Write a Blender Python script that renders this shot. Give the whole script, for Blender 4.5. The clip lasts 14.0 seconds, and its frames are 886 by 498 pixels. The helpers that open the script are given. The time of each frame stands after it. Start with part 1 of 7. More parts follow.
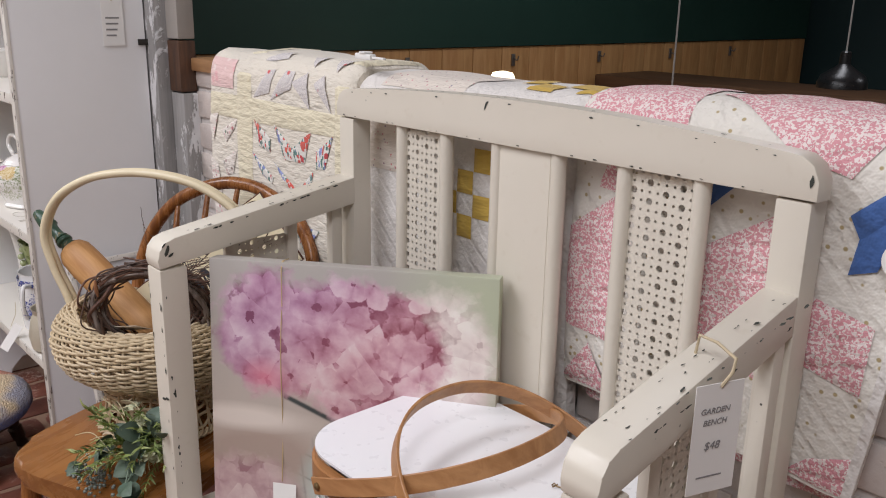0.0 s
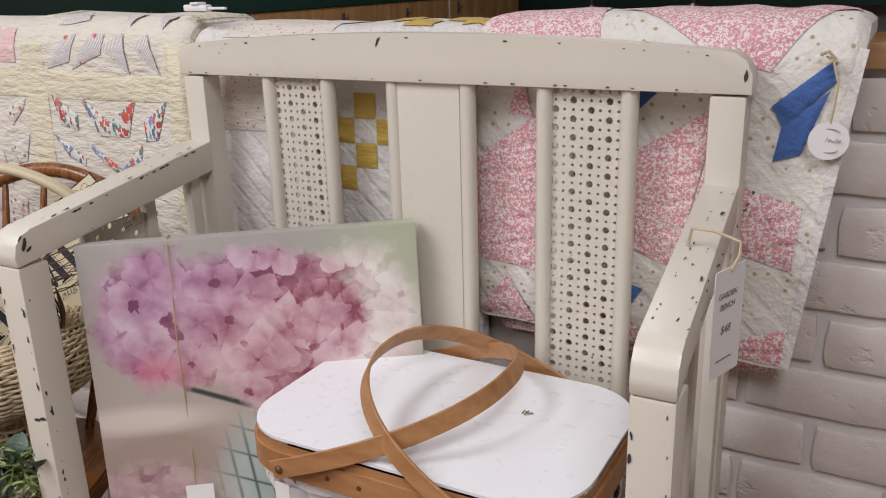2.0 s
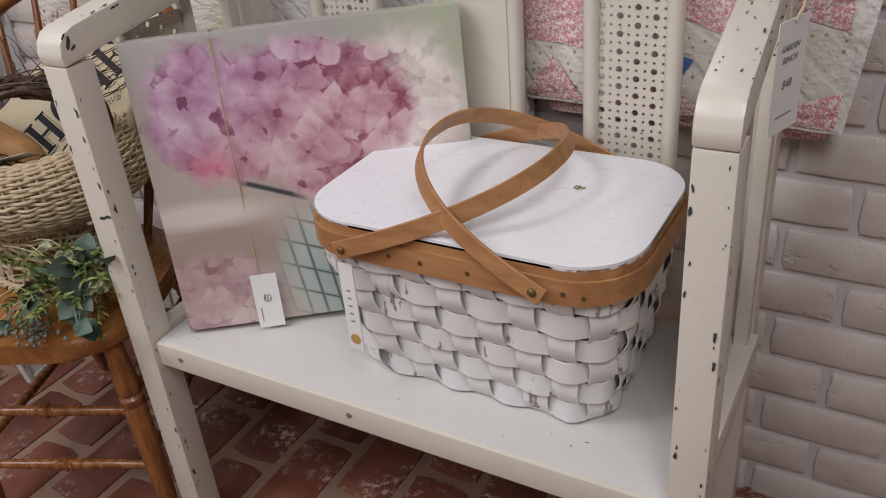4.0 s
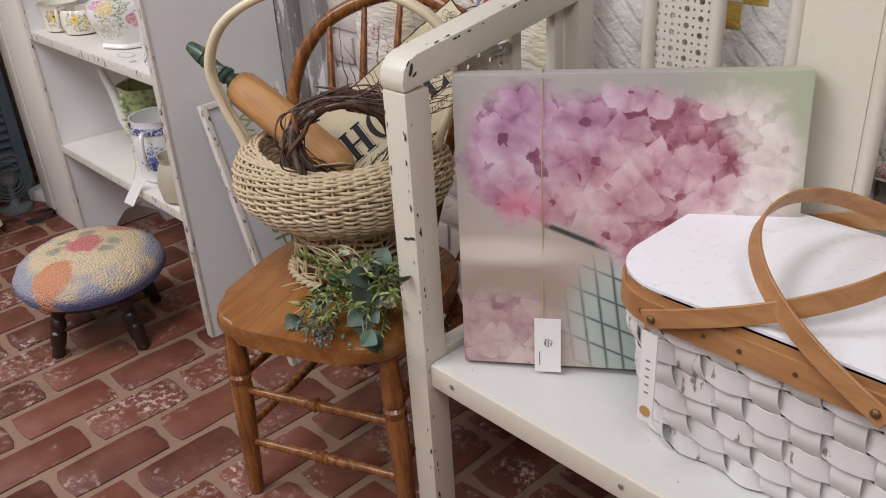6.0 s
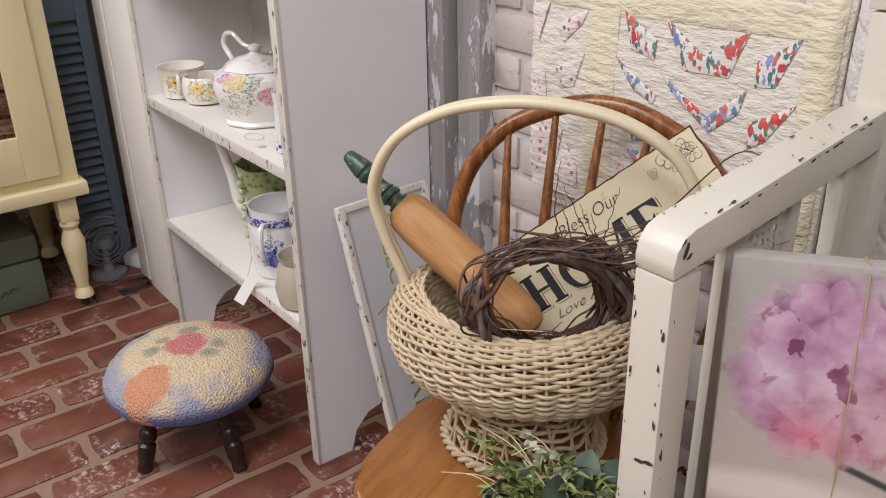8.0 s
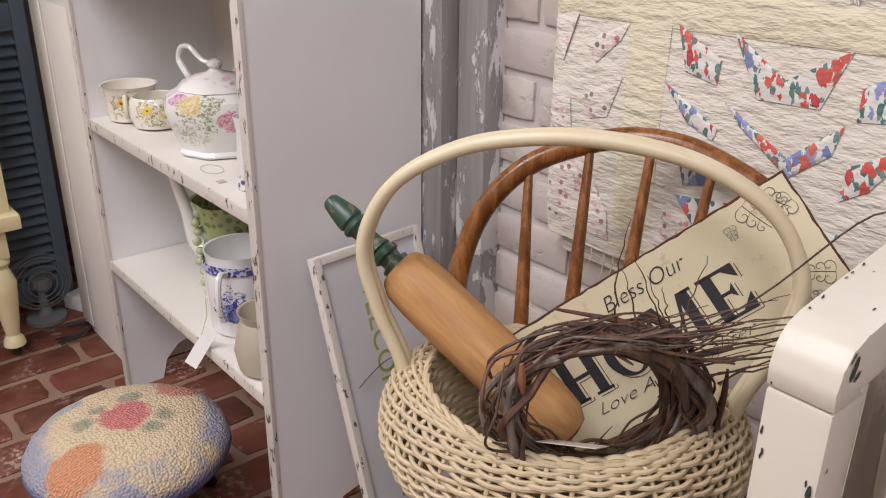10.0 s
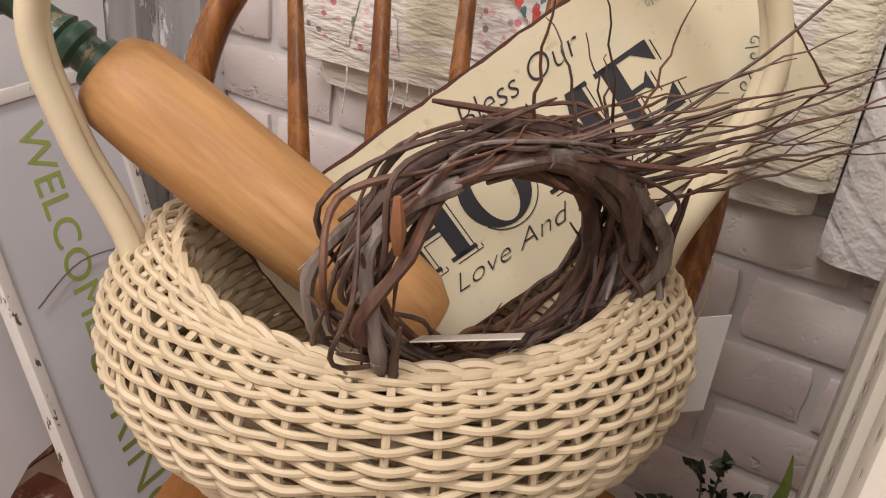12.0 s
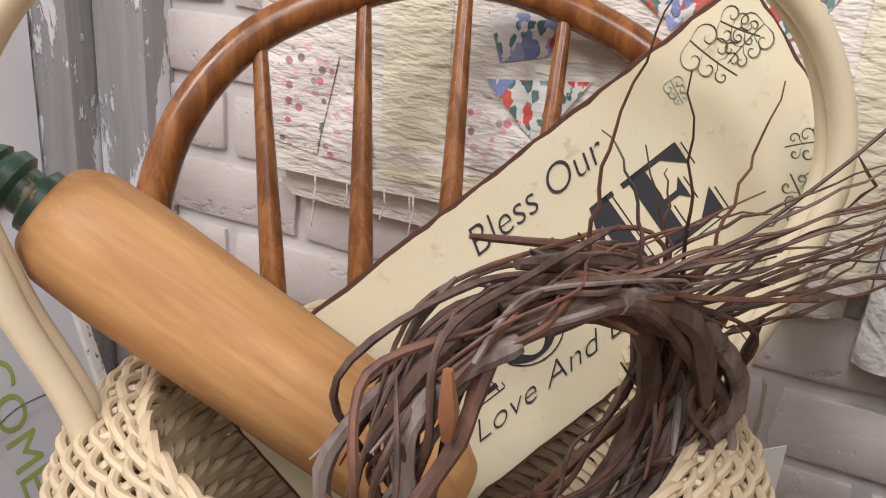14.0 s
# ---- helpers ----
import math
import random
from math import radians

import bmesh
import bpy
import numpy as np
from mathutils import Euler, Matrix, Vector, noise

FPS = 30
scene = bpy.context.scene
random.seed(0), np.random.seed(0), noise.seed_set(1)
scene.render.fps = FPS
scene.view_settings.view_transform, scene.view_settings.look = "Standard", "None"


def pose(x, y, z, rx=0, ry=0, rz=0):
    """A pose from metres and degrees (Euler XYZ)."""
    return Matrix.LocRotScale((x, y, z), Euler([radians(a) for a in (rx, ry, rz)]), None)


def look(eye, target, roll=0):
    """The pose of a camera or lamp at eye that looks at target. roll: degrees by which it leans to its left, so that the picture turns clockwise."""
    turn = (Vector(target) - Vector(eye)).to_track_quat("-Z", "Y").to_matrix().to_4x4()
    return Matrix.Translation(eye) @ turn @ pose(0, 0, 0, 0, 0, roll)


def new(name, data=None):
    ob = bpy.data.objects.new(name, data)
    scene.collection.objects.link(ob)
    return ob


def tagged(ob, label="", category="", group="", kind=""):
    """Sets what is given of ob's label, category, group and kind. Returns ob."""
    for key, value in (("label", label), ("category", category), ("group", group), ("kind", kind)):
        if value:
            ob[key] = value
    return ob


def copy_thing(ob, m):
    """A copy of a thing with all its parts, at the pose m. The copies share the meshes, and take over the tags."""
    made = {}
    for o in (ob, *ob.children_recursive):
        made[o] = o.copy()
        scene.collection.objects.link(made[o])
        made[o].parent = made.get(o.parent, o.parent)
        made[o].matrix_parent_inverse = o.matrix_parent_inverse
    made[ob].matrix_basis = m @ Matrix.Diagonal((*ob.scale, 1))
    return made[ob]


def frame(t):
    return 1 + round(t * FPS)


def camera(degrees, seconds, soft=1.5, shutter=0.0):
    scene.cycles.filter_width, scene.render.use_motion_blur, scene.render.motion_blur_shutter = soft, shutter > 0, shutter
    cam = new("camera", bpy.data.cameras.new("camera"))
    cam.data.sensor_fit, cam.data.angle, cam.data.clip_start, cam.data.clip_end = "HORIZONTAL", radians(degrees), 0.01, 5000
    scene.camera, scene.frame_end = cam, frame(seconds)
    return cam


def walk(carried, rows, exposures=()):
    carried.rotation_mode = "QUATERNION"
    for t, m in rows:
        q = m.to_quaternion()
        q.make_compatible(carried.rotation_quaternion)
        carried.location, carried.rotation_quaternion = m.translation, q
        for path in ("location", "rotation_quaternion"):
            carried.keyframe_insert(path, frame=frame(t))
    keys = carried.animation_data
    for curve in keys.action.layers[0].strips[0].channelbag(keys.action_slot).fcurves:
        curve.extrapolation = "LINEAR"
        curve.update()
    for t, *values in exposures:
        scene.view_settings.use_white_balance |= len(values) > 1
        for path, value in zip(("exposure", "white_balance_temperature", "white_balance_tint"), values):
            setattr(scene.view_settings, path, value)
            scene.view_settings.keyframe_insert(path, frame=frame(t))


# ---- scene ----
cam = camera(55.0, 14.0, 1.1)
EXPOSURES = [(0.0, -0.40, 6500, 10), (1.5, -0.46, 6550, 10), (2.0, -0.46, 6550, 10), (4.5, -0.68, 6500, 10), (5.0, -0.58, 6500, 10), (6.0, -0.42, 6550, 10), (7.0, -0.34, 6650, 11), (8.5, -0.27, 6600, 11), (11.0, -0.36, 6950, 13), (11.5, -0.14, 7050, 13), (12.0, -0.08, 7150, 14), (12.5, -0.10, 7150, 14), (13.0, -0.08, 7000, 14), (14.0, 0.06, 6600, 10)]
PATH = [
    (0, (0.461, 0.465, 1.262), (-0.963, 1.754, 0.707), 1.1),
    (0.5, (0.339, 0.392, 1.255), (-0.87, 1.882, 0.692), -2.5),
    (1, (0.286, 0.334, 1.235), (-0.785, 1.922, 0.659), -1.6),
    (1.5, (0.263, 0.317, 1.22), (-0.718, 1.96, 0.64), -1.4),
    (2, (0.227, 0.327, 1.204), (-0.691, 1.996, 0.593), -1.6),
    (2.2, (0.213, 0.326, 1.191), (-0.669, 2.006, 0.561), -1.7),
    (4.3, (0.208, 0.279, 1.163), (-0.729, 1.72, 0.141), -5.7),
    (4.5, (0.195, 0.273, 1.168), (-0.803, 1.678, 0.152), -6.9),
    (5, (0.163, 0.259, 1.175), (-0.965, 1.574, 0.176), -8.6),
    (5.5, (0.132, 0.246, 1.188), (-1.078, 1.5, 0.207), -7.4),
    (6, (0.08, 0.269, 1.201), (-1.232, 1.455, 0.267), -3.6),
    (6.5, (-0.009, 0.322, 1.206), (-1.475, 1.346, 0.31), -2.3),
    (7, (-0.097, 0.344, 1.206), (-1.61, 1.313, 0.328), -2.1),
    (7.5, (-0.248, 0.355, 1.216), (-1.747, 1.361, 0.355), -2.1),
    (8, (-0.325, 0.367, 1.231), (-1.768, 1.468, 0.391), -1.1),
    (8.5, (-0.366, 0.373, 1.24), (-1.812, 1.51, 0.455), -0.7),
    (8.7, (-0.38, 0.375, 1.241), (-1.831, 1.517, 0.472), -0.9),
    (10.8, (-0.696, 0.581, 1.091), (-2.048, 1.804, 0.268), 2.4),
    (11, (-0.716, 0.591, 1.075), (-2.016, 1.849, 0.222), 2.1),
    (11.5, (-0.8, 0.62, 0.998), (-1.781, 2.105, 0.085), 4.5),
    (12, (-0.86, 0.665, 0.935), (-1.64, 2.252, 0.001), 6.4),
    (12.5, (-0.891, 0.695, 0.891), (-1.574, 2.324, -0.046), 7.6),
    (13, (-0.918, 0.709, 0.871), (-1.613, 2.349, -0.038), 6.4),
    (13.5, (-0.934, 0.722, 0.893), (-1.642, 2.407, 0.079), 5.7),
    (14, (-0.943, 0.729, 0.922), (-1.653, 2.446, 0.181), 4.9),
]
walk(cam, [(t, look(eye, target, roll)) for t, eye, target, roll in PATH], EXPOSURES)

# ---- light ----
world = bpy.data.worlds.new("world")
scene.world = world
world.use_nodes = True
world.node_tree.nodes["Background"].inputs[0].default_value = (0.95, 0.97, 1.0, 1)
world.node_tree.nodes["Background"].inputs[1].default_value = 0.02
scene.view_settings.exposure = 0.0


def ceiling_lamp(x, y, sx, sy, watts, z=2.66, colour=(0.92, 0.93, 1.0)):
    d = bpy.data.lights.new("ceiling_lamp", "AREA")
    d.shape, d.size, d.size_y, d.energy, d.color = "RECTANGLE", sx, sy, watts, colour
    ob = new("ceiling_lamp", d)
    ob.matrix_world = pose(x, y, z)
    return ob


ceiling_lamp(0.7, -0.3, 0.6, 1.2, 48)
ceiling_lamp(-1.2, -0.1, 0.6, 1.2, 44)
ceiling_lamp(-0.5, -1.5, 1.2, 0.6, 26)
ceiling_lamp(-2.5, -0.9, 0.6, 1.2, 60)
ceiling_lamp(-1.0, 3.4, 0.6, 1.2, 26)
ceiling_lamp(1.4, 5.2, 0.6, 1.2, 24)



# ---- node and mesh helpers ----
class Nodes:
    """Short hand for a node material."""

    def __init__(self, name, rough=0.6, metal=0.0):
        self.m = bpy.data.materials.new(name)
        self.m.use_nodes = True
        self.t = self.m.node_tree
        self.b = self.t.nodes["Principled BSDF"]
        self.b.inputs["Roughness"].default_value = rough
        self.b.inputs["Metallic"].default_value = metal
        self.co = self.node("ShaderNodeTexCoord").outputs["Object"]

    def node(self, kind, **settings):
        n = self.t.nodes.new(kind)
        for key, value in settings.items():
            setattr(n, key, value)
        return n

    def put(self, socket, value):
        if isinstance(value, bpy.types.NodeSocket):
            self.t.links.new(value, socket)
        elif isinstance(value, (tuple, list)) and len(value) == 3 and len(socket.default_value) == 4:
            socket.default_value = (*value, 1)
        else:
            socket.default_value = value

    def scaled(self, s, turn=(0, 0, 0), move=(0, 0, 0), co=None):
        n = self.node("ShaderNodeMapping")
        self.put(n.inputs["Vector"], co or self.co)
        n.inputs["Scale"].default_value = s if isinstance(s, tuple) else (s, s, s)
        n.inputs["Rotation"].default_value = turn
        n.inputs["Location"].default_value = move
        return n.outputs[0]

    def noise(self, scale=5.0, detail=3.0, rough=0.55, co=None, distortion=0.0):
        n = self.node("ShaderNodeTexNoise")
        self.put(n.inputs["Vector"], co or self.co)
        n.inputs["Scale"].default_value, n.inputs["Detail"].default_value = scale, detail
        n.inputs["Roughness"].default_value, n.inputs["Distortion"].default_value = rough, distortion
        return n.outputs["Fac"]

    def cells(self, scale=20.0, feature="F1", out="Distance", co=None, jitter=1.0):
        n = self.node("ShaderNodeTexVoronoi", feature=feature)
        self.put(n.inputs["Vector"], co or self.co)
        n.inputs["Scale"].default_value = scale
        n.inputs["Randomness"].default_value = jitter
        return n.outputs[out]

    def wave(self, scale=10.0, distortion=2.0, co=None, direction="X", detail=2.0, dscale=1.5):
        n = self.node("ShaderNodeTexWave", bands_direction=direction)
        self.put(n.inputs["Vector"], co or self.co)
        n.inputs["Scale"].default_value, n.inputs["Distortion"].default_value = scale, distortion
        n.inputs["Detail"].default_value, n.inputs["Detail Scale"].default_value = detail, dscale
        return n.outputs["Fac"]

    def ramp(self, fac, *stops):
        n = self.node("ShaderNodeValToRGB")
        self.put(n.inputs[0], fac)
        while len(n.color_ramp.elements) < len(stops):
            n.color_ramp.elements.new(0.5)
        for e, (at, c) in zip(n.color_ramp.elements, stops):
            e.position = at
            e.color = (c, c, c, 1) if isinstance(c, (int, float)) else (*c, 1)
        return n.outputs[0]

    def mix(self, fac, a, b, blend="MIX"):
        n = self.node("ShaderNodeMix", data_type="RGBA", blend_type=blend)
        self.put(n.inputs[0], fac), self.put(n.inputs[6], a), self.put(n.inputs[7], b)
        return n.outputs[2]

    def math(self, op, a, b=0.0, c=0.0):
        n = self.node("ShaderNodeMath", operation=op)
        self.put(n.inputs[0], a), self.put(n.inputs[1], b), self.put(n.inputs[2], c)
        return n.outputs[0]

    def xyz(self, co=None):
        n = self.node("ShaderNodeSeparateXYZ")
        self.put(n.inputs[0], co or self.co)
        return n.outputs

    def random(self):
        return self.node("ShaderNodeObjectInfo").outputs["Random"]

    def island(self):
        return self.node("ShaderNodeNewGeometry").outputs["Random Per Island"]

    def done(self, colour=None, rough=None, bump=None, strength=0.3, distance=0.002):
        if colour is not None:
            self.put(self.b.inputs["Base Color"], colour)
        if rough is not None:
            self.put(self.b.inputs["Roughness"], rough)
        if bump is not None:
            n = self.node("ShaderNodeBump")
            n.inputs["Strength"].default_value, n.inputs["Distance"].default_value = strength, distance
            self.put(n.inputs["Height"], bump)
            self.put(self.b.inputs["Normal"], n.outputs[0])
        return self.m


def plain(name, colour, rough=0.6, vary=0.12, scale=6.0, bump=0.15, metal=0.0):
    """A surface of one colour with stains at two scales and a fine relief."""
    k = Nodes(name, rough, metal)
    a, b = k.noise(scale, 4), k.noise(scale * 9, 3)
    low, high = [tuple(min(1, c * f) for c in colour) for f in (1 - vary, 1 + vary * 0.6)]
    c = k.mix(k.math("ADD", k.math("MULTIPLY", a, 0.7), k.math("MULTIPLY", b, 0.3)), low, high)
    r = k.math("ADD", k.math("MULTIPLY", b, 0.2), rough - 0.1)
    return k.done(c, r, k.noise(scale * 30, 3), bump, 0.001)


def box(bm, x0, x1, y0, y1, z0, z1, bevel=0.0, m=None):
    got = bmesh.ops.create_cube(bm, size=1, matrix=(m or Matrix()) @ Matrix.Translation(((x0 + x1) / 2, (y0 + y1) / 2, (z0 + z1) / 2)) @ Matrix.Diagonal((x1 - x0, y1 - y0, z1 - z0, 1)))
    if bevel:
        es = {e for v in got["verts"] for e in v.link_edges}
        bmesh.ops.bevel(bm, geom=list(es), offset=bevel, segments=2, affect="EDGES", profile=0.6)


def frames_along(pts, closed=False):
    """Turned axes along a line of points."""
    n = len(pts)
    out, side = [], None
    for i, p in enumerate(pts):
        a = pts[(i + 1) % n] if closed or i < n - 1 else p
        b = pts[i - 1] if closed or i else p
        d = (a - b).normalized()
        if side is None:
            side = d.orthogonal().normalized()
        side = (side - d * side.dot(d)).normalized()
        out.append((p, side.copy(), d.cross(side)))
    return out


def tube(bm, pts, r, seg=8, closed=False, cap=True, flat=1.0):
    """A round bar along points; r is a number or one for each point."""
    pts = [Vector(p) for p in pts]
    rings = []
    for i, (p, a, b) in enumerate(frames_along(pts, closed)):
        q = r[i] if isinstance(r, (list, tuple)) else r
        rings.append([bm.verts.new(p + a * q * math.cos(t) + b * q * flat * math.sin(t)) for t in (2 * math.pi * k / seg for k in range(seg))])
    for i in range(len(rings) if closed else len(rings) - 1):
        u, v = rings[i], rings[(i + 1) % len(rings)]
        for k in range(seg):
            bm.faces.new((u[k], u[(k + 1) % seg], v[(k + 1) % seg], v[k]))
    if cap and not closed:
        bm.faces.new(rings[0][::-1]), bm.faces.new(rings[-1])


def lathe(bm, profile, centre=(0, 0, 0), seg=24, m=None, oval=1.0, wavy=0.0, lobes=0):
    """A turned form from (radius, height) pairs."""
    m = m or Matrix.Translation(centre)
    rings = []
    for r, z in profile:
        rings.append([bm.verts.new(m @ Vector((r * (1 + wavy * math.cos(lobes * t)) * math.cos(t), oval * r * (1 + wavy * math.cos(lobes * t)) * math.sin(t), z))) for t in (2 * math.pi * k / seg for k in range(seg))])
    for u, v in zip(rings, rings[1:]):
        for k in range(seg):
            bm.faces.new((u[k], u[(k + 1) % seg], v[(k + 1) % seg], v[k]))
    bm.faces.new(rings[0][::-1]), bm.faces.new(rings[-1])


def ribbon(bm, pts, wide, thick, ups, closed=False):
    """A flat strip along points; ups: the way its width runs at each point."""
    n = len(pts)
    rings = []
    for i, p in enumerate(pts):
        p = Vector(p)
        a = Vector(pts[(i + 1) % n] if closed or i < n - 1 else pts[i])
        b = Vector(pts[i - 1] if closed or i else pts[i])
        d = (a - b).normalized()
        up = Vector(ups[i] if isinstance(ups, list) else ups)
        up = (up - d * up.dot(d)).normalized()
        out = d.cross(up)
        rings.append([bm.verts.new(p + up * su * wide / 2 + out * so * thick / 2) for su, so in ((-1, -1), (1, -1), (1, 1), (-1, 1))])
    for i in range(n if closed else n - 1):
        u, v = rings[i], rings[(i + 1) % n]
        for k in range(4):
            bm.faces.new((u[k], u[(k + 1) % 4], v[(k + 1) % 4], v[k]))
    if not closed:
        bm.faces.new(rings[0][::-1]), bm.faces.new(rings[-1])


def prism(bm, outline, depth, m):
    """A flat outline (x, y) drawn out along z by depth, at the pose m."""
    lo = [bm.verts.new(m @ Vector((x, y, 0))) for x, y in outline]
    hi = [bm.verts.new(m @ Vector((x, y, depth))) for x, y in outline]
    bm.faces.new(lo[::-1]), bm.faces.new(hi)
    for k in range(len(lo)):
        j = (k + 1) % len(lo)
        bm.faces.new((lo[k], lo[j], hi[j], hi[k]))


def mesh_of(name, bm, material, smooth=True):
    bmesh.ops.recalc_face_normals(bm, faces=bm.faces)
    me = bpy.data.meshes.new(name)
    bm.to_mesh(me)
    bm.free()
    me.materials.append(material)
    if smooth:
        me.polygons.foreach_set("use_smooth", [True] * len(me.polygons))
        me.set_sharp_from_angle(angle=radians(38))
    return me


def part(name, bm, material, parent=None, label="", smooth=True):
    ob = new(name, mesh_of(name, bm, material, smooth))
    ob.parent = parent
    return tagged(ob, label)


def thing(name, label, category, group="", kind="", at=(0, 0, 0)):
    ob = new(name)
    ob.location = at
    ob.empty_display_size = 0.05
    bpy.context.view_layer.update()
    return tagged(ob, label, category, group, kind)


def solo(name, bm, material, label, category="", kind="", smooth=True, group=""):
    return tagged(part(name, bm, material, None, "", smooth), label, category, group, kind)


def B():
    return bmesh.new()


def text_mesh(body, size, material, m, parent, name="lettering", shear=0.0, spread=1.0, thin=0.0):
    """Words in the built-in font, 0.4 mm thick, as a mesh."""
    cu = bpy.data.curves.new(name, "FONT")
    cu.body, cu.size, cu.extrude, cu.shear, cu.space_character = body, size, 0.0002, shear, spread
    cu.offset = -thin
    tmp = new(name, cu)
    me = bpy.data.meshes.new_from_object(tmp)
    bpy.data.objects.remove(tmp)
    me.transform(m)
    me.materials.append(material)
    ob = new(name, me)
    ob.parent = parent
    return ob


# ---- materials ----
def bench_paint():
    k = Nodes("bench_paint", 0.38)
    a, b = k.noise(3, 4), k.noise(40, 4)
    c = k.mix(a, (0.60, 0.545, 0.455), (0.70, 0.65, 0.56))
    c = k.mix(k.ramp(b, (0.62, 0.0), (0.8, 0.3)), c, (0.50, 0.43, 0.33))
    speck = k.math("MULTIPLY", k.ramp(k.cells(55), (0.07, 1.0), (0.1, 0.0)), k.ramp(k.noise(11, 2), (0.6, 0.0), (0.66, 1.0)))
    c = k.mix(speck, c, (0.05, 0.05, 0.04))
    return k.done(c, k.math("ADD", k.math("MULTIPLY", a, 0.25), 0.26), k.noise(60, 3), 0.12, 0.001)


def wood(name, light, dark, rough=0.35, along="Z", scale=14.0):
    k = Nodes(name, rough)
    s = {"X": (0.12, 1, 1), "Y": (1, 0.12, 1), "Z": (1, 1, 0.12)}[along]
    co = k.scaled(s)
    g = k.noise(scale * 5, 5, 0.65, co, 0.4)
    big = k.noise(scale * 0.6, 3, 0.5, co)
    c = k.mix(k.ramp(g, (0.38, 0.0), (0.66, 1.0)), dark, light)
    c = k.mix(k.math("MULTIPLY", big, 0.5), c, dark)
    return k.done(c, k.math("ADD", k.math("MULTIPLY", g, 0.2), rough - 0.08), g, 0.15, 0.001)


def floor_brick():
    k = Nodes("floor_brick", 0.5)
    rnd = k.random()
    base = k.ramp(rnd, (0.0, (0.070, 0.019, 0.012)), (0.35, (0.115, 0.031, 0.018)), (0.7, (0.165, 0.048, 0.027)), (1.0, (0.125, 0.038, 0.024)))
    geo = k.node("ShaderNodeNewGeometry").outputs["Position"]
    big, fine = k.noise(9, 4, 0.6, geo), k.noise(60, 5, 0.7, geo)
    c = k.mix(k.ramp(big, (0.4, 0.0), (0.75, 0.7)), base, (0.24, 0.095, 0.063))
    lime = k.math("MULTIPLY", k.ramp(fine, (0.5, 0.0), (0.58, 1.0)), k.ramp(k.noise(5.3, 4, 0.7, geo), (0.51, 0.0), (0.64, 1.0)))
    c = k.mix(k.math("MULTIPLY", lime, 0.75), c, (0.62, 0.5, 0.43))
    return k.done(c, k.math("ADD", k.math("MULTIPLY", fine, 0.3), 0.34), fine, 0.35, 0.0015)


def wall_brick():
    k = Nodes("wall_brick", 0.36)
    geo = k.node("ShaderNodeNewGeometry").outputs["Position"]
    rnd = k.random()
    base = k.ramp(rnd, (0.0, (0.58, 0.51, 0.47)), (0.5, (0.66, 0.60, 0.55)), (1.0, (0.61, 0.54, 0.50)))
    g, f = k.noise(14, 4, 0.6, geo), k.noise(90, 4, 0.7, geo)
    c = k.mix(k.ramp(g, (0.4, 0.0), (0.7, 0.45)), base, (0.50, 0.41, 0.37))
    pit = k.ramp(k.noise(30, 4, 0.65, geo), (0.30, 0.0), (0.42, 1.0))
    return k.done(c, k.math("ADD", k.math("MULTIPLY", g, 0.3), 0.20), k.math("ADD", k.math("MULTIPLY", f, 0.7), pit), 0.55, 0.003)


def print_cloth(name, ground, cellscale, marks, amount=0.16, crinkle=55.0, squash=(0.35, 1, 1), ridge=(1, 1, 1), lines=None):
    """Quilted cotton: a ground colour, small printed marks and stitched puckers."""
    k = Nodes(name, 0.85)
    c = k.mix(k.noise(7, 3), tuple(g * 0.9 for g in ground), ground)
    if marks:
        d = k.cells(cellscale)
        rc = k.xyz(k.cells(cellscale, "F1", "Color"))[0]
        stops = [((i + 0.0) / len(marks), mk) for i, mk in enumerate(marks)]
        col = k.ramp(rc, *stops)
        c = k.mix(k.ramp(d, (amount, 1.0), (amount + 0.08, 0.0)), c, col)
    h = k.noise(crinkle, 3, 0.6, k.scaled(squash))
    if lines:
        w = k.ramp(k.wave(lines * 0.5, 1.6, k.scaled(1.0, (0, 0.8, 0)), "X"), (0.0, 0.0), (0.22, 1.0))
        h = k.math("ADD", h, k.math("MULTIPLY", w, 0.14))
    k.b.inputs["Sheen Weight"].default_value = 0.15
    return k.done(c, None, h, 1.0, 0.0075)


def calico():
    """Rose print of small curling leaves on a pale ground."""
    k = Nodes("rose_calico", 0.85)
    n = k.noise(250, 1.5, 0.5, None, 0.8)
    v = k.cells(170)
    f = k.math("MAXIMUM", k.ramp(n, (0.475, 0.0), (0.51, 1.0)), k.ramp(v, (0.22, 1.0), (0.27, 0.0)))
    pink = k.mix(k.noise(25, 2), (0.62, 0.25, 0.29), (0.70, 0.36, 0.38))
    c = k.mix(f, (0.80, 0.70, 0.67), pink)
    h = k.noise(60, 3, 0.6)
    w = k.ramp(k.wave(9, 1.8, k.scaled(1.0, (0, 0.2, 0)), "Z"), (0.0, 0.0), (0.25, 1.0))
    return k.done(c, None, k.math("ADD", h, k.math("MULTIPLY", w, 0.16)), 0.95, 0.007)


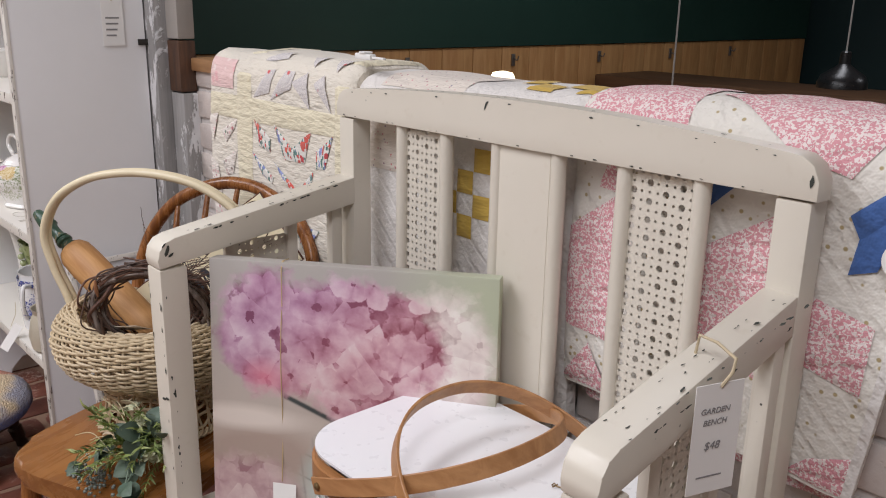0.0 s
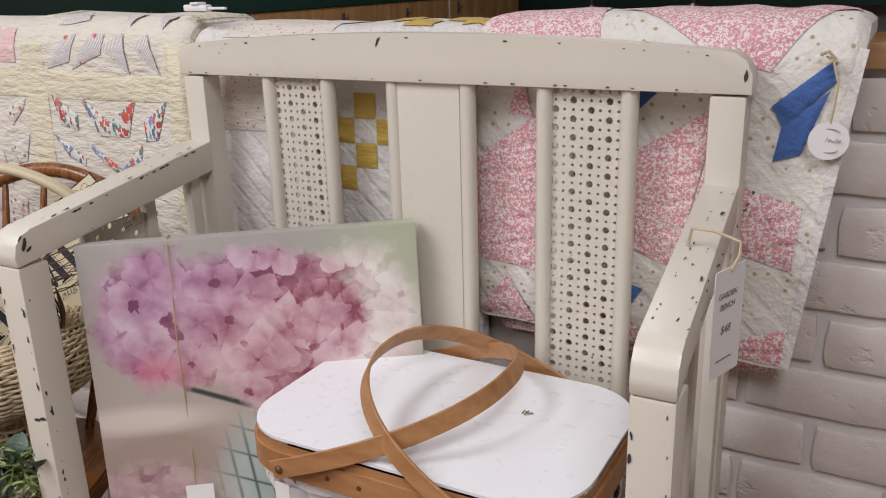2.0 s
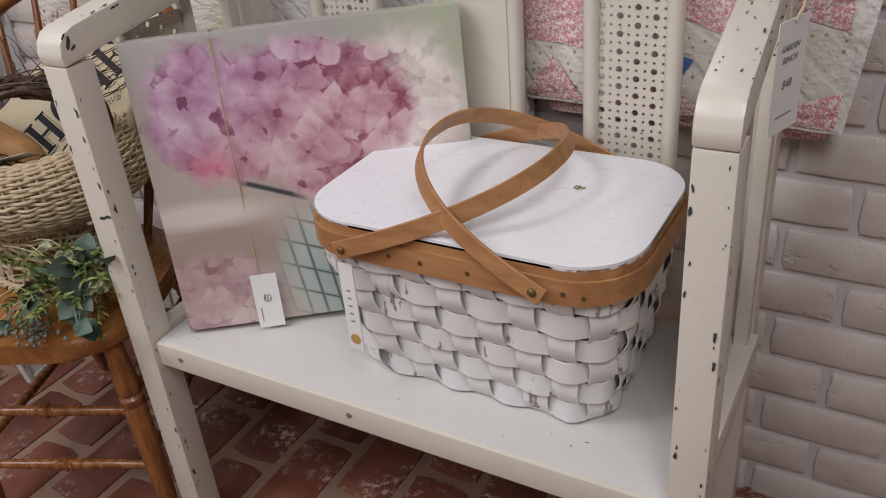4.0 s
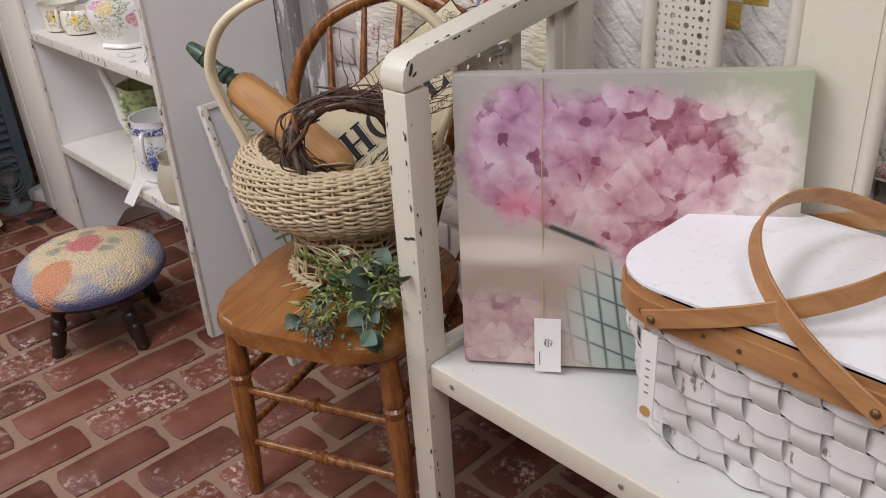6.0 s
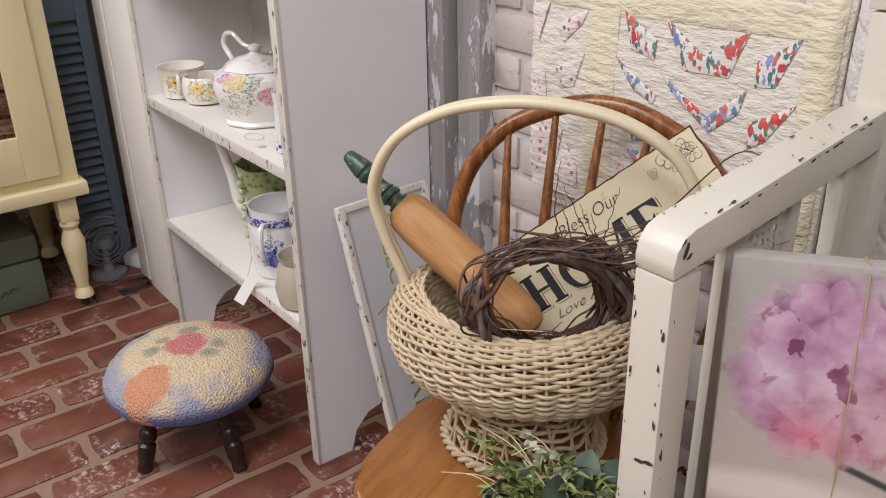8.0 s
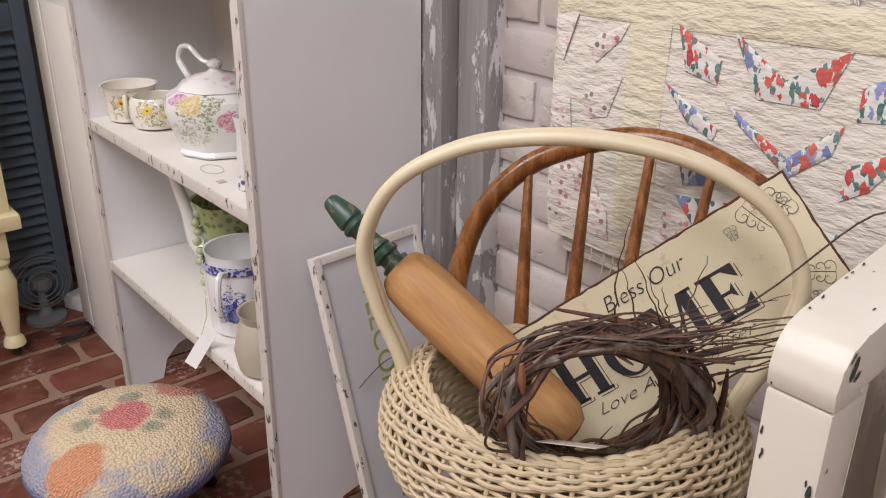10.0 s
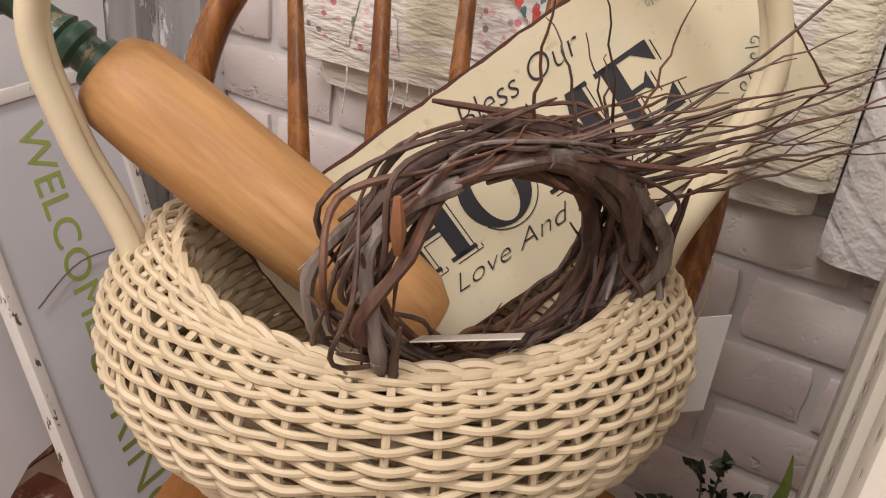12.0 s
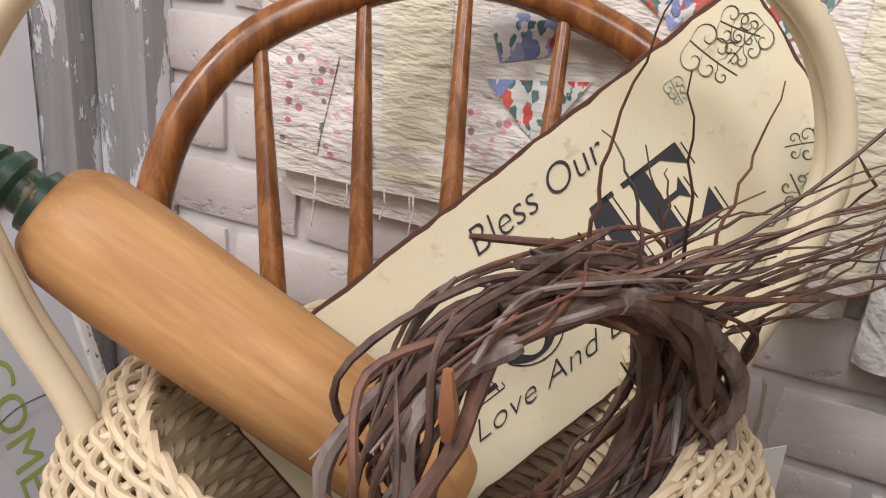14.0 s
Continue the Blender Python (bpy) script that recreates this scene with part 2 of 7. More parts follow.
def floral(name, seed):
    """Bright blossom print: red blooms, violet-blue petals and dark green leaves on off-white."""
    k = Nodes(name, 0.85)
    co = k.scaled((1.0, 1.0, 0.62), (0, 0.7 + seed, 0), (seed, seed * 2, seed))
    warp = k.math("MULTIPLY", k.math("SUBTRACT", k.noise(150, 3, 0.6, co), 0.5), 1.1)
    region = k.noise(17, 1, 0.4, co)
    c = (0.72, 0.69, 0.64)
    for scale, reach, stops, low, high in (
            (120, 0.47, ((0.0, (0.10, 0.21, 0.19)), (0.5, (0.06, 0.17, 0.15)), (1.0, (0.22, 0.34, 0.32))), 0.0, 1.0),
            (75, 0.50, ((0.0, (0.30, 0.34, 0.58)), (0.5, (0.17, 0.22, 0.44)), (1.0, (0.42, 0.45, 0.64))), 0.47, 1.0),
            (82, 0.46, ((0.0, (0.62, 0.07, 0.06)), (0.6, (0.66, 0.15, 0.11)), (1.0, (0.50, 0.04, 0.06))), 0.0, 0.50)):
        d = k.math("ADD", k.cells(scale, "F1", "Distance", co), warp)
        pick = k.xyz(k.cells(scale, "F1", "Color", co))
        f = k.ramp(d, (reach, 1.0), (reach + 0.05, 0.0))
        f = k.math("MULTIPLY", f, k.math("GREATER_THAN", pick[1], 0.30))
        f = k.math("MULTIPLY", f, k.math("MULTIPLY", k.math("GREATER_THAN", region, low), k.math("LESS_THAN", region, high)))
        vein = k.ramp(d, (0.08, 0.75), (0.3, 1.0))
        c = k.mix(f, c, k.mix(vein, (0.35, 0.25, 0.22), k.ramp(pick[0], *stops)))
    return k.done(c, None, k.noise(55, 3, 0.6, k.scaled((0.35, 1, 1))), 0.8, 0.005)


def stripe_cloth():
    k = Nodes("striped_cloth", 0.85)
    w = k.wave(90, 0.4, k.scaled(1.0, (0, 0.4, 0)), "X")
    c = k.mix(k.ramp(w, (0.45, 0.0), (0.6, 1.0)), (0.78, 0.74, 0.69), (0.42, 0.38, 0.40))
    red = k.ramp(k.cells(28), (0.14, 1.0), (0.2, 0.0))
    c = k.mix(red, c, (0.62, 0.12, 0.12))
    return k.done(c, None, k.noise(55, 3, 0.6, k.scaled((0.35, 1, 1))), 0.8, 0.005)


def chipped(name, paint, under, amount=0.6, scale=9.0, rough=0.5):
    """Old paint flaking off what lies under it."""
    k = Nodes(name, rough)
    geo = k.node("ShaderNodeNewGeometry").outputs["Position"]
    n = k.noise(scale, 6, 0.65, k.scaled((1, 1, 0.35), co=geo))
    f = k.ramp(n, (amount, 0.0), (amount + 0.025, 1.0))
    p = k.mix(k.noise(scale * 0.4, 3, 0.5, geo), tuple(c * 0.9 for c in paint), paint)
    u = k.mix(k.noise(scale * 5, 4, 0.6, k.scaled((1, 1, 0.1), co=geo)), tuple(c * 0.55 for c in under), under)
    return k.done(k.mix(f, p, u), None, k.math("ADD", k.math("MULTIPLY", k.noise(120, 3, 0.6, geo), 0.2), k.math("SUBTRACT", 1.0, f)), 0.5, 0.002)


def flaking(name):
    """Grey weathered wood with long flakes of white paint left on it."""
    k = Nodes(name, 0.7)
    geo = k.node("ShaderNodeNewGeometry").outputs["Position"]
    grain = k.noise(60, 5, 0.7, k.scaled((1, 1, 0.06), co=geo))
    c = k.mix(grain, (0.17, 0.16, 0.155), (0.44, 0.425, 0.41))
    f1 = k.ramp(k.noise(13, 6, 0.7, k.scaled((1, 1, 0.4), co=geo), 0.5), (0.52, 0.0), (0.545, 1.0))
    f2 = k.ramp(k.noise(38, 5, 0.7, k.scaled((1, 1, 0.3), co=geo)), (0.6, 0.0), (0.63, 1.0))
    f = k.math("MAXIMUM", f1, f2)
    c = k.mix(f, c, k.mix(k.noise(30, 3, 0.5, geo), (0.60, 0.59, 0.59), (0.76, 0.75, 0.75)))
    return k.done(c, None, k.math("ADD", k.math("MULTIPLY", grain, 0.5), f), 0.7, 0.003)


paint = bench_paint()
white_paint = plain("white_paint", (0.76, 0.72, 0.66), 0.45, 0.08, 4)
grey_paint = plain("pale_grey_paint", (0.80, 0.79, 0.79), 0.4, 0.06, 3)
shelf_paint = chipped("worn_shelf_paint", (0.74, 0.70, 0.64), (0.25, 0.2, 0.16), 0.74, 16)
edge_wear = chipped("worn_edge", (0.68, 0.64, 0.58), (0.14, 0.10, 0.075), 0.60, 90)
chip_dark = plain("bare_chip", (0.045, 0.05, 0.042), 0.7, 0.5, 60)
chair_wood = wood("chair_wood", (0.37, 0.145, 0.038), (0.14, 0.046, 0.013), 0.25)
seat_wood = wood("seat_wood", (0.34, 0.145, 0.04), (0.21, 0.078, 0.02), 0.25, "Y", 7)
dark_wood = wood("dark_wood", (0.045, 0.022, 0.014), (0.016, 0.008, 0.006), 0.3)
pin_wood = wood("maple", (0.58, 0.32, 0.13), (0.40, 0.19, 0.065), 0.55, "Z", 15)
band_wood = wood("bentwood", (0.50, 0.26, 0.11), (0.33, 0.15, 0.055), 0.45, "X", 9)
cap_wood = wood("cap_wood", (0.46, 0.26, 0.12), (0.28, 0.14, 0.06), 0.5, "X", 9)
plank_wood = wood("plank_wood", (0.62, 0.36, 0.15), (0.46, 0.23, 0.085), 0.5, "Z", 7)
wicker = plain("cream_wicker", (0.57, 0.45, 0.29), 0.5, 0.26, 25, 0.2)
splint = chipped("whitewashed_splint", (0.78, 0.76, 0.74), (0.40, 0.32, 0.25), 0.605, 34)
lid_white = plain("white_board", (0.82, 0.82, 0.83), 0.3, 0.03, 5, 0.05)
twig = wood("twig_bark", (0.17, 0.10, 0.07), (0.045, 0.024, 0.017), 0.6)
twig_grey = wood("grey_bark", (0.29, 0.24, 0.21), (0.09, 0.06, 0.045), 0.65)
twig_red = wood("red_bark", (0.19, 0.085, 0.045), (0.07, 0.03, 0.02), 0.6)
paper = plain("white_paper", (0.82, 0.80, 0.77), 0.7, 0.04, 12, 0.1)
ink = plain("ink", (0.03, 0.03, 0.035), 0.7, 0.2, 40)
grey_ink = plain("grey_ink", (0.25, 0.24, 0.24), 0.7, 0.2, 40)
string = plain("jute_string", (0.55, 0.45, 0.30), 0.9, 0.3, 90)
brick_red = floor_brick()
mortar = plain("floor_mortar", (0.27, 0.165, 0.112), 0.7, 0.3, 8, 0.3)
brick_pale = wall_brick()
wall_joint = plain("wall_joint", (0.57, 0.53, 0.505), 0.6, 0.12, 9, 0.3)
room_wall = plain("room_wall", (0.36, 0.335, 0.30), 0.7, 0.08, 2)
ceiling_paint = plain("ceiling_paint", (0.60, 0.57, 0.53), 0.8, 0.05, 2)
green_wall = plain("dark_green_wall", (0.014, 0.05, 0.037), 0.5, 0.35, 2.5)
teal_wall = plain("dark_teal_wall", (0.022, 0.058, 0.062), 0.55, 0.35, 1.5)
cream_paint = plain("cream_enamel", (0.74, 0.64, 0.38), 0.4, 0.08, 3)
cloth_cream = print_cloth("cream_quilting", (0.76, 0.70, 0.60), 20, None, crinkle=75)
cloth_yellow = print_cloth("butter_sashing", (0.76, 0.69, 0.51), 20, None, crinkle=75)
cloth_white = print_cloth("white_quilting", (0.74, 0.70, 0.66), 20, None, crinkle=40, squash=(1, 1, 1), lines=20.0)
cloth_dots = print_cloth("dotted_cotton", (0.77, 0.73, 0.66), 62, [(0.42, 0.33, 0.17), (0.42, 0.33, 0.17)], 0.13, 40, (1, 1, 1), lines=16.0)
cloth_sprig = print_cloth("sprigged_cotton", (0.74, 0.66, 0.58), 90, [(0.62, 0.14, 0.14), (0.14, 0.12, 0.2), (0.6, 0.3, 0.3)], 0.13, 50)
cloth_rose = print_cloth("rose_print_cotton", (0.78, 0.71, 0.64), 85, [(0.66, 0.22, 0.26), (0.15, 0.2, 0.15), (0.75, 0.5, 0.48)], 0.3, 75)
cloth_gold = print_cloth("gold_cotton", (0.56, 0.37, 0.07), 20, None, crinkle=45)
cloth_blue = print_cloth("blue_cotton", (0.055, 0.13, 0.36), 20, None, crinkle=40, squash=(1, 1, 1))
cloth_pinkflower = print_cloth("faded_pink_bloom", (0.78, 0.55, 0.52), 40, [(0.8, 0.66, 0.62), (0.74, 0.42, 0.42)], 0.3, 60)
pink_calico = calico()
floral_a, floral_b = floral("blossom_print", 0.0), floral("blossom_print_second", 3.3)
striped = stripe_cloth()

# ---- floor, walls, ceiling ----
X0, X1, Y0, Y1, TOP = -3.7, 2.6, -2.2, 7.4, 2.7
bm = B()
box(bm, X0, X1, Y0, Y1, -0.12, -0.004)
floor = solo("floor", bm, mortar, "mortar bed of a red brick paved floor", "floor", "structure")
bm = B()
box(bm, X0 - 0.1, X1 + 0.1, Y0 - 0.1, Y1 + 0.1, TOP, TOP + 0.1)
solo("ceiling", bm, ceiling_paint, "plain off-white painted shop ceiling", "ceiling", "structure")
for nm, (a, b, c, d), mt, lb in (
        ("wall_west", (X0 - 0.1, X0, Y0, Y1), room_wall, "plain grey painted wall of the shop"),
        ("wall_east", (X1, X1 + 0.1, Y0, Y1), room_wall, "plain grey painted wall of the shop"),
        ("wall_south", (X0, X1, Y0 - 0.1, Y0), room_wall, "plain grey painted wall of the shop"),
        ("wall_north", (X0, X1, Y1, Y1 + 0.1), teal_wall, "dark teal painted far wall of the shop")):
    bm = B()
    box(bm, a, b, c, d, 0, TOP)
    solo(nm, bm, mt, lb, "wall", "structure")

# half wall faced with pale bricks, a wooden cap on it
WY = 1.468
half_wall = thing("wall_half", "half wall faced with pale grey painted bricks", "wall", kind="structure", at=(0, WY, 0))
bm = B()
box(bm, -1.66, X1, 0.006, 0.14, 0, 1.085)
part("backing", bm, wall_joint, half_wall)
bm = B()
box(bm, -1.66, X1, -0.012, 0.165, 1.086, 1.118, 0.004)
part("cap", bm, cap_wood, half_wall, "worn wooden cap board")

# partition beyond it: green boarding over a plank wainscot
side = thing("wall_side", "dark green boarding above a varnished plank wainscot", "wall", kind="structure", at=(-2.6, 4.0, 0))
bm = B()
box(bm, -0.06, 0.0, -2.4, 2.85, 1.06, TOP - 0.002)
part("green_boarding", bm, green_wall, side, "dark green painted boarding")
for i in range(26):
    bm = B()
    y = -2.4 + i * 0.2025
    box(bm, -0.055, -0.012, y, y + 0.199, 0, 1.057, 0.004)
    part("plank", bm, plank_wood, side)

# weathered post at the end of the half wall
bm = B()
box(bm, -1.728, -1.660, 1.395, 1.45, 0, 2.4, 0.003)
box(bm, -1.657, -1.588, 1.428, 1.473, 0, 1.03, 0.003)
old_paint = flaking("flaking_grey_post")
tagged(part("wall_post", bm, old_paint), "weathered grey post with flaking white paint", "post", kind="structure")
bm = B()
box(bm, -1.657, -1.593, 1.425, 1.47, 1.034, 1.16, 0.003)
solo("post_block", bm, wood("rusty_wood", (0.13, 0.06, 0.03), (0.06, 0.03, 0.018), 0.6), "dark brown wooden block on a weathered post", "post", "structure")
bm = B()
box(bm, -1.657, -1.593, 1.425, 1.47, 1.164, 2.4, 0.003)
solo("post_top", bm, plain("grey_trim", (0.36, 0.33, 0.30), 0.6, 0.2, 9), "grey painted upper trim above a weathered post", "post", "structure")

# ---- garden bench ----
def cane(bm, wide, high, m, cell=0.0122):
    """A sheet pierced by a cane pattern: large and small holes in turn."""
    nx, nz = round(wide / cell), round(high / cell)
    cx, cz = wide / nx, high / nz
    for i in range(nx):
        for j in range(nz):
            r = 0.40 if i % 2 == 0 and (j + (i // 2) % 2) % 2 == 0 else 0.17
            x, z = (i + 0.5) * cx, (j + 0.5) * cz
            sq = [(x + a * cx / 2, z + b * cz / 2) for a, b in ((1, 0), (1, 1), (0, 1), (-1, 1), (-1, 0), (-1, -1), (0, -1), (1, -1))]
            ho = [(x + r * cx * math.cos(k * math.pi / 4), z + r * cz * math.sin(k * math.pi / 4)) for k in range(8)]
            for y in (0, 0.003):
                o = [bm.verts.new(m @ Vector((p, y, q))) for p, q in sq]
                n = [bm.verts.new(m @ Vector((p, y, q))) for p, q in ho]
                for k in range(8):
                    bm.faces.new((o[k], o[(k + 1) % 8], n[(k + 1) % 8], n[k]))
    bmesh.ops.remove_doubles(bm, verts=bm.verts, dist=0.0002)


def chips(bm, spots, seed, size=0.0042):
    """Small ragged flakes of missing paint lying on faces: (place, normal, along, scale)."""
    rng = random.Random(seed)
    for p, n, a, s in spots:
        p, n, a = Vector(p), Vector(n).normalized(), Vector(a).normalized()
        b = n.cross(a)
        k = 9
        ring = []
        for i in range(k):
            t = 2 * math.pi * i / k
            r = size * s * rng.uniform(0.45, 1.15)
            ring.append(bm.verts.new(p + n * 0.0007 + a * r * 1.9 * math.cos(t) + b * r * 0.62 * math.sin(t)))
        bm.faces.new(ring)


def rounded_outline(w, h, radii, seg=5):
    """An outline from (0,0) to (w,h) with a radius for each corner: bl, br, tr, tl."""
    out = []
    for (cx, cy, t0), r in zip(((0, 0, 180), (w, 0, 270), (w, h, 0), (0, h, 90)), radii):
        x = r if cx == 0 else w - r
        y = r if cy == 0 else h - r
        if r == 0:
            out.append((x, y))
            continue
        for k in range(seg + 1):
            t = radians(t0 + 90 * k / seg)
            out.append((x + r * math.cos(t), y + r * math.sin(t)))
    return out


FY, BY = 0.985, 1.358          # front face of the front posts, front face of the back
LX0, LX1, RX0, RX1 = -0.818, -0.770, 0.045, 0.087
bench = thing("garden_bench", "cream painted wooden garden bench with chipped edges and cane panels", "bench", at=(-0.4, 1.18, 0))
off = Matrix.Translation((0.4, -1.18, 0))


def bpart(name, bm, mat=paint, label="", smooth=True):
    bm.transform(off)
    return part(name, bm, mat, bench, label, smooth)


for x0, x1 in ((LX0, LX1), (RX0, RX1)):
    bm = B()
    box(bm, x0, x1, FY, FY + 0.046, 0, 0.8525, 0.004)
    bpart("front_post", bm)
    bm = B()
    xb = x0 + 0.006 if x0 < 0 else x0 - 0.023
    box(bm, xb, xb + 0.042, BY, BY + 0.04, 0, 1.062, 0.004)
    bpart("back_post", bm)
    # arm: rises a little to the back, its front corner rounded
    bm = B()
    prism(bm, [(FY + 0.0, 0.853), (FY + 0.376, 0.908), (FY + 0.376, 0.957), (FY + 0.028, 0.902), (FY + 0.012, 0.896), (FY + 0.002, 0.884), (FY - 0.002, 0.868)], x1 - x0 + 0.001, Matrix(((0, 0, 1, x0 - 0.0005), (1, 0, 0, 0), (0, 1, 0, 0), (0, 0, 0, 1))))
    bmesh.ops.bevel(bm, geom=[e for e in bm.edges], offset=0.004, segments=2, affect="EDGES", profile=0.6)
    if x0 > 0:
        for v_ in bm.verts:
            v_.co.x -= 0.024 * max(0.0, v_.co.y - FY) / 0.37
    bpart("arm", bm)
    x0 = x0 if x0 < 0 else x0 - 0.012
    # side infill: cane panel between slats
    for y in (1.115, 1.235):
        bm = B()
        box(bm, x0 + 0.003, x0 + 0.018, y, y + 0.022, 0.41, 0.93 - (1.3 - y) * 0.15, 0.005)
        bpart("side_slat", bm)
    bm = B()
    box(bm, x0 + 0.010, x0 + 0.030, 1.322, 1.345, 0.41, 0.905, 0.004)
    bpart("side_slat", bm)
    bm = B()
    cane(bm, 0.096, 0.46, Matrix(((0, -1, 0, x0 + 0.012), (1, 0, 0, 1.138), (0, 0, 1, 0.405), (0, 0, 0, 1))))
    bpart("side_cane_panel", bm, paint, "", False)
    bm = B()
    box(bm, x0 + 0.01, x0 + 0.04, FY + 0.046, BY, 0.365, 0.412, 0.003)
    bpart("side_rail", bm)
# back: arched top rail, rods, cane panels and a plain splat
bm = B()
n = 24
xs = [-0.816 + 0.886 * i / n for i in range(n + 1)]
arch = lambda x: 1.131 - 0.105 * (x + 0.372) ** 2
top = [(x, arch(x)) for x in xs]
rr = 0.024
left = [(-0.816, 1.064), (-0.816, arch(-0.816) - rr), (-0.809, arch(-0.81) - 0.008), (-0.794, arch(-0.794))]
right = [(0.048, arch(0.048)), (0.062, arch(0.06) - 0.008), (0.070, arch(0.07) - rr), (0.070, 1.064)]
outline = left + [p for p in top if -0.785 < p[0] < 0.038] + right
prism(bm, outline, 0.034, Matrix(((1, 0, 0, 0), (0, 0, 1, BY - 0.003), (0, 1, 0, 0), (0, 0, 0, 1))))
bmesh.ops.bevel(bm, geom=[e for e in bm.edges if abs(e.verts[0].co.y - e.verts[1].co.y) < 0.001], offset=0.004, segments=2, affect="EDGES", profile=0.6)
bpart("top_rail", bm)
bm = B()
box(bm, LX1, RX0, BY + 0.004, BY + 0.034, 0.43, 0.475, 0.004)
bpart("bottom_rail", bm)
for x in (-0.645, -0.535, -0.420, -0.302, -0.189, -0.076):
    bm = B()
    tube(bm, [(x, BY + 0.013, 0.474), (x, BY + 0.013, 1.066)], 0.0115, 12)
    bpart("back_rod", bm)
bm = B()
box(bm, -0.411, -0.312, BY + 0.006, BY + 0.02, 0.474, 1.066, 0.002)
bpart("back_splat", bm)
for x0, w in ((-0.636, 0.092), (-0.180, 0.096)):
    bm = B()
    cane(bm, w, 0.592, Matrix.Translation((x0, BY + 0.013, 0.474)))
    bpart("back_cane_panel", bm, paint, "", False)
bm = B()
box(bm, LX1 + 0.001, RX0 - 0.001, 1.0, BY - 0.002, 0.388, 0.406, 0.003)
bpart("seat_board", bm, plain("seat_grey_white", (0.60, 0.585, 0.55), 0.4, 0.12, 5))
bm = B()
box(bm, LX1 + 0.001, RX0 - 0.001, 0.993, 1.012, 0.362, 0.4045, 0.003)
bpart("apron", bm)
# bare chips along the edges
rng = random.Random(4)
spots = []
for x0, x1 in ((LX0, LX1), (RX0, RX1)):
    for i in range(70):
        z = rng.uniform(0.03, 0.86)
        e = rng.choice((x0, x1))
        inw = 0.004 if e == x0 else -0.004
        if rng.random() < 0.6:
            spots.append(((e + inw * rng.uniform(0.8, 2), FY, z), (0, -1, 0), (0, 0, 1), rng.choice((0.25, 0.35, 0.5, 0.9))))
        else:
            spots.append(((e, FY + rng.uniform(0.004, 0.012), z), (1 if e == x1 else -1, 0, 0), (0, 0, 1), rng.uniform(0.25, 0.9)))
    for i in range(58):
        y = rng.uniform(FY + 0.03, BY - 0.02)
        z = 0.902 + (y - FY - 0.028) * 0.1642
        e = rng.choice((x0 - 0.0005, x1 + 0.0005))
        inw = 0.005 if e < x0 else -0.005
        if rng.random() < 0.65:
            spots.append(((e + inw * (rng.uniform(0.7, 1.1) if rng.random() < 0.75 else rng.uniform(1, 6)), y, z), (0, -0.162, 0.987), (0.3 * rng.uniform(-1, 1), 1, 0.16), rng.choice((0.2, 0.3, 0.35, 0.45, 0.8))))
        else:
            spots.append(((e, y, z - 0.006), (1 if e > x1 else -1, 0, 0), (0, 1, 0.16), rng.uniform(0.3, 0.8)))
for i in range(30):
    x = rng.uniform(-0.79, 0.04)
    if rng.random() < 0.5:
        spots.append(((x, BY - 0.003, arch(x) - rng.uniform(0.004, 0.009)), (0, -1, 0), (1, 0, 0), rng.uniform(0.2, 0.6)))
    else:
        spots.append(((x, BY + rng.uniform(0.003, 0.02), arch(x)), (0, 0, 1), (1, 0, 0), rng.uniform(0.2, 0.7)))
for i in range(16):
    spots.append(((rng.uniform(-0.8, 0.05), BY - 0.003, 1.068), (0, -1, 0), (1, 0, 0), rng.uniform(0.2, 0.5)))
spots += [((-0.434, BY - 0.003, 1.119), (0, -1, 0), (0.5, 0, 1), 1.25), ((LX1 + 0.0006, FY + 0.014, 0.884), (1, 0, 0), (0, 0.3, 1), 1.4), ((LX1 + 0.0006, FY + 0.020, 0.876), (1, 0, 0), (0, 1, 0.6), 0.9), ((LX1 + 0.0006, FY + 0.009, 0.893), (1, 0, 0), (0, 0.6, 1), 0.8), ((-0.778, FY, 0.632), (0, -1, 0), (1, 0, 0.2), 1.0), ((-0.789, FY, 0.628), (0, -1, 0), (1, 0, 0.4), 1.2), ((LX1, FY + 0.01, 0.64), (1, 0, 0), (0, 0, 1), 1.2), ((0.062, BY - 0.003, 1.085), (0, -1, 0), (0, 0, 1), 1.0)]
for i in range(8):
    spots.append(((rng.uniform(-0.75, -0.05), rng.uniform(1.0, 1.09), 0.406), (0, 0, 1), (1, rng.uniform(-1, 1), 0), rng.uniform(0.2, 0.5)))
bm = B()
chips(bm, spots, 11)
tagged(bpart("chipped_paint", bm, chip_dark, "dark bare marks where paint has chipped off", False), kind="stuff")
for x in (-0.72, -0.40, 0.0):
    bm = B()
    lathe(bm, [(0.004, 0), (0.0045, 0.001), (0.003, 0.002)], m=pose(x, 0.9925, 0.386, 90), seg=8)
    bpart("bolt", bm, plain("zinc", (0.5, 0.49, 0.47), 0.35, 0.1, 30, metal=0.9))


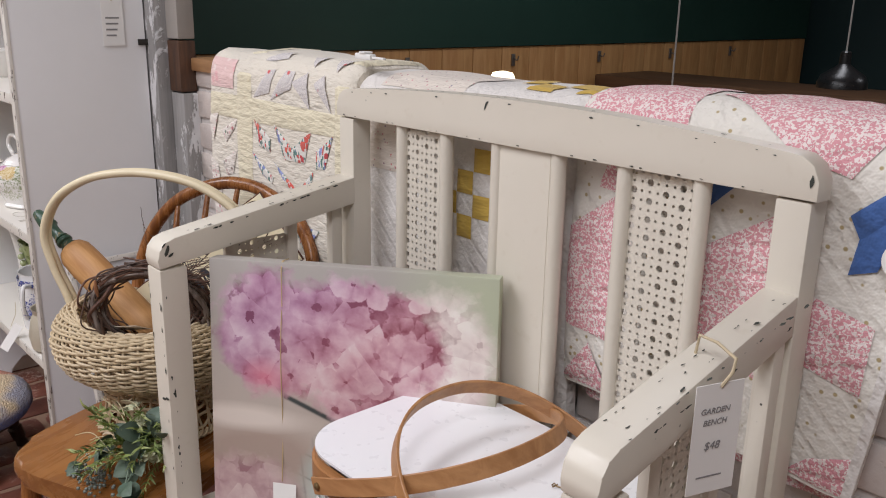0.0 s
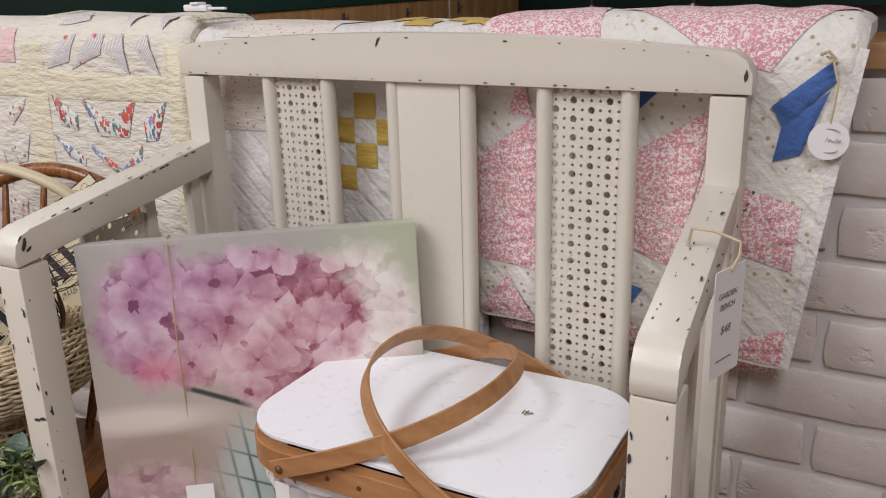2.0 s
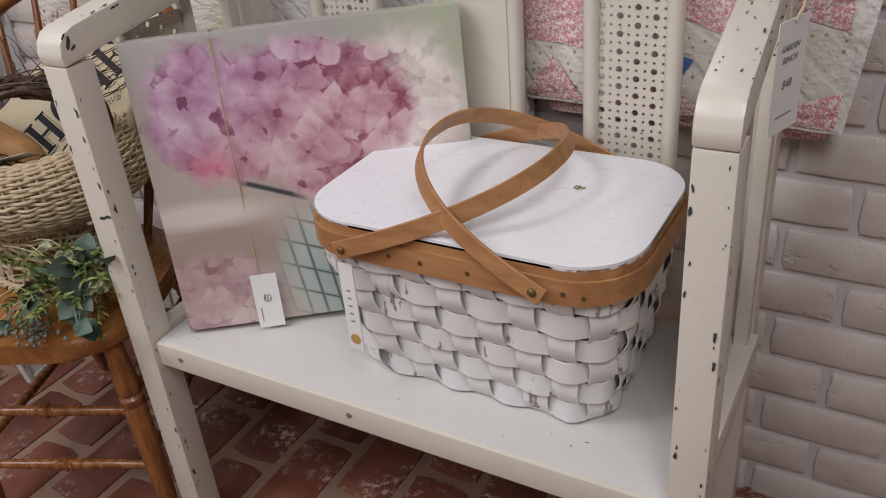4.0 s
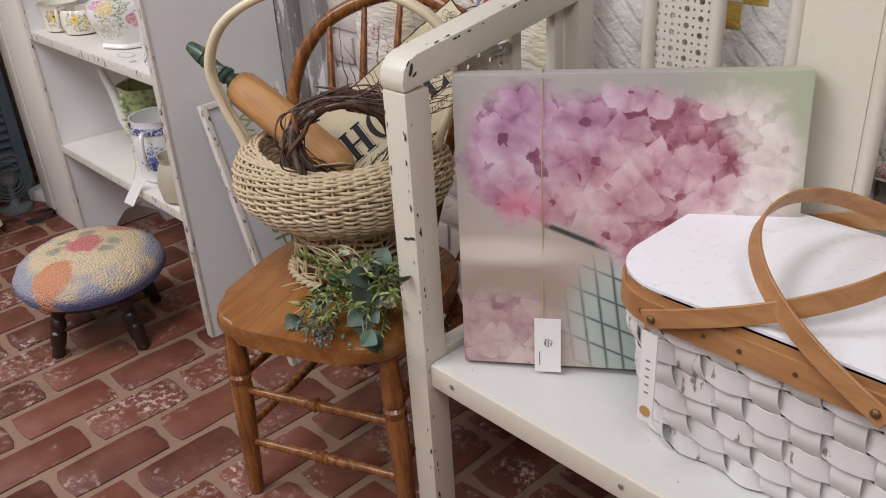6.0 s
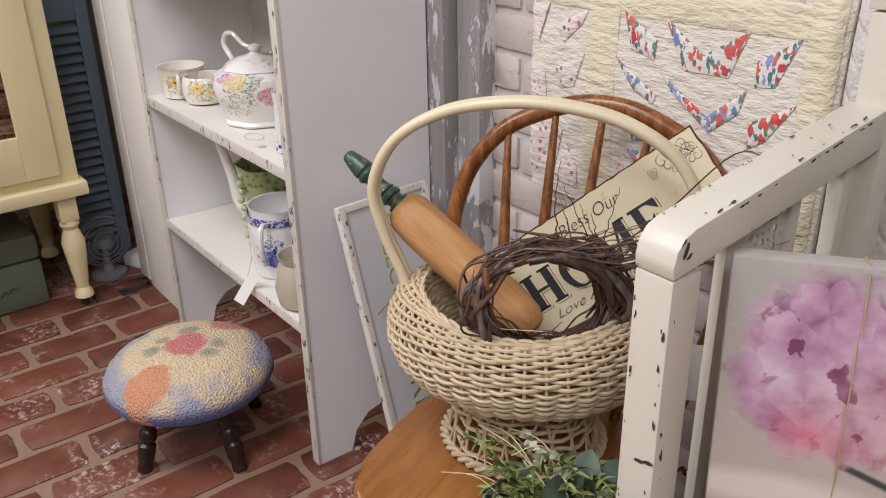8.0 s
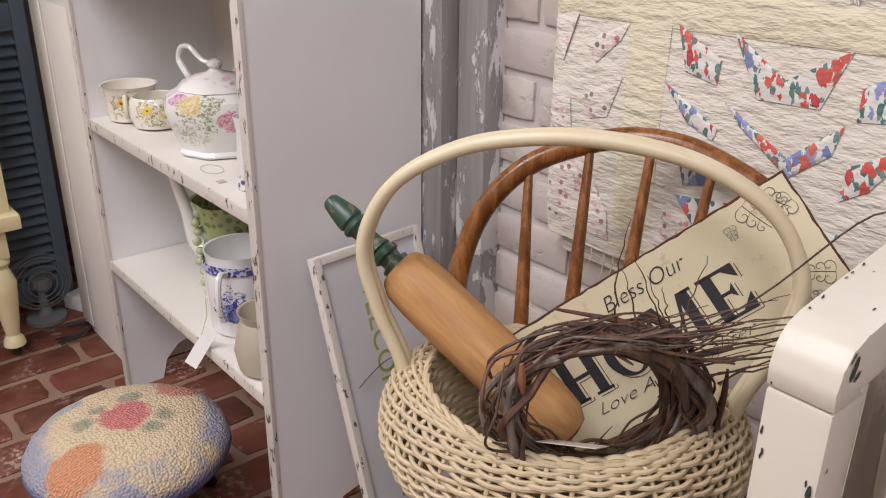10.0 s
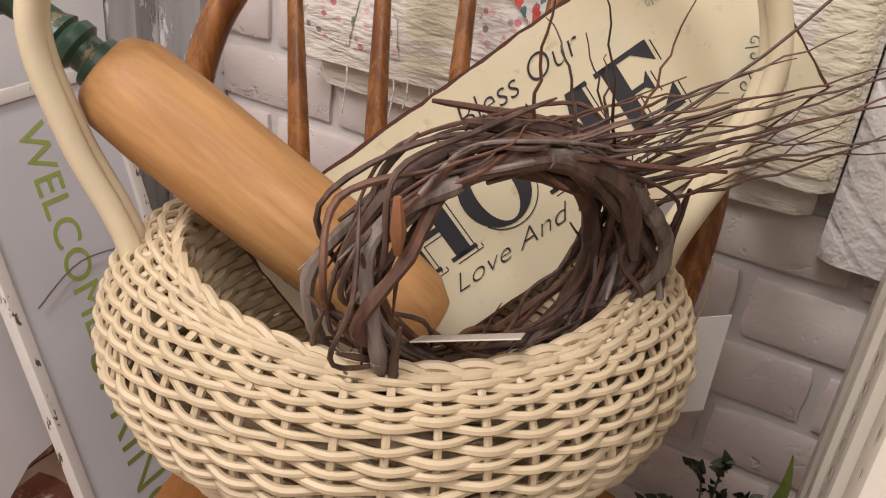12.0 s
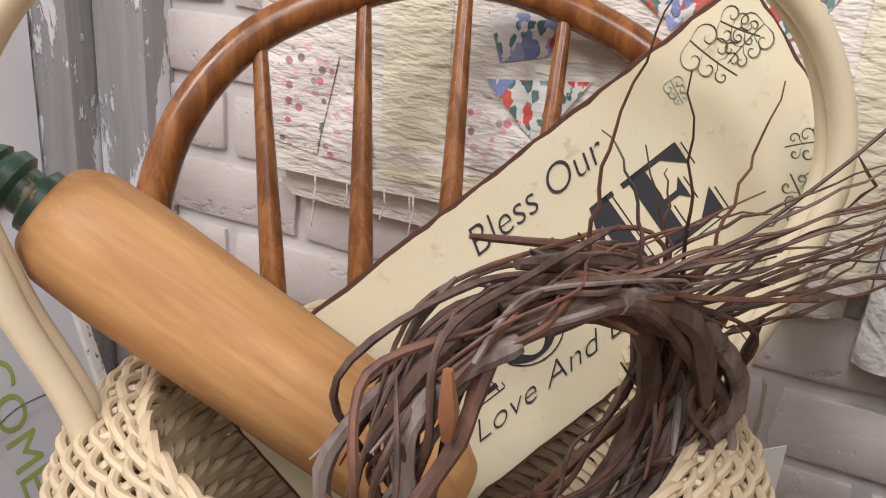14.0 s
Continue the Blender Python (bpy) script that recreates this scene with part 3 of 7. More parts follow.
# ---- quilts over the half wall ----
class Drape:
    """A folded quilt hung over the half wall: a place for x and the way s up its front and over the top."""

    def __init__(self, x0, x1, zb, seed, yf=1.405, ztop=1.142, lift=0.0):
        self.x0, self.x1, self.zb, self.seed = x0, x1, zb, seed
        pts = [(yf + 0.004, zb), (yf, zb + 0.04), (yf - 0.002, 0.9), (yf + 0.002, ztop - 0.05), (yf + 0.010, ztop - 0.022), (yf + 0.026, ztop - 0.005), (yf + 0.05, ztop + 0.004), (yf + 0.12, ztop + 0.006), (yf + 0.2, ztop), (yf + 0.225, ztop - 0.02), (yf + 0.232, ztop - 0.06), (yf + 0.235, 0.8)]
        self.pts = [Vector((0, *p)) for p in pts]
        self.len = [0.0]
        for a, b in zip(self.pts, self.pts[1:]):
            self.len.append(self.len[-1] + (b - a).length)

    def at(self, x, s, out=0.0):
        s = max(0.0, min(s, self.len[-1] - 1e-4))
        i = next(k for k in range(len(self.len) - 1) if s <= self.len[k + 1])
        f = (s - self.len[i]) / (self.len[i + 1] - self.len[i])
        p = self.pts[i].lerp(self.pts[i + 1], f)
        d = (self.pts[i + 1] - self.pts[i]).normalized()
        if i + 2 < len(self.pts):
            d = d.lerp((self.pts[i + 2] - self.pts[i + 1]).normalized(), f * 0.5).normalized()
        n = Vector((0, -d.z, d.y))
        w = 0.007 * noise.noise((x * 5 + self.seed, s * 2.2, 0)) + 0.005 * noise.noise((x * 14, s * 9 + self.seed, 3))
        e = min(1.0, (x - self.x0) / 0.02, (self.x1 - x) / 0.02)
        round_edge = -0.012 * (1 - max(0.0, e)) ** 2
        return Vector((x, p.y, p.z)) + n * (w + round_edge + out)

    def s_of(self, z):
        return z - self.zb

    def sheet(self, x0=None, x1=None, slant=0.0, thick=0.022, nx=60):
        """The cloth itself, closed, with a thick folded edge."""
        x0, x1 = self.x0 if x0 is None else x0, self.x1 if x1 is None else x1
        bm = B()
        ns = 90
        total = self.len[-1]
        rows = []
        for j in range(ns + 1):
            s = total * j / ns
            k = max(0.0, 1 - s / 0.42) * slant
            rows.append([(x0 + (x1 - k - x0) * i / nx, s) for i in range(nx + 1)])
        outer = [[bm.verts.new(self.at(x, s)) for x, s in r] for r in rows]
        inner = [[bm.verts.new(self.at(x, s, -thick)) for x, s in r] for r in rows]
        for j in range(ns):
            for i in range(nx):
                bm.faces.new((outer[j][i], outer[j][i + 1], outer[j + 1][i + 1], outer[j + 1][i]))
                bm.faces.new((inner[j][i], inner[j + 1][i], inner[j + 1][i + 1], inner[j][i + 1]))
            for i in (0, nx):
                bm.faces.new((outer[j][i], outer[j + 1][i], inner[j + 1][i], inner[j][i]))
        for j in (0, ns):
            for i in range(nx):
                bm.faces.new((outer[j][i], outer[j][i + 1], inner[j][i + 1], inner[j][i]))
        return bm

    def patch(self, bm, corners, out=0.0016, cuts=10):
        """A sewn patch with three or four corners (x, z); z past the edge runs on over the top."""
        c = [Vector((x, self.s_of(z), 0)) for x, z in corners]
        if len(c) == 3:
            c.append(c[2])
        grid = []
        for i in range(cuts + 1):
            u = i / cuts
            row = []
            for j in range(cuts + 1):
                v = j / cuts
                q = (c[0] * (1 - u) + c[1] * u) * (1 - v) + (c[3] * (1 - u) + c[2] * u) * v
                edge = min(u, 1 - u, v, 1 - v) if len(corners) == 4 else min(v, 1 - v + 0.001, u + 0.3, 1.3 - u)
                row.append(bm.verts.new(self.at(q.x, q.y, out + 0.002 * min(1, edge * 5))))
            grid.append(row)
        for i in range(cuts):
            for j in range(cuts):
                try:
                    bm.faces.new((grid[i][j], grid[i + 1][j], grid[i + 1][j + 1], grid[i][j + 1]))
                except ValueError:
                    pass


def add_patches(q, d, name, mat, polys, label="", out=0.0016):
    for poly in polys:
        bm = B()
        d.patch(bm, poly, out)
        bmesh.ops.remove_doubles(bm, verts=bm.verts, dist=0.00005)
        bm.transform(Matrix.Translation(-q.location))
        part(name, bm, mat, q, label)


def quilt(name, label, d, mat, **kw):
    q = thing(name, label, "quilt", "quilts on the wall", at=((d.x0 + d.x1) / 2, 1.5, 1.118))
    bm = d.sheet(**kw)
    bm.transform(Matrix.Translation(-q.location))
    part("cloth", bm, mat, q)
    return q


# star quilt with butter sashing
d = Drape(-1.440, -0.868, 0.666, 1.0, 1.420, 1.145)
qa = quilt("star_quilt", "cream quilt with butter sashing and blossom print stars", d, cloth_cream)
add_patches(qa, d, "sashing", cloth_yellow, [[(-1.300, 0.68), (-1.236, 0.68), (-1.236, 1.38), (-1.300, 1.38)], [(-0.918, 0.68), (-0.873, 0.68), (-0.873, 1.38), (-0.918, 1.38)], [(-1.236, 1.000), (-0.918, 1.004), (-0.918, 1.049), (-1.236, 1.053)], [(-1.437, 1.000), (-1.300, 1.0), (-1.300, 1.053), (-1.437, 1.053)], [(-1.236, 0.678), (-0.918, 0.678), (-0.918, 0.70), (-1.236, 0.70)]], "butter yellow sashing strips", 0.001)
add_patches(qa, d, "star_point", floral_a, [
    [(-1.226, 1.007), (-1.159, 0.972), (-1.161, 0.941), (-1.208, 0.950)], [(-1.148, 1.008), (-1.075, 0.962), (-1.029, 0.936), (-1.105, 0.934)], [(-0.924, 1.006), (-0.955, 0.935), (-0.986, 0.931), (-0.986, 0.967)],
    [(-1.147, 0.924), (-1.058, 0.873), (-1.062, 0.855), (-1.122, 0.897)], [(-1.20, 0.79), (-1.11, 0.80), (-1.15, 0.74)]], "blossom print star points")
add_patches(qa, d, "star_point", floral_b, [
    [(-1.002, 1.005), (-1.029, 0.936), (-1.078, 0.959)], [(-1.236, 0.934), (-1.152, 0.887), (-1.157, 0.872), (-1.197, 0.887)], [(-0.997, 0.924), (-1.006, 0.888), (-1.055, 0.848), (-1.066, 0.867)],
    [(-0.917, 0.919), (-0.957, 0.859), (-0.989, 0.838), (-0.985, 0.880)], [(-1.08, 0.80), (-0.98, 0.80), (-1.03, 0.74)]], "blossom print star points")
add_patches(qa, d, "striped_star", striped, [[(-1.175, 1.118), (-1.14, 1.122), (-1.165, 1.07), (-1.228, 1.055)], [(-1.095, 1.122), (-1.065, 1.122), (-1.075, 1.085), (-1.16, 1.055)], [(-1.072, 1.10), (-1.018, 1.124), (-1.008, 1.049)], [(-0.99, 1.102), (-0.955, 1.122), (-0.930, 1.049)], [(-1.04, 1.17), (-0.98, 1.17), (-1.005, 1.135)], [(-0.95, 1.17), (-0.905, 1.18), (-0.925, 1.13)], [(-1.2, 1.14), (-1.12, 1.15), (-1.16, 1.2)]], "grey striped star points")
add_patches(qa, d, "rose_patch", cloth_rose, [[(-1.432, 0.995), (-1.387, 1.006), (-1.409, 0.935)], [(-1.372, 0.967), (-1.300, 1.000), (-1.312, 0.975), (-1.351, 0.940)], [(-1.372, 0.893), (-1.302, 0.930), (-1.324, 0.870), (-1.354, 0.862)], [(-1.43, 0.90), (-1.39, 0.885), (-1.385, 0.81), (-1.43, 0.82)]], "rose printed border patches")
add_patches(qa, d, "rose_patch", cloth_rose, [[(-1.43, 0.70), (-1.37, 0.69), (-1.345, 0.79), (-1.425, 0.81)], [(-1.365, 0.69), (-1.305, 0.69), (-1.31, 0.73), (-1.34, 0.775)], [(-1.23, 0.71), (-1.12, 0.705), (-1.14, 0.735), (-1.21, 0.78)]], "rose printed border patches")
add_patches(qa, d, "star_point", floral_a, [[(-1.205, 0.845), (-1.135, 0.850), (-1.150, 0.815), (-1.190, 0.805)]], "blossom print star points")
add_patches(qa, d, "pink_bloom", cloth_pinkflower, [[(-1.42, 1.066), (-1.315, 1.066), (-1.315, 1.135), (-1.42, 1.135)]], "faded pink bloom corner patch")
for i in range(7):
    bm = B()
    dd = Vector((rng.uniform(-1.4, -0.9), 0, 0))
    p = d.at(dd.x, 0.002, 0.001)
    tube(bm, [p, p + Vector((0.002, -0.002, -0.012)), p + Vector((-0.003, -0.001, -rng.uniform(0.02, 0.06)))], 0.0009, 5)
    bm.transform(Matrix.Translation(-qa.location))
    part("loose_thread", bm, cloth_cream, qa, "frayed thread at the hem")

# second fold of the star quilt, showing below
d2 = Drape(-1.43, -0.88, 0.632, 5.0, 1.443, 1.125)
bm = d2.sheet(thick=0.012, nx=40)
bm.transform(Matrix.Translation(-qa.location))
part("under_fold", bm, cloth_cream, qa)

# white plastic clip on top of the fold
clip = thing("quilt_clip", "white plastic clip lying on a folded quilt", "clip", at=(-0.835, 1.442, 1.158))
clip.rotation_euler = (0, 0, radians(-8))
bm = B()
box(bm, -0.042, 0.018, -0.007, 0.007, 0.0, 0.011, 0.003)
box(bm, -0.020, 0.000, -0.010, 0.010, 0.011, 0.015, 0.002)
part("body", bm, paper, clip)
bm = B()
box(bm, 0.018, 0.060, -0.003, 0.003, 0.003, 0.007, 0.001)
part("arm", bm, paper, clip)

# white quilt with gold squares
d = Drape(-0.866, -0.315, 0.60, 2.0, 1.427, 1.130)
qb = quilt("nine_patch_quilt", "white quilt with gold nine-patch squares and sprigged print", d, cloth_white)
gold = [(-0.527, 0.997), (-0.565, 0.958), (-0.489, 0.958), (-0.603, 0.920), (-0.527, 0.920), (-0.565, 0.882)]
add_patches(qb, d, "gold_square", cloth_gold, [[(x, z), (x + 0.037, z), (x + 0.037, z + 0.039), (x, z + 0.039)] for x, z in gold] + [[(x, z), (x + 0.05, z), (x + 0.05, z + 0.045), (x, z + 0.045)] for x, z in ((-0.46, 1.15), (-0.41, 1.195), (-0.51, 1.195), (-0.36, 1.15))], "mustard gold squares")
add_patches(qb, d, "sprigged_strip", cloth_sprig, [[(-0.83, 0.965), (-0.66, 0.965), (-0.66, 1.075), (-0.83, 1.075)], [(-0.80, 1.12), (-0.58, 1.12), (-0.58, 1.33), (-0.80, 1.33)]], "faded sprigged print strip")
# pink quilt with blue
d = Drape(-0.318, 0.180, 0.708, 3.0, 1.412, 1.146)
qc = quilt("pink_quilt", "rose calico quilt with dotted white and blue patches", d, cloth_dots, slant=0.05)
add_patches(qc, d, "calico_patch", pink_calico, [
    [(-0.314, 0.803), (-0.205, 0.795), (-0.205, 1.03), (-0.314, 0.952)], [(-0.312, 0.715), (-0.215, 0.712), (-0.262, 0.784)], [(-0.26, 1.02), (-0.222, 1.015), (-0.238, 1.075)],
    [(-0.31, 1.10), (-0.13, 1.10), (-0.17, 1.37), (-0.31, 1.37)], [(-0.13, 1.20), (0.0, 1.11), (0.15, 1.2), (-0.07, 1.37)], [(0.0, 1.105), (0.08, 1.085), (0.17, 1.22), (0.13, 1.31)],
    [(-0.10, 0.855), (-0.02, 0.825), (0.025, 1.045), (-0.10, 0.965)], [(-0.018, 0.825), (0.035, 0.80), (0.052, 1.075), (0.027, 1.045)],
    [(0.05, 0.86), (0.125, 0.84), (0.130, 0.925), (0.05, 0.945)], [(0.05, 0.715), (0.128, 0.712), (0.132, 0.765), (0.08, 0.745)], [(-0.18, 0.712), (-0.05, 0.712), (-0.11, 0.79)]], "rose calico patches")
add_patches(qc, d, "blue_patch", cloth_blue, [[(0.085, 1.045), (0.148, 1.100), (0.155, 1.078), (0.100, 1.018)], [(0.091, 0.978), (0.098, 1.020), (0.148, 1.066), (0.122, 0.989)], [(-0.095, 1.062), (-0.053, 1.056), (-0.09, 1.018)], [(-0.095, 0.80), (-0.06, 0.79), (-0.085, 0.752)]], "plain blue bow-tie patches", 0.003)
bm = B()
ribbon(bm, [d.at(0.178 - 0.05 * max(0, 1 - s / 0.42), s, 0.001) for s in [0.008 * k for k in range(52)]], 0.012, 0.004, (1, 0, 0))
bm.transform(Matrix.Translation(-qc.location))
part("binding", bm, cloth_white, qc, "pale binding along the edge")
d3 = Drape(-0.29, 0.112, 0.684, 8.0, 1.434, 1.125)
bm = d3.sheet(thick=0.012, nx=40)
bm.transform(Matrix.Translation(-qc.location))
part("under_fold", bm, pink_calico, qc, "rose calico under fold")

# round shop tag pinned to the pink quilt
tag = thing("round_quilt_tag", "round white paper tag on jute string pinned to a quilt", "tag", at=(0.148, 1.402, 1.045))
bm = B()
lathe(bm, [(0.0225, 0), (0.0225, 0.0008)], m=pose(0.004, -0.004, -0.035, 90, 0, 12), seg=28)
part("disc", bm, paper, tag)
bm = B()
tube(bm, [(-0.008, 0.004, 0.06), (0.0, 0.0, 0.055), (0.008, -0.004, 0.03), (0.006, -0.004, 0.0), (0.004, -0.004, -0.015)], 0.0014, 6)
tube(bm, [(-0.014, 0.004, 0.062), (-0.006, -0.003, 0.066), (0.002, 0.0, 0.058), (-0.006, 0.0, 0.052)], 0.0022, 6)
part("string", bm, string, tag)
bm = B()
for k in range(8):
    a = -0.013 + 0.0034 * k
    tube(bm, [(0.004 + a, -0.0052, -0.036), (0.0055 + a, -0.0052, -0.031 - 0.002 * (k % 3)), (0.007 + a, -0.0052, -0.036)], 0.00045, 5)
for s in (-1, 1):
    tube(bm, [(0.004 + 0.013 * math.cos(t), -0.0052, -0.035 + s * (0.007 + 0.007 * math.sin(t))) for t in [0.5 + 0.25 * k for k in range(9)]], 0.0005, 5)
part("printed_mark", bm, grey_ink, tag)

# price card on the arm of the bench
tag = thing("price_card", "white handwritten price card tied to a bench arm", "tag", at=(0.095, 1.150, 0.926))
tag.rotation_euler = (0, 0, radians(-19))
bm = B()
box(bm, 0.0, 0.0008, -0.028, 0.028, -0.115, 0.0, 0)
part("card", bm, paper, tag)
bm = B()
tube(bm, [(0.001, 0.0, -0.004), (0.003, 0.01, 0.01), (0.001, 0.014, 0.022), (-0.03, 0.018, 0.026), (-0.056, 0.018, 0.024), (-0.06, 0.018, 0.0)], 0.0017, 6)
part("string", bm, string, tag)
mm = Matrix(((0, 0, 1, 0.0014), (1, 0, 0, -0.021), (0, 1, 0, 0), (0, 0, 0, 1)))
text_mesh("GARDEN", 0.0085, grey_ink, mm @ pose(0, -0.03, 0), tag, shear=0.2)
text_mesh("BENCH", 0.0085, grey_ink, mm @ pose(0.004, -0.042, 0), tag, shear=0.2)
text_mesh("$48", 0.012, grey_ink, mm @ pose(0.008, -0.068, 0), tag, shear=0.2)
bm = B()
box(bm, 0.0009, 0.0013, -0.018, 0.012, -0.098, -0.0965)
part("written_line", bm, grey_ink, tag)

# ---- canvas print on the bench ----
CW, CH = 0.474, 0.452


def bloom_print():
    """A soft picture of pink hydrangeas in a teal wire basket."""
    k = Nodes("hydrangea_print", 0.45)
    x, y, z = k.xyz()
    u, v = k.math("DIVIDE", x, CW), k.math("DIVIDE", y, CH)
    wob = k.math("SUBTRACT", k.noise(22, 4, 0.6), 0.5)

    def blob(cx, cy, rx, ry, soft=0.3, wobble=0.7):
        a = k.math("POWER", k.math("ABSOLUTE", k.math("DIVIDE", k.math("SUBTRACT", u, cx), rx)), 2.0)
        b = k.math("POWER", k.math("ABSOLUTE", k.math("DIVIDE", k.math("SUBTRACT", v, cy), ry)), 2.0)
        d = k.math("ADD", k.math("SQRT", k.math("ADD", a, b)), k.math("MULTIPLY", wob, wobble))
        return k.ramp(d, (max(0.0, 1 - soft), 1.0), (1.0, 0.0))

    def florets(scale, shift):
        """Open four-petalled flowers, one to a cell: how far inside the petals, a shade and the place from the middle."""
        n = k.node("ShaderNodeTexVoronoi", voronoi_dimensions="2D")
        k.put(n.inputs["Vector"], k.scaled(1.0, (0, 0, 0), (shift, shift * 0.7, 0)))
        n.inputs["Scale"].default_value, n.inputs["Randomness"].default_value = scale, 1.0
        sub = k.node("ShaderNodeVectorMath", operation="SUBTRACT")
        k.put(sub.inputs[0], k.scaled(1.0, (0, 0, 0), (shift, shift * 0.7, 0)))
        k.put(sub.inputs[1], n.outputs["Position"])
        px, py, pz = k.xyz(sub.outputs[0])
        cr, cg, cb = k.xyz(n.outputs["Color"])
        ang = k.math("ADD", k.math("ARCTAN2", py, k.math("MULTIPLY", px, k.math("ADD", 0.7, k.math("MULTIPLY", cb, 1.2)))), k.math("MULTIPLY", cr, 6.28))
        lobe = k.math("ABSOLUTE", k.math("COSINE", k.math("MULTIPLY", ang, 2.0)))
        reach = k.math("MULTIPLY", k.math("ADD", 0.42, k.math("MULTIPLY", k.math("POWER", lobe, 0.6), 0.30)), 1.0 / scale)
        rr = k.math("SQRT", k.math("ADD", k.math("MULTIPLY", px, px), k.math("MULTIPLY", k.math("MULTIPLY", py, py), k.math("ADD", 0.7, k.math("MULTIPLY", cr, 1.5)))))
        q = k.math("ADD", k.math("DIVIDE", rr, reach), k.math("MULTIPLY", wob, 1.5))
        return k.ramp(q, (0.92, 1.0), (1.02, 0.0)), cg, q, lobe

    m1, g1, q1, l1 = florets(16, 0.0)
    m2, g2, q2, l2 = florets(14, 0.37)
    m3, g3, q3, l3 = florets(19, 0.71)

    def lit(g, q, l):
        a = k.math("ADD", 0.40, k.math("MULTIPLY", g, 0.30))
        a = k.math("ADD", a, k.math("MULTIPLY", k.math("SUBTRACT", k.math("MINIMUM", q, 1.0), 0.5), 0.22))
        return k.math("ADD", a, k.math("MULTIPLY", k.math("SUBTRACT", l, 0.6), 0.16))

    def blend(f, a, b):
        return k.math("ADD", a, k.math("MULTIPLY", f, k.math("SUBTRACT", b, a)))

    tone = blend(m3, 0.24, k.math("SUBTRACT", lit(g3, q3, l3), 0.14))
    tone = blend(m2, tone, k.math("SUBTRACT", lit(g2, q2, l2), 0.04))
    tone = blend(m1, tone, k.math("ADD", lit(g1, q1, l1), 0.06))
    tone = blend(k.math("MULTIPLY", m1, k.ramp(q1, (0.03, 1.0), (0.07, 0.0))), tone, 0.2)
    tone = k.math("ADD", tone, k.math("MULTIPLY", k.math("SUBTRACT", k.noise(17, 4, 0.6), 0.52), 1.15))
    tone = k.math("SUBTRACT", tone, 0.07)

    def shade(*stops):
        return k.ramp(tone, *stops)

    bg = k.mix(k.ramp(v, (0.3, 0.0), (0.95, 1.0)), (0.52, 0.44, 0.38), (0.40, 0.37, 0.34))
    bg = k.mix(blob(0.95, 0.85, 0.35, 0.5, 0.8, 0.2), bg, (0.47, 0.50, 0.36))
    bg = k.mix(blob(0.18, 0.28, 0.32, 0.14, 0.5, 0.2), bg, (0.40, 0.31, 0.26))
    bg = k.mix(blob(0.12, 0.42, 0.3, 0.06, 0.6, 0.2), bg, (0.70, 0.62, 0.55))
    jar = blob(0.72, 0.18, 0.42, 0.36, 0.3, 0.25)
    bg = k.mix(jar, bg, k.mix(k.noise(9, 3), (0.26, 0.42, 0.40), (0.66, 0.64, 0.58)))
    # wires of the basket
    slope = k.math("ADD", v, k.math("MULTIPLY", u, 0.42))
    gu = k.math("PINGPONG", k.math("ADD", u, k.math("MULTIPLY", v, 0.12)), 0.026)
    gv = k.math("PINGPONG", slope, 0.045)
    wires = k.math("MULTIPLY", k.ramp(k.math("MINIMUM", gu, gv), (0.0026, 1.0), (0.0048, 0.0)), k.math("MULTIPLY", jar, 0.95))
    bg = k.mix(wires, bg, (0.025, 0.032, 0.03))
    rim = k.ramp(k.math("ABSOLUTE", k.math("SUBTRACT", slope, 0.63)), (0.006, 1.0), (0.013, 0.0))
    rim = k.math("MULTIPLY", rim, k.math("MULTIPLY", k.math("GREATER_THAN", u, 0.27), k.math("LESS_THAN", u, 0.8)))
    bg = k.mix(rim, bg, (0.05, 0.06, 0.06))
    low = shade((0.1, (0.32, 0.17, 0.19)), (0.45, (0.52, 0.36, 0.36)), (0.8, (0.66, 0.53, 0.50)))
    c = k.mix(blob(0.13, 0.10, 0.24, 0.2, 0.35), bg, low)
    pale = shade((0.1, (0.56, 0.44, 0.42)), (0.5, (0.78, 0.68, 0.64)), (0.8, (0.86, 0.80, 0.74)))
    c = k.mix(blob(0.82, 0.68, 0.2, 0.30, 0.3), c, pale)
    main = shade((0.10, (0.26, 0.07, 0.10)), (0.32, (0.46, 0.21, 0.26)), (0.58, (0.63, 0.39, 0.43)), (0.88, (0.74, 0.59, 0.59)))
    violet = shade((0.10, (0.20, 0.06, 0.12)), (0.36, (0.39, 0.19, 0.30)), (0.62, (0.53, 0.33, 0.44)), (0.88, (0.66, 0.50, 0.57)))
    main = k.mix(k.ramp(k.math("SUBTRACT", v, k.math("MULTIPLY", u, 0.75)), (0.30, 0.0), (0.62, 1.0)), main, violet)
    main = k.mix(k.math("MULTIPLY", blob(0.2, 0.58, 0.1, 0.08, 0.9, 0.4), 0.7), main, (0.62, 0.15, 0.22))
    c = k.mix(k.math("MAXIMUM", blob(0.22, 0.74, 0.22, 0.25, 0.2), blob(0.52, 0.72, 0.34, 0.27, 0.2)), c, main)
    c = k.mix(blob(0.6, 0.46, 0.18, 0.1, 0.3), c, main)
    return k.done(c, None, k.noise(400, 2), 0.08, 0.0005)


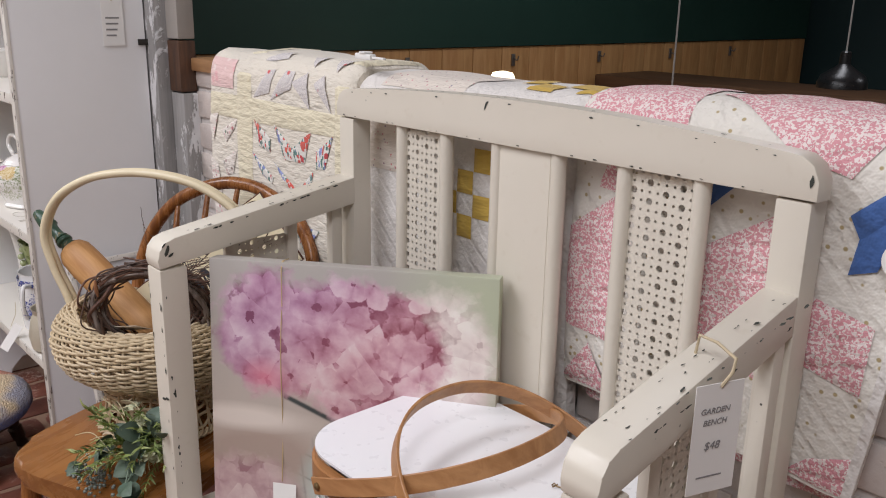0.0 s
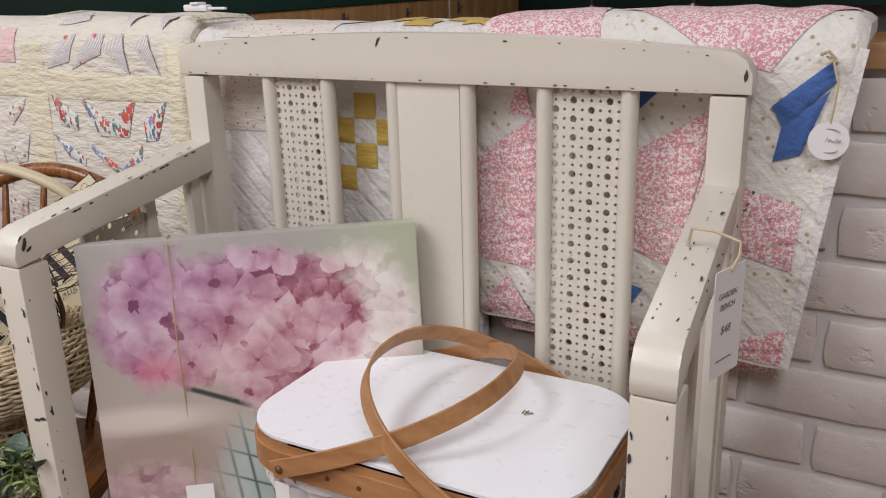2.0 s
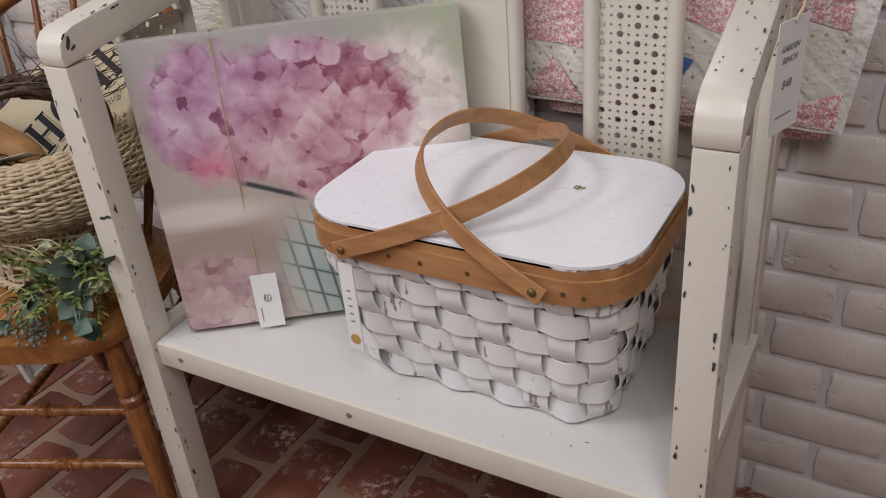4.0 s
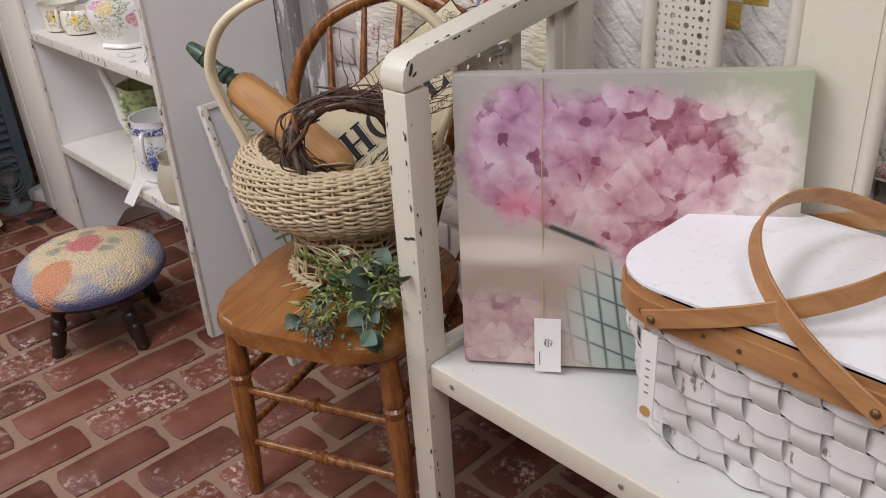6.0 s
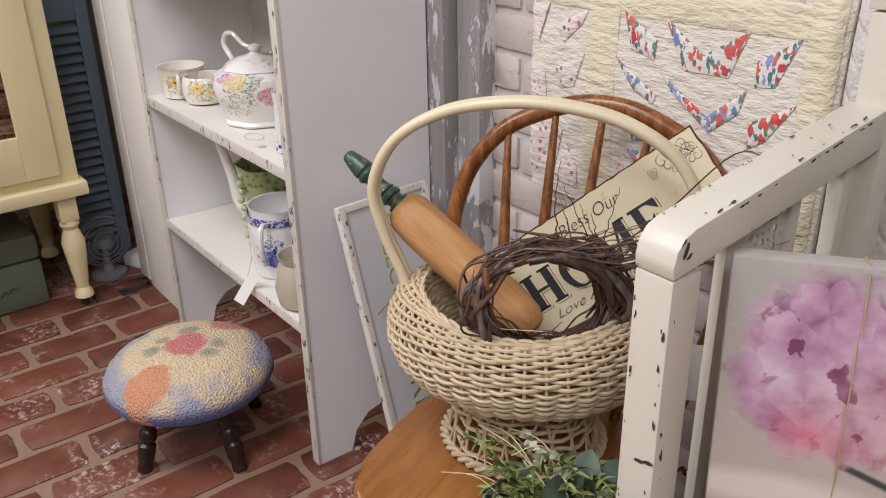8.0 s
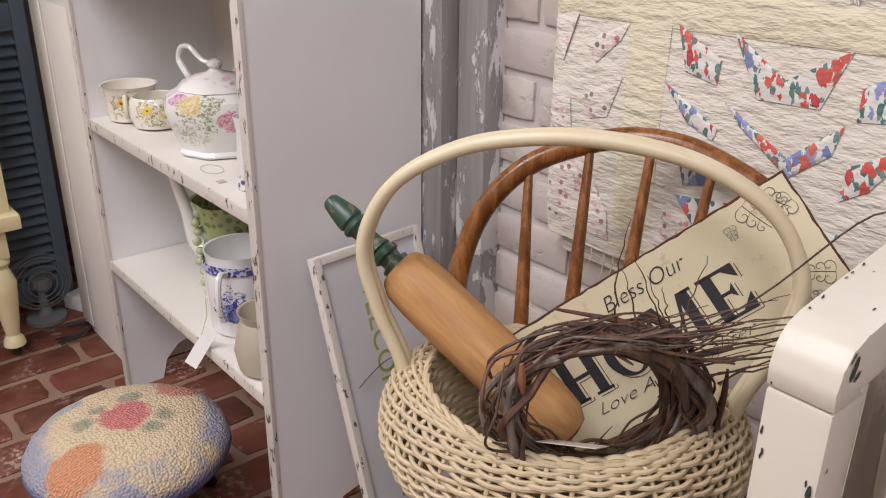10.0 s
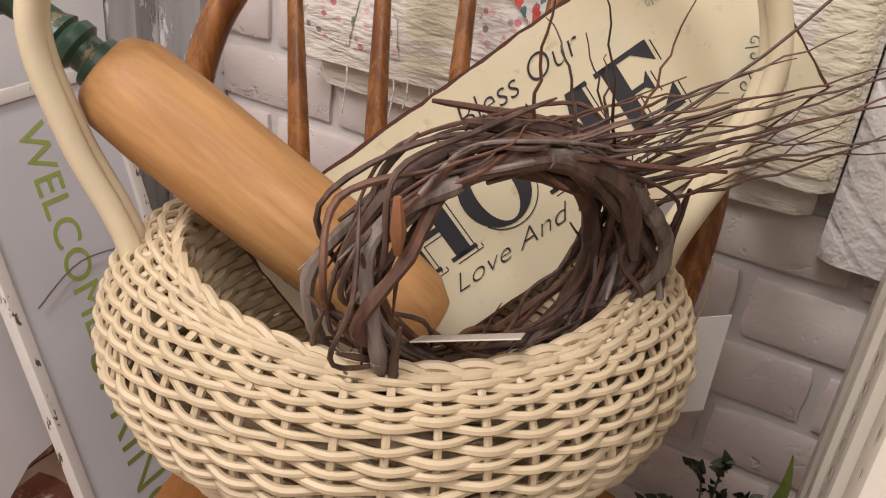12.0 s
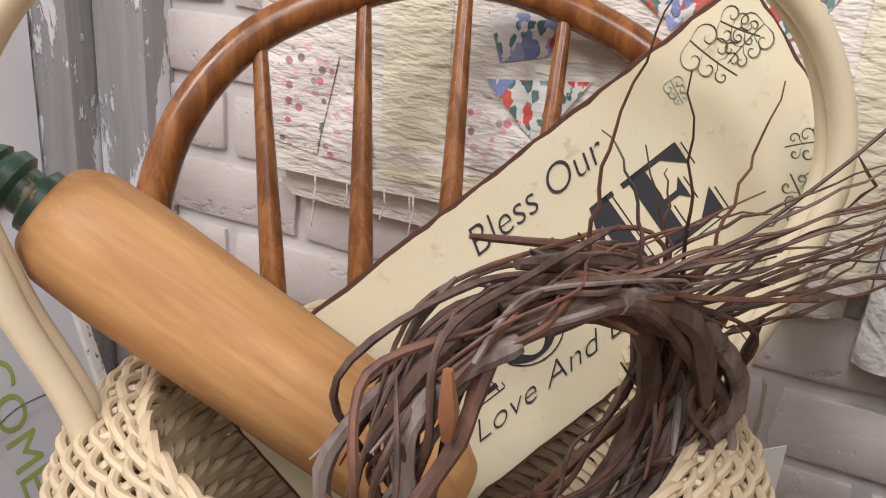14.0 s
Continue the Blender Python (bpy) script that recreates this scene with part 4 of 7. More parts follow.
ex = Vector((0.382, 0.265, 0.008)).normalized()
ey = Vector((-0.037, 0.026, 0.424))
ey = (ey - ex * ey.dot(ex)).normalized()
ez = ex.cross(ey)
canvas_at = Matrix(((ex.x, ey.x, ez.x, -0.727), (ex.y, ey.y, ez.y, 1.030), (ex.z, ey.z, ez.z, 0.4135), (0, 0, 0, 1)))
canvas = thing("canvas_print", "stretched canvas print of pink hydrangeas leaning on the bench", "picture")
canvas.matrix_world = canvas_at
bm = B()
box(bm, 0, CW, 0, CH, -0.030, 0, 0.003)
part("stretched_canvas", bm, bloom_print(), canvas)
bm = B()
tube(bm, [(0.125, 0.36 - 0.36 * t, 0.002 + 0.003 * math.sin(9 * t)) if t else (0.125, CH + 0.001, -0.01) for t in [0.04 * i for i in range(0, 20)]], 0.0009, 5)
tube(bm, [(0.125, CH + 0.001, -0.03), (0.125, CH + 0.002, -0.005), (0.126, CH - 0.01, 0.002), (0.127, CH - 0.07, 0.003)], 0.0009, 5)
part("gold_thread", bm, plain("gold_thread", (0.62, 0.47, 0.25), 0.4, 0.2, 60, metal=0.4), canvas)
bm = B()
box(bm, 0.112, 0.152, -0.005, 0.086, 0.010, 0.0108)
card = part("hang_tag", bm, paper, canvas, "white card hang tag")
bm = B()
box(bm, 0.119, 0.1205, 0.006, 0.03, 0.0109, 0.0112)
tube(bm, [(0.133 + 0.006 * math.cos(t), 0.045 + 0.006 * math.sin(t), 0.0111) for t in [0.5 * i for i in range(11)]], 0.0006, 5)
for i in range(3):
    box(bm, 0.128 + 0.004 * i, 0.130 + 0.004 * i, 0.040, 0.052 - 0.003 * i, 0.0109, 0.0112)
part("printed_mark", bm, grey_ink, card)


# ---- picnic basket ----
def round_rect(hx, hy, r, n):
    """n points at even steps round a rectangle with round corners."""
    dense = []
    for cx, cy, t0 in ((hx - r, -hy + r, -90), (hx - r, hy - r, 0), (-hx + r, hy - r, 90), (-hx + r, -hy + r, 180)):
        for k in range(13):
            t = radians(t0 + 90 * k / 12)
            dense.append(Vector((cx + r * math.cos(t), cy + r * math.sin(t), 0)))
    dense.append(dense[0].copy())
    acc = [0.0]
    for a, b in zip(dense, dense[1:]):
        acc.append(acc[-1] + (b - a).length)
    out, i = [], 0
    for k in range(n):
        s = acc[-1] * k / n
        while acc[i + 1] < s:
            i += 1
        f = (s - acc[i]) / max(1e-9, acc[i + 1] - acc[i])
        out.append(dense[i].lerp(dense[i + 1], f))
    return out


pb = thing("picnic_basket", "whitewashed woven splint picnic basket with two bentwood handles", "basket", at=(-0.250, 1.183, 0.4065))
STAVES, STEP, ROWS = 26, 8, 6
HB = 0.232
N = STAVES * STEP


def pb_ring(z, swell):
    f = z / HB
    hx, hy, r = 0.180 + 0.040 * f ** 0.8, 0.096 + 0.047 * f ** 0.8, 0.045 + 0.03 * f
    pts = round_rect(hx, hy, r, N)
    out = []
    for i, p in enumerate(pts):
        d = (pts[(i + 1) % N] - pts[i - 1]).normalized()
        nrm = Vector((d.y, -d.x, 0))
        q = p + nrm * swell(i)
        out.append(Vector((q.x, q.y, z)))
    return out


for row in range(ROWS):
    z = 0.02 + row * 0.0385
    bm = B()
    jit = random.Random(row)
    amp = [jit.uniform(0.8, 1.25) for _ in range(STAVES + 1)]
    ribbon(bm, pb_ring(z, lambda i: 0.0048 * amp[(i // STEP) % STAVES] * math.cos(math.pi * (i / STEP + row))), 0.0315, 0.0018, (0, 0, 1), True)
    part("weaver_strip", bm, splint, pb)
for sidx in range(STAVES):
    bm = B()
    i = sidx * STEP
    pts = []
    for j in range(40):
        z = 0.001 + HB * j / 39
        ring = pb_ring(z, lambda q: -0.0052 * math.cos(math.pi * (sidx + (z - 0.02) / 0.0385)))
        pts.append(ring[i])
    ring = pb_ring(0.1, lambda q: 0)
    along = (ring[(i + 1) % N] - ring[i - 1]).normalized()
    ribbon(bm, pts, 0.034, 0.0016, along)
    part("stave", bm, splint, pb)
bm = B()
vs = [bm.verts.new((p.x * 0.98, p.y * 0.98, 0.003)) for p in pb_ring(0.0, lambda i: 0)]
vt = [bm.verts.new((p.x * 0.98, p.y * 0.98, 0.006)) for p in pb_ring(0.0, lambda i: 0)]
bm.faces.new(vs[::-1]), bm.faces.new(vt)
for i in range(N):
    bm.faces.new((vs[i], vs[(i + 1) % N], vt[(i + 1) % N], vt[i]))
part("bottom", bm, splint, pb)
for dz, extra in ((0.232, 0.0), (0.246, -0.0045)):
    bm = B()
    pts = [Vector((p.x, p.y, dz)) for p in pb_ring(HB, lambda i: 0.0085 + extra)]
    ribbon(bm, pts, 0.032, 0.004, (0, 0, 1), True)
    part("rim_band", bm, band_wood, pb, "honey brown bentwood rim band")
for z0, z1, k, nm, mt in ((0.261, 0.266, 1.0, "lid", lid_white),):
    bm = B()
    o = [(p.x, p.y) for p in pb_ring(HB, lambda i: 0.006)]
    prism(bm, o, 0.007, Matrix.Translation((0, 0, 0.259)))
    bmesh.ops.bevel(bm, geom=[e for e in bm.edges if abs(e.verts[0].co.z - e.verts[1].co.z) < 0.001 and e.verts[0].co.z > 0.263], offset=0.001, segments=1, affect="EDGES")
    lid = part("lid", bm, lid_white, pb, "flat white painted lid")
bm = B()
ribbon(bm, [Vector((p.x, p.y, 0.2575)) for p in pb_ring(HB, lambda i: 0.0035)], 0.003, 0.003, (0, 0, 1), True)
part("lid_underside", bm, band_wood, pb)
brass = plain("dull_brass", (0.22, 0.15, 0.07), 0.4, 0.3, 50, metal=0.8)


def bent_handle(px, sign, lift, reach):
    e = Vector((sign * math.cos(lift), 0, math.sin(lift)))
    nrm = Vector((-sign * math.sin(lift), 0, math.cos(lift)))
    base = Vector((px, 0, 0.236))
    pts = []
    for i in range(49):
        t = -math.pi / 2 + math.pi * i / 48
        pts.append(base + e * (reach * (0.02 + 0.98 * max(0.0, math.cos(t)) ** 0.78) - 0.018) + Vector((0, 0.166 * math.copysign(abs(math.sin(t)) ** 0.9, math.sin(t)), 0)))
    bm = B()
    ribbon(bm, pts, 0.024, 0.0042, nrm)
    bmesh.ops.bevel(bm, geom=list(bm.edges), offset=0.0008, segments=1, affect="EDGES")
    h = part("handle", bm, band_wood, pb, "bentwood swing handle")
    for s in (-1, 1):
        bm = B()
        lathe(bm, [(0.0055, 0.0), (0.0055, 0.002), (0.003, 0.004), (0.0005, 0.0045)], m=Matrix.Translation(base + Vector((0, s * 0.168, 0))) @ pose(0, 0, 0, 90 if s < 0 else -90), seg=10)
        part("rivet", bm, brass, h)


bent_handle(-0.136, 1, radians(22), 0.262)
bent_handle(0.124, -1, radians(27), 0.248)
for x in (-0.16, -0.075, -0.03, 0.035, 0.155, 0.18):
    bm = B()
    lathe(bm, [(0.003, 0), (0.003, 0.0012)], m=pose(x, -0.1535, 0.232, 90), seg=8)
    part("nail_head", bm, brass, pb)
bm = B()
tube(bm, [(0.095, 0.035, 0.266), (0.098, 0.036, 0.27), (0.104, 0.034, 0.269), (0.109, 0.038, 0.268)], 0.001, 5)
tube(bm, [(0.1, 0.03, 0.268), (0.104, 0.036, 0.271)], 0.001, 5)
part("wire_staple", bm, brass, lid)
bm = B()
box(bm, -0.152, -0.130, -0.160, -0.158, 0.075, 0.21, 0, pose(0, 0, 0, 0, 0, 0))
tg = part("paper_label", bm, paper, pb, "cream paper label tied to the handle")
bm = B()
lathe(bm, [(0.008, 0), (0.008, 0.0005)], m=pose(-0.141, -0.1602, 0.092, 90), seg=14)
part("gold_seal", bm, plain("kraft_gold", (0.5, 0.3, 0.1), 0.6), tg)
bm = B()
for i in range(5):
    box(bm, -0.144, -0.138, -0.1604, -0.1602, 0.12 + 0.012 * i, 0.1225 + 0.012 * i)
part("written_line", bm, grey_ink, tg)

# ---- bentwood chair ----
chair = thing("wooden_chair", "brown varnished hoop-back wooden chair with turned legs", "chair", at=(-1.066, 1.053, 0))
chair.rotation_euler = (0, 0, radians(24))
bm = B()
ol = []
for i in range(40):
    t = 2 * math.pi * i / 40
    c, s = math.cos(t), math.sin(t)
    w = 0.212 - 0.016 * (s + 1) * 0.9
    ol.append((math.copysign(abs(c) ** 0.55, c) * w, math.copysign(abs(s) ** 0.6, s) * 0.202 - 0.0))
prism(bm, ol, 0.036, Matrix.Translation((0, 0, 0.384)))
bmesh.ops.bevel(bm, geom=[e for e in bm.edges if abs(e.verts[0].co.z - e.verts[1].co.z) < 0.001], offset=0.013, segments=3, affect="EDGES", profile=0.5)
part("seat", bm, seat_wood, chair)


def turned(bm, a, b, profile, seg=12):
    """A turned bar from a to b; profile: (way along, radius)."""
    a, b = Vector(a), Vector(b)
    tube(bm, [a.lerp(b, f) for f, r in profile], [r for f, r in profile], seg)


LEG = [(0, 0.016), (0.1, 0.018), (0.2, 0.021), (0.25, 0.021), (0.27, 0.016), (0.285, 0.021), (0.31, 0.021), (0.325, 0.017), (0.345, 0.0205), (0.6, 0.019), (1.0, 0.0145)]
RUNG = [(0, 0.007), (0.08, 0.008), (0.42, 0.0095), (0.45, 0.0095), (0.465, 0.013), (0.485, 0.0095), (0.5, 0.0145), (0.515, 0.0095), (0.535, 0.013), (0.55, 0.0095), (0.92, 0.008), (1, 0.007)]
BAR = [(0, 0.007), (0.5, 0.0105), (1, 0.007)]
tops = {"fl": (-0.155, -0.145, 0.386), "fr": (0.155, -0.145, 0.386), "bl": (-0.125, 0.15, 0.386), "br": (0.125, 0.15, 0.386)}
feet = {"fl": (-0.165, -0.16, 0), "fr": (0.175, -0.16, 0), "bl": (-0.155, 0.285, 0), "br": (0.16, 0.285, 0)}


def on_leg(k, z):
    a, b = Vector(tops[k]), Vector(feet[k])
    return a.lerp(b, (0.386 - z) / 0.386)


for k in tops:
    bm = B()
    turned(bm, tops[k], feet[k], LEG)
    part("leg", bm, chair_wood, chair)
for a, b, z, pr in (("fl", "fr", 0.245, RUNG), ("fl", "fr", 0.125, RUNG), ("fl", "bl", 0.27, BAR), ("fr", "br", 0.27, BAR), ("fl", "bl", 0.15, BAR), ("fr", "br", 0.15, BAR), ("bl", "br", 0.2, BAR)):
    bm = B()
    turned(bm, on_leg(a, z), on_leg(b, z), pr, 10)
    part("stretcher", bm, chair_wood, chair)
lean = lambda z: 0.175 + 0.36 * (z - 0.42)
ctrl = [(-0.17, 0.40), (-0.202, 0.50), (-0.226, 0.60), (-0.230, 0.68), (-0.210, 0.757), (-0.156, 0.822), (-0.07, 0.862), (0, 0.873)]
ctrl = ctrl + [(-x, z) for x, z in ctrl[-2::-1]]


def smooth_line(pts, cuts=6, closed=False):
    """A Catmull-Rom line through points."""
    pts = [Vector(p) for p in pts]
    out = []
    n = len(pts)
    for i in range(n if closed else n - 1):
        p1, p2 = pts[i], pts[(i + 1) % n]
        p0 = pts[i - 1] if closed or i else p1
        p3 = pts[(i + 2) % n] if closed or i + 2 < n else p2
        for k in range(cuts):
            t = k / cuts
            out.append(0.5 * ((2 * p1) + (p2 - p0) * t + (2 * p0 - 5 * p1 + 4 * p2 - p3) * t * t + (3 * p1 - p0 - 3 * p2 + p3) * t ** 3))
    if not closed:
        out.append(pts[-1])
    return out


hoop = smooth_line([(x, lean(z), z) for x, z in ctrl])
bm = B()
tube(bm, hoop, 0.0142, 14)
part("hoop_back", bm, chair_wood, chair)
for x in (-0.100, -0.050, 0.0, 0.050, 0.100):
    bm = B()
    xt = x * 1.56
    zt = min((p for p in hoop if p.z > 0.72), key=lambda p: abs(p.x - xt)).z
    a, b = Vector((x, lean(0.42) - 0.01, 0.415)), Vector((xt, lean(zt), zt))
    turned(bm, a, b, [(0, 0.008), (0.35, 0.0115), (0.6, 0.0095), (1, 0.0055)], 10)
    part("spindle", bm, chair_wood, chair)

# ---- wicker basket on the chair ----
wb = thing("wicker_basket", "cream painted oval wicker basket with a tall hoop handle", "basket", at=(-1.100, 1.105, 0.4205))
wb.rotation_euler = (0, 0, radians(37))
PROFILE = [(0.87, 0.237), (0.95, 0.241), (1.03, 0.236), (1.10, 0.225), (1.15, 0.209), (1.172, 0.190), (1.155, 0.172), (1.11, 0.156), (1.04, 0.142), (0.93, 0.130), (0.78, 0.120)]
AX, BX = 0.168, 0.142
STK = 44


def wb_at(f, t, out=0.0):
    g = f * (len(PROFILE) - 1)
    i = min(int(g), len(PROFILE) - 2)
    s = PROFILE[i][0] + (PROFILE[i + 1][0] - PROFILE[i][0]) * (g - i)
    z = PROFILE[i][1] + (PROFILE[i + 1][1] - PROFILE[i][1]) * (g - i)
    lift = 0.014 * math.cos(t) ** 2 * (1 - f)
    nx, ny = math.cos(t) / AX, math.sin(t) / BX
    q = math.hypot(nx, ny)
    up = 1.0 if f < 0.15 else 0.35 if f < 0.5 else -0.5
    o = out * (0.75 if f < 0.15 else 1.0)
    return Vector((AX * s * math.cos(t) + o * nx / q, BX * s * math.sin(t) + o * ny / q, z + lift + out * up * 0.5))


wrows = 35
for row in range(wrows):
    bm = B()
    f = (row + 0.5) / wrows
    pts, rad = [], []
    for i in range(STK * 6):
        t = 2 * math.pi * i / (STK * 6)
        ph = math.pi * (i / 6 + row)
        ff = min(1, max(0, f + 0.006 * math.sin(3 * t + row) + 0.004 * math.sin(13 * t + row * 2.1)))
        pts.append(wb_at(ff, t, 0.0036 * math.cos(ph) + 0.0008 + 0.0006 * math.sin(11 * t + 2.3 * row)))
        rad.append(0.00268 * (1 + 0.14 * math.sin(5 * t + row * 1.7)))
    tube(bm, pts, rad, 7, True)
    part("weaver", bm, wicker, wb)
for i in range(STK):
    bm = B()
    t = 2 * math.pi * i / STK
    tube(bm, [wb_at(k / 12, t, 0.0) for k in range(13)], 0.0026, 6)
    part("stake", bm, wicker, wb)
# border of overlapping arches
for i in range(STK):
    bm = B()
    pts = []
    for k in range(13):
        g = k / 12
        t = 2 * math.pi * (i + 2.2 * g) / STK
        p = wb_at(0.0, t, 0.0)
        arc = math.sin(math.pi * g)
        p.z += 0.010 * arc - 0.004
        p += Vector((math.cos(t), math.sin(t), 0)) * (0.008 * (g - 0.3))
        pts.append(p)
    tube(bm, pts, 0.0032, 6)
    part("rim_loop", bm, wicker, wb)
# inside lining; its floor disc has shade mixed into the wicker colour
inner = plain("shaded_wicker", (0.50, 0.43, 0.30), 0.6, 0.3, 30)
for row in range(17):
    bm = B()
    pts = []
    for i in range(STK * 4):
        t = 2 * math.pi * i / (STK * 4)
        w = 0.0016 * math.cos(math.pi * (i / 4 + row))
        s = 0.875 - row * 0.014
        pts.append(Vector(((AX * s + w) * math.cos(t), (BX * s + w) * math.sin(t), 0.232 + 0.012 * math.cos(t) ** 2 * (1 - row / 16) - row * 0.0072)))
    tube(bm, pts, 0.0042, 5, True)
    part("inner_weaver", bm, wicker, wb)
bm = B()
lathe(bm, [(0.002, 0.108), (0.108, 0.11), (0.11, 0.114), (0.002, 0.113)], seg=40, oval=BX / AX)
part("floor_disc", bm, inner, wb)
# openwork foot
for row in range(7):
    bm = B()
    z = 0.004 + row * 0.0175
    s = 0.104 - 0.012 * math.sin(math.pi * row / 6)
    tube(bm, [Vector(((s + 0.003 * math.cos(10 * t + row * math.pi)) * math.cos(t) * 1.12, (s + 0.003 * math.cos(10 * t + row * math.pi)) * math.sin(t), z + 0.003 * math.sin(7 * t + row))) for t in [2 * math.pi * i / 96 for i in range(96)]], 0.0032, 6, True)
    part("foot_weaver", bm, wicker, wb)
for i in range(40):
    bm = B()
    t = 2 * math.pi * i / 40
    tt = t + (0.22 if i % 2 else -0.22)
    tube(bm, [Vector((0.104 * 1.12 * math.cos(t), 0.104 * math.sin(t), 0.002)), Vector((0.092 * 1.12 * math.cos((t + tt) / 2), 0.092 * math.sin((t + tt) / 2), 0.07)), Vector((0.103 * 1.12 * math.cos(tt), 0.103 * math.sin(tt), 0.114))], 0.0024, 6)
    part("foot_stake", bm, wicker, wb)
for sd in (-1, 1):
    bm = B()
    tube(bm, [Vector(((0.107 + 0.004 * math.cos(22 * t + sd * 1.57)) * 1.12 * math.cos(t), (0.107 + 0.004 * math.cos(22 * t + sd * 1.57)) * math.sin(t), 0.0085 + 0.004 * math.sin(22 * t + sd * 1.57))) for t in [2 * math.pi * i / 176 for i in range(176)]], 0.0042, 6, True)
    part("foot_border", bm, wicker, wb)
# hoop handle of two round canes with a wrapped top
arch_pts = [(-0.166, 0, 0.17), (-0.178, 0, 0.25), (-0.206, 0, 0.32), (-0.220, 0, 0.39), (-0.188, 0, 0.458), (-0.12, 0, 0.502), (-0.04, 0, 0.520)]
arch_pts = arch_pts + [(-x, y, z) for x, y, z in arch_pts[::-1]]
line = smooth_line(arch_pts, 8)
for s in (-1, 1):
    bm = B()
    m_ = len(line)
    pts = []
    for i, p in enumerate(line):
        near = abs(i / (m_ - 1) - 0.5) * 2
        pts.append(p + Vector((0, s * (0.0052 + 0.004 * near ** 3), 0)))
    tube(bm, pts, 0.0078, 10)
    part("handle_cane", bm, plain("cream_cane", (0.70, 0.60, 0.41), 0.35, 0.12, 18), wb)
# ---- rolling pin ----
a = Vector((0.202, 0.080, -0.151)).normalized()
joint = Vector((-1.277, 1.018, 0.769))
pin = thing("rolling_pin", "maple rolling pin with a worn green painted handle", "rolling pin")
pin.matrix_world = Matrix.Translation(joint) @ a.to_track_quat("Z", "Y").to_matrix().to_4x4()
bm = B()
lathe(bm, [(0.012, 0.0), (0.0235, 0.0005), (0.0265, 0.003), (0.0330, 0.016), (0.0348, 0.045), (0.0348, 0.222), (0.032, 0.246), (0.023, 0.261), (0.01, 0.265)], seg=36)
part("roller", bm, pin_wood, pin)
green_enamel = chipped("worn_green_enamel", (0.035, 0.075, 0.048), (0.22, 0.17, 0.09), 0.58, 55, 0.35)
bm = B()
lathe(bm, [(0.007, -0.112), (0.010, -0.109), (0.0125, -0.098), (0.0155, -0.083), (0.0160, -0.076), (0.0135, -0.073), (0.0165, -0.070), (0.0165, -0.066), (0.0125, -0.062), (0.0105, -0.048), (0.0115, -0.036), (0.0145, -0.030), (0.0120, -0.028), (0.0165, -0.024), (0.0165, -0.018), (0.0125, -0.015), (0.0125, -0.009), (0.0175, -0.006), (0.0175, 0.002)], seg=20)
part("grip", bm, green_enamel, pin)

# ---- sign in the basket ----
u = Vector((0.576, 0.528, 0.624)).normalized()
v = Vector((-0.652, -0.211, 0.727))
v = (v - u * v.dot(u)).normalized()
w = u.cross(v)
SW, SH = 0.410, 0.161
tr = Vector((-0.994, 1.294, 0.900))
o = tr - u * SW - v * SH
sign = thing("home_sign", "cream tin sign with black lettering leaning in a basket", "sign")
sign.matrix_world = Matrix(((u.x, v.x, w.x, o.x), (u.y, v.y, w.y, o.y), (u.z, v.z, w.z, o.z), (0, 0, 0, 1)))


def sign_face():
    k = Nodes("cream_tin", 0.3)
    c = k.mix(k.noise(9, 4), (0.66, 0.56, 0.36), (0.80, 0.72, 0.52))
    c = k.mix(k.ramp(k.noise(45, 5, 0.7), (0.6, 0.0), (0.72, 0.5)), c, (0.42, 0.30, 0.16))
    c = k.mix(k.ramp(k.noise(14, 3), (0.55, 0.0), (0.75, 0.5)), c, (0.60, 0.66, 0.52))
    return k.done(c, 0.32, k.noise(50), 0.08, 0.001)


bm = B()
olp = []
rg = random.Random(9)
for (ax, ay), (bx, by), cnt in (((0, 0), (SW, 0), 40), ((SW, 0), (SW, SH), 16), ((SW, SH), (0, SH), 40), ((0, SH), (0, 0), 16)):
    for i in range(cnt):
        t = i / cnt
        olp.append((ax + (bx - ax) * t + rg.uniform(-0.0006, 0.0006), ay + (by - ay) * t + rg.uniform(-0.0006, 0.0006)))
prism(bm, olp, 0.003, Matrix.Translation((0, 0, -0.0035)))
part("rusted_edge", bm, plain("rust", (0.10, 0.035, 0.018), 0.8, 0.4, 50), sign)
bm = B()
olp = [(SW / 2 + (x - SW / 2) * 0.989 + rg.uniform(-0.0007, 0.0007), SH / 2 + (y - SH / 2) * 0.972 + rg.uniform(-0.0007, 0.0007)) for x, y in olp]
prism(bm, olp, 0.0006, Matrix.Translation((0, 0, -0.0004)))
part("face", bm, sign_face(), sign)


def bars(bm, rects, m, z=0.0004):
    for x0, x1, y0, y1 in rects:
        prism(bm, [(x0, y0), (x1, y0), (x1, y1), (x0, y1)], 0.0003, m @ Matrix.Translation((0, 0, z)))


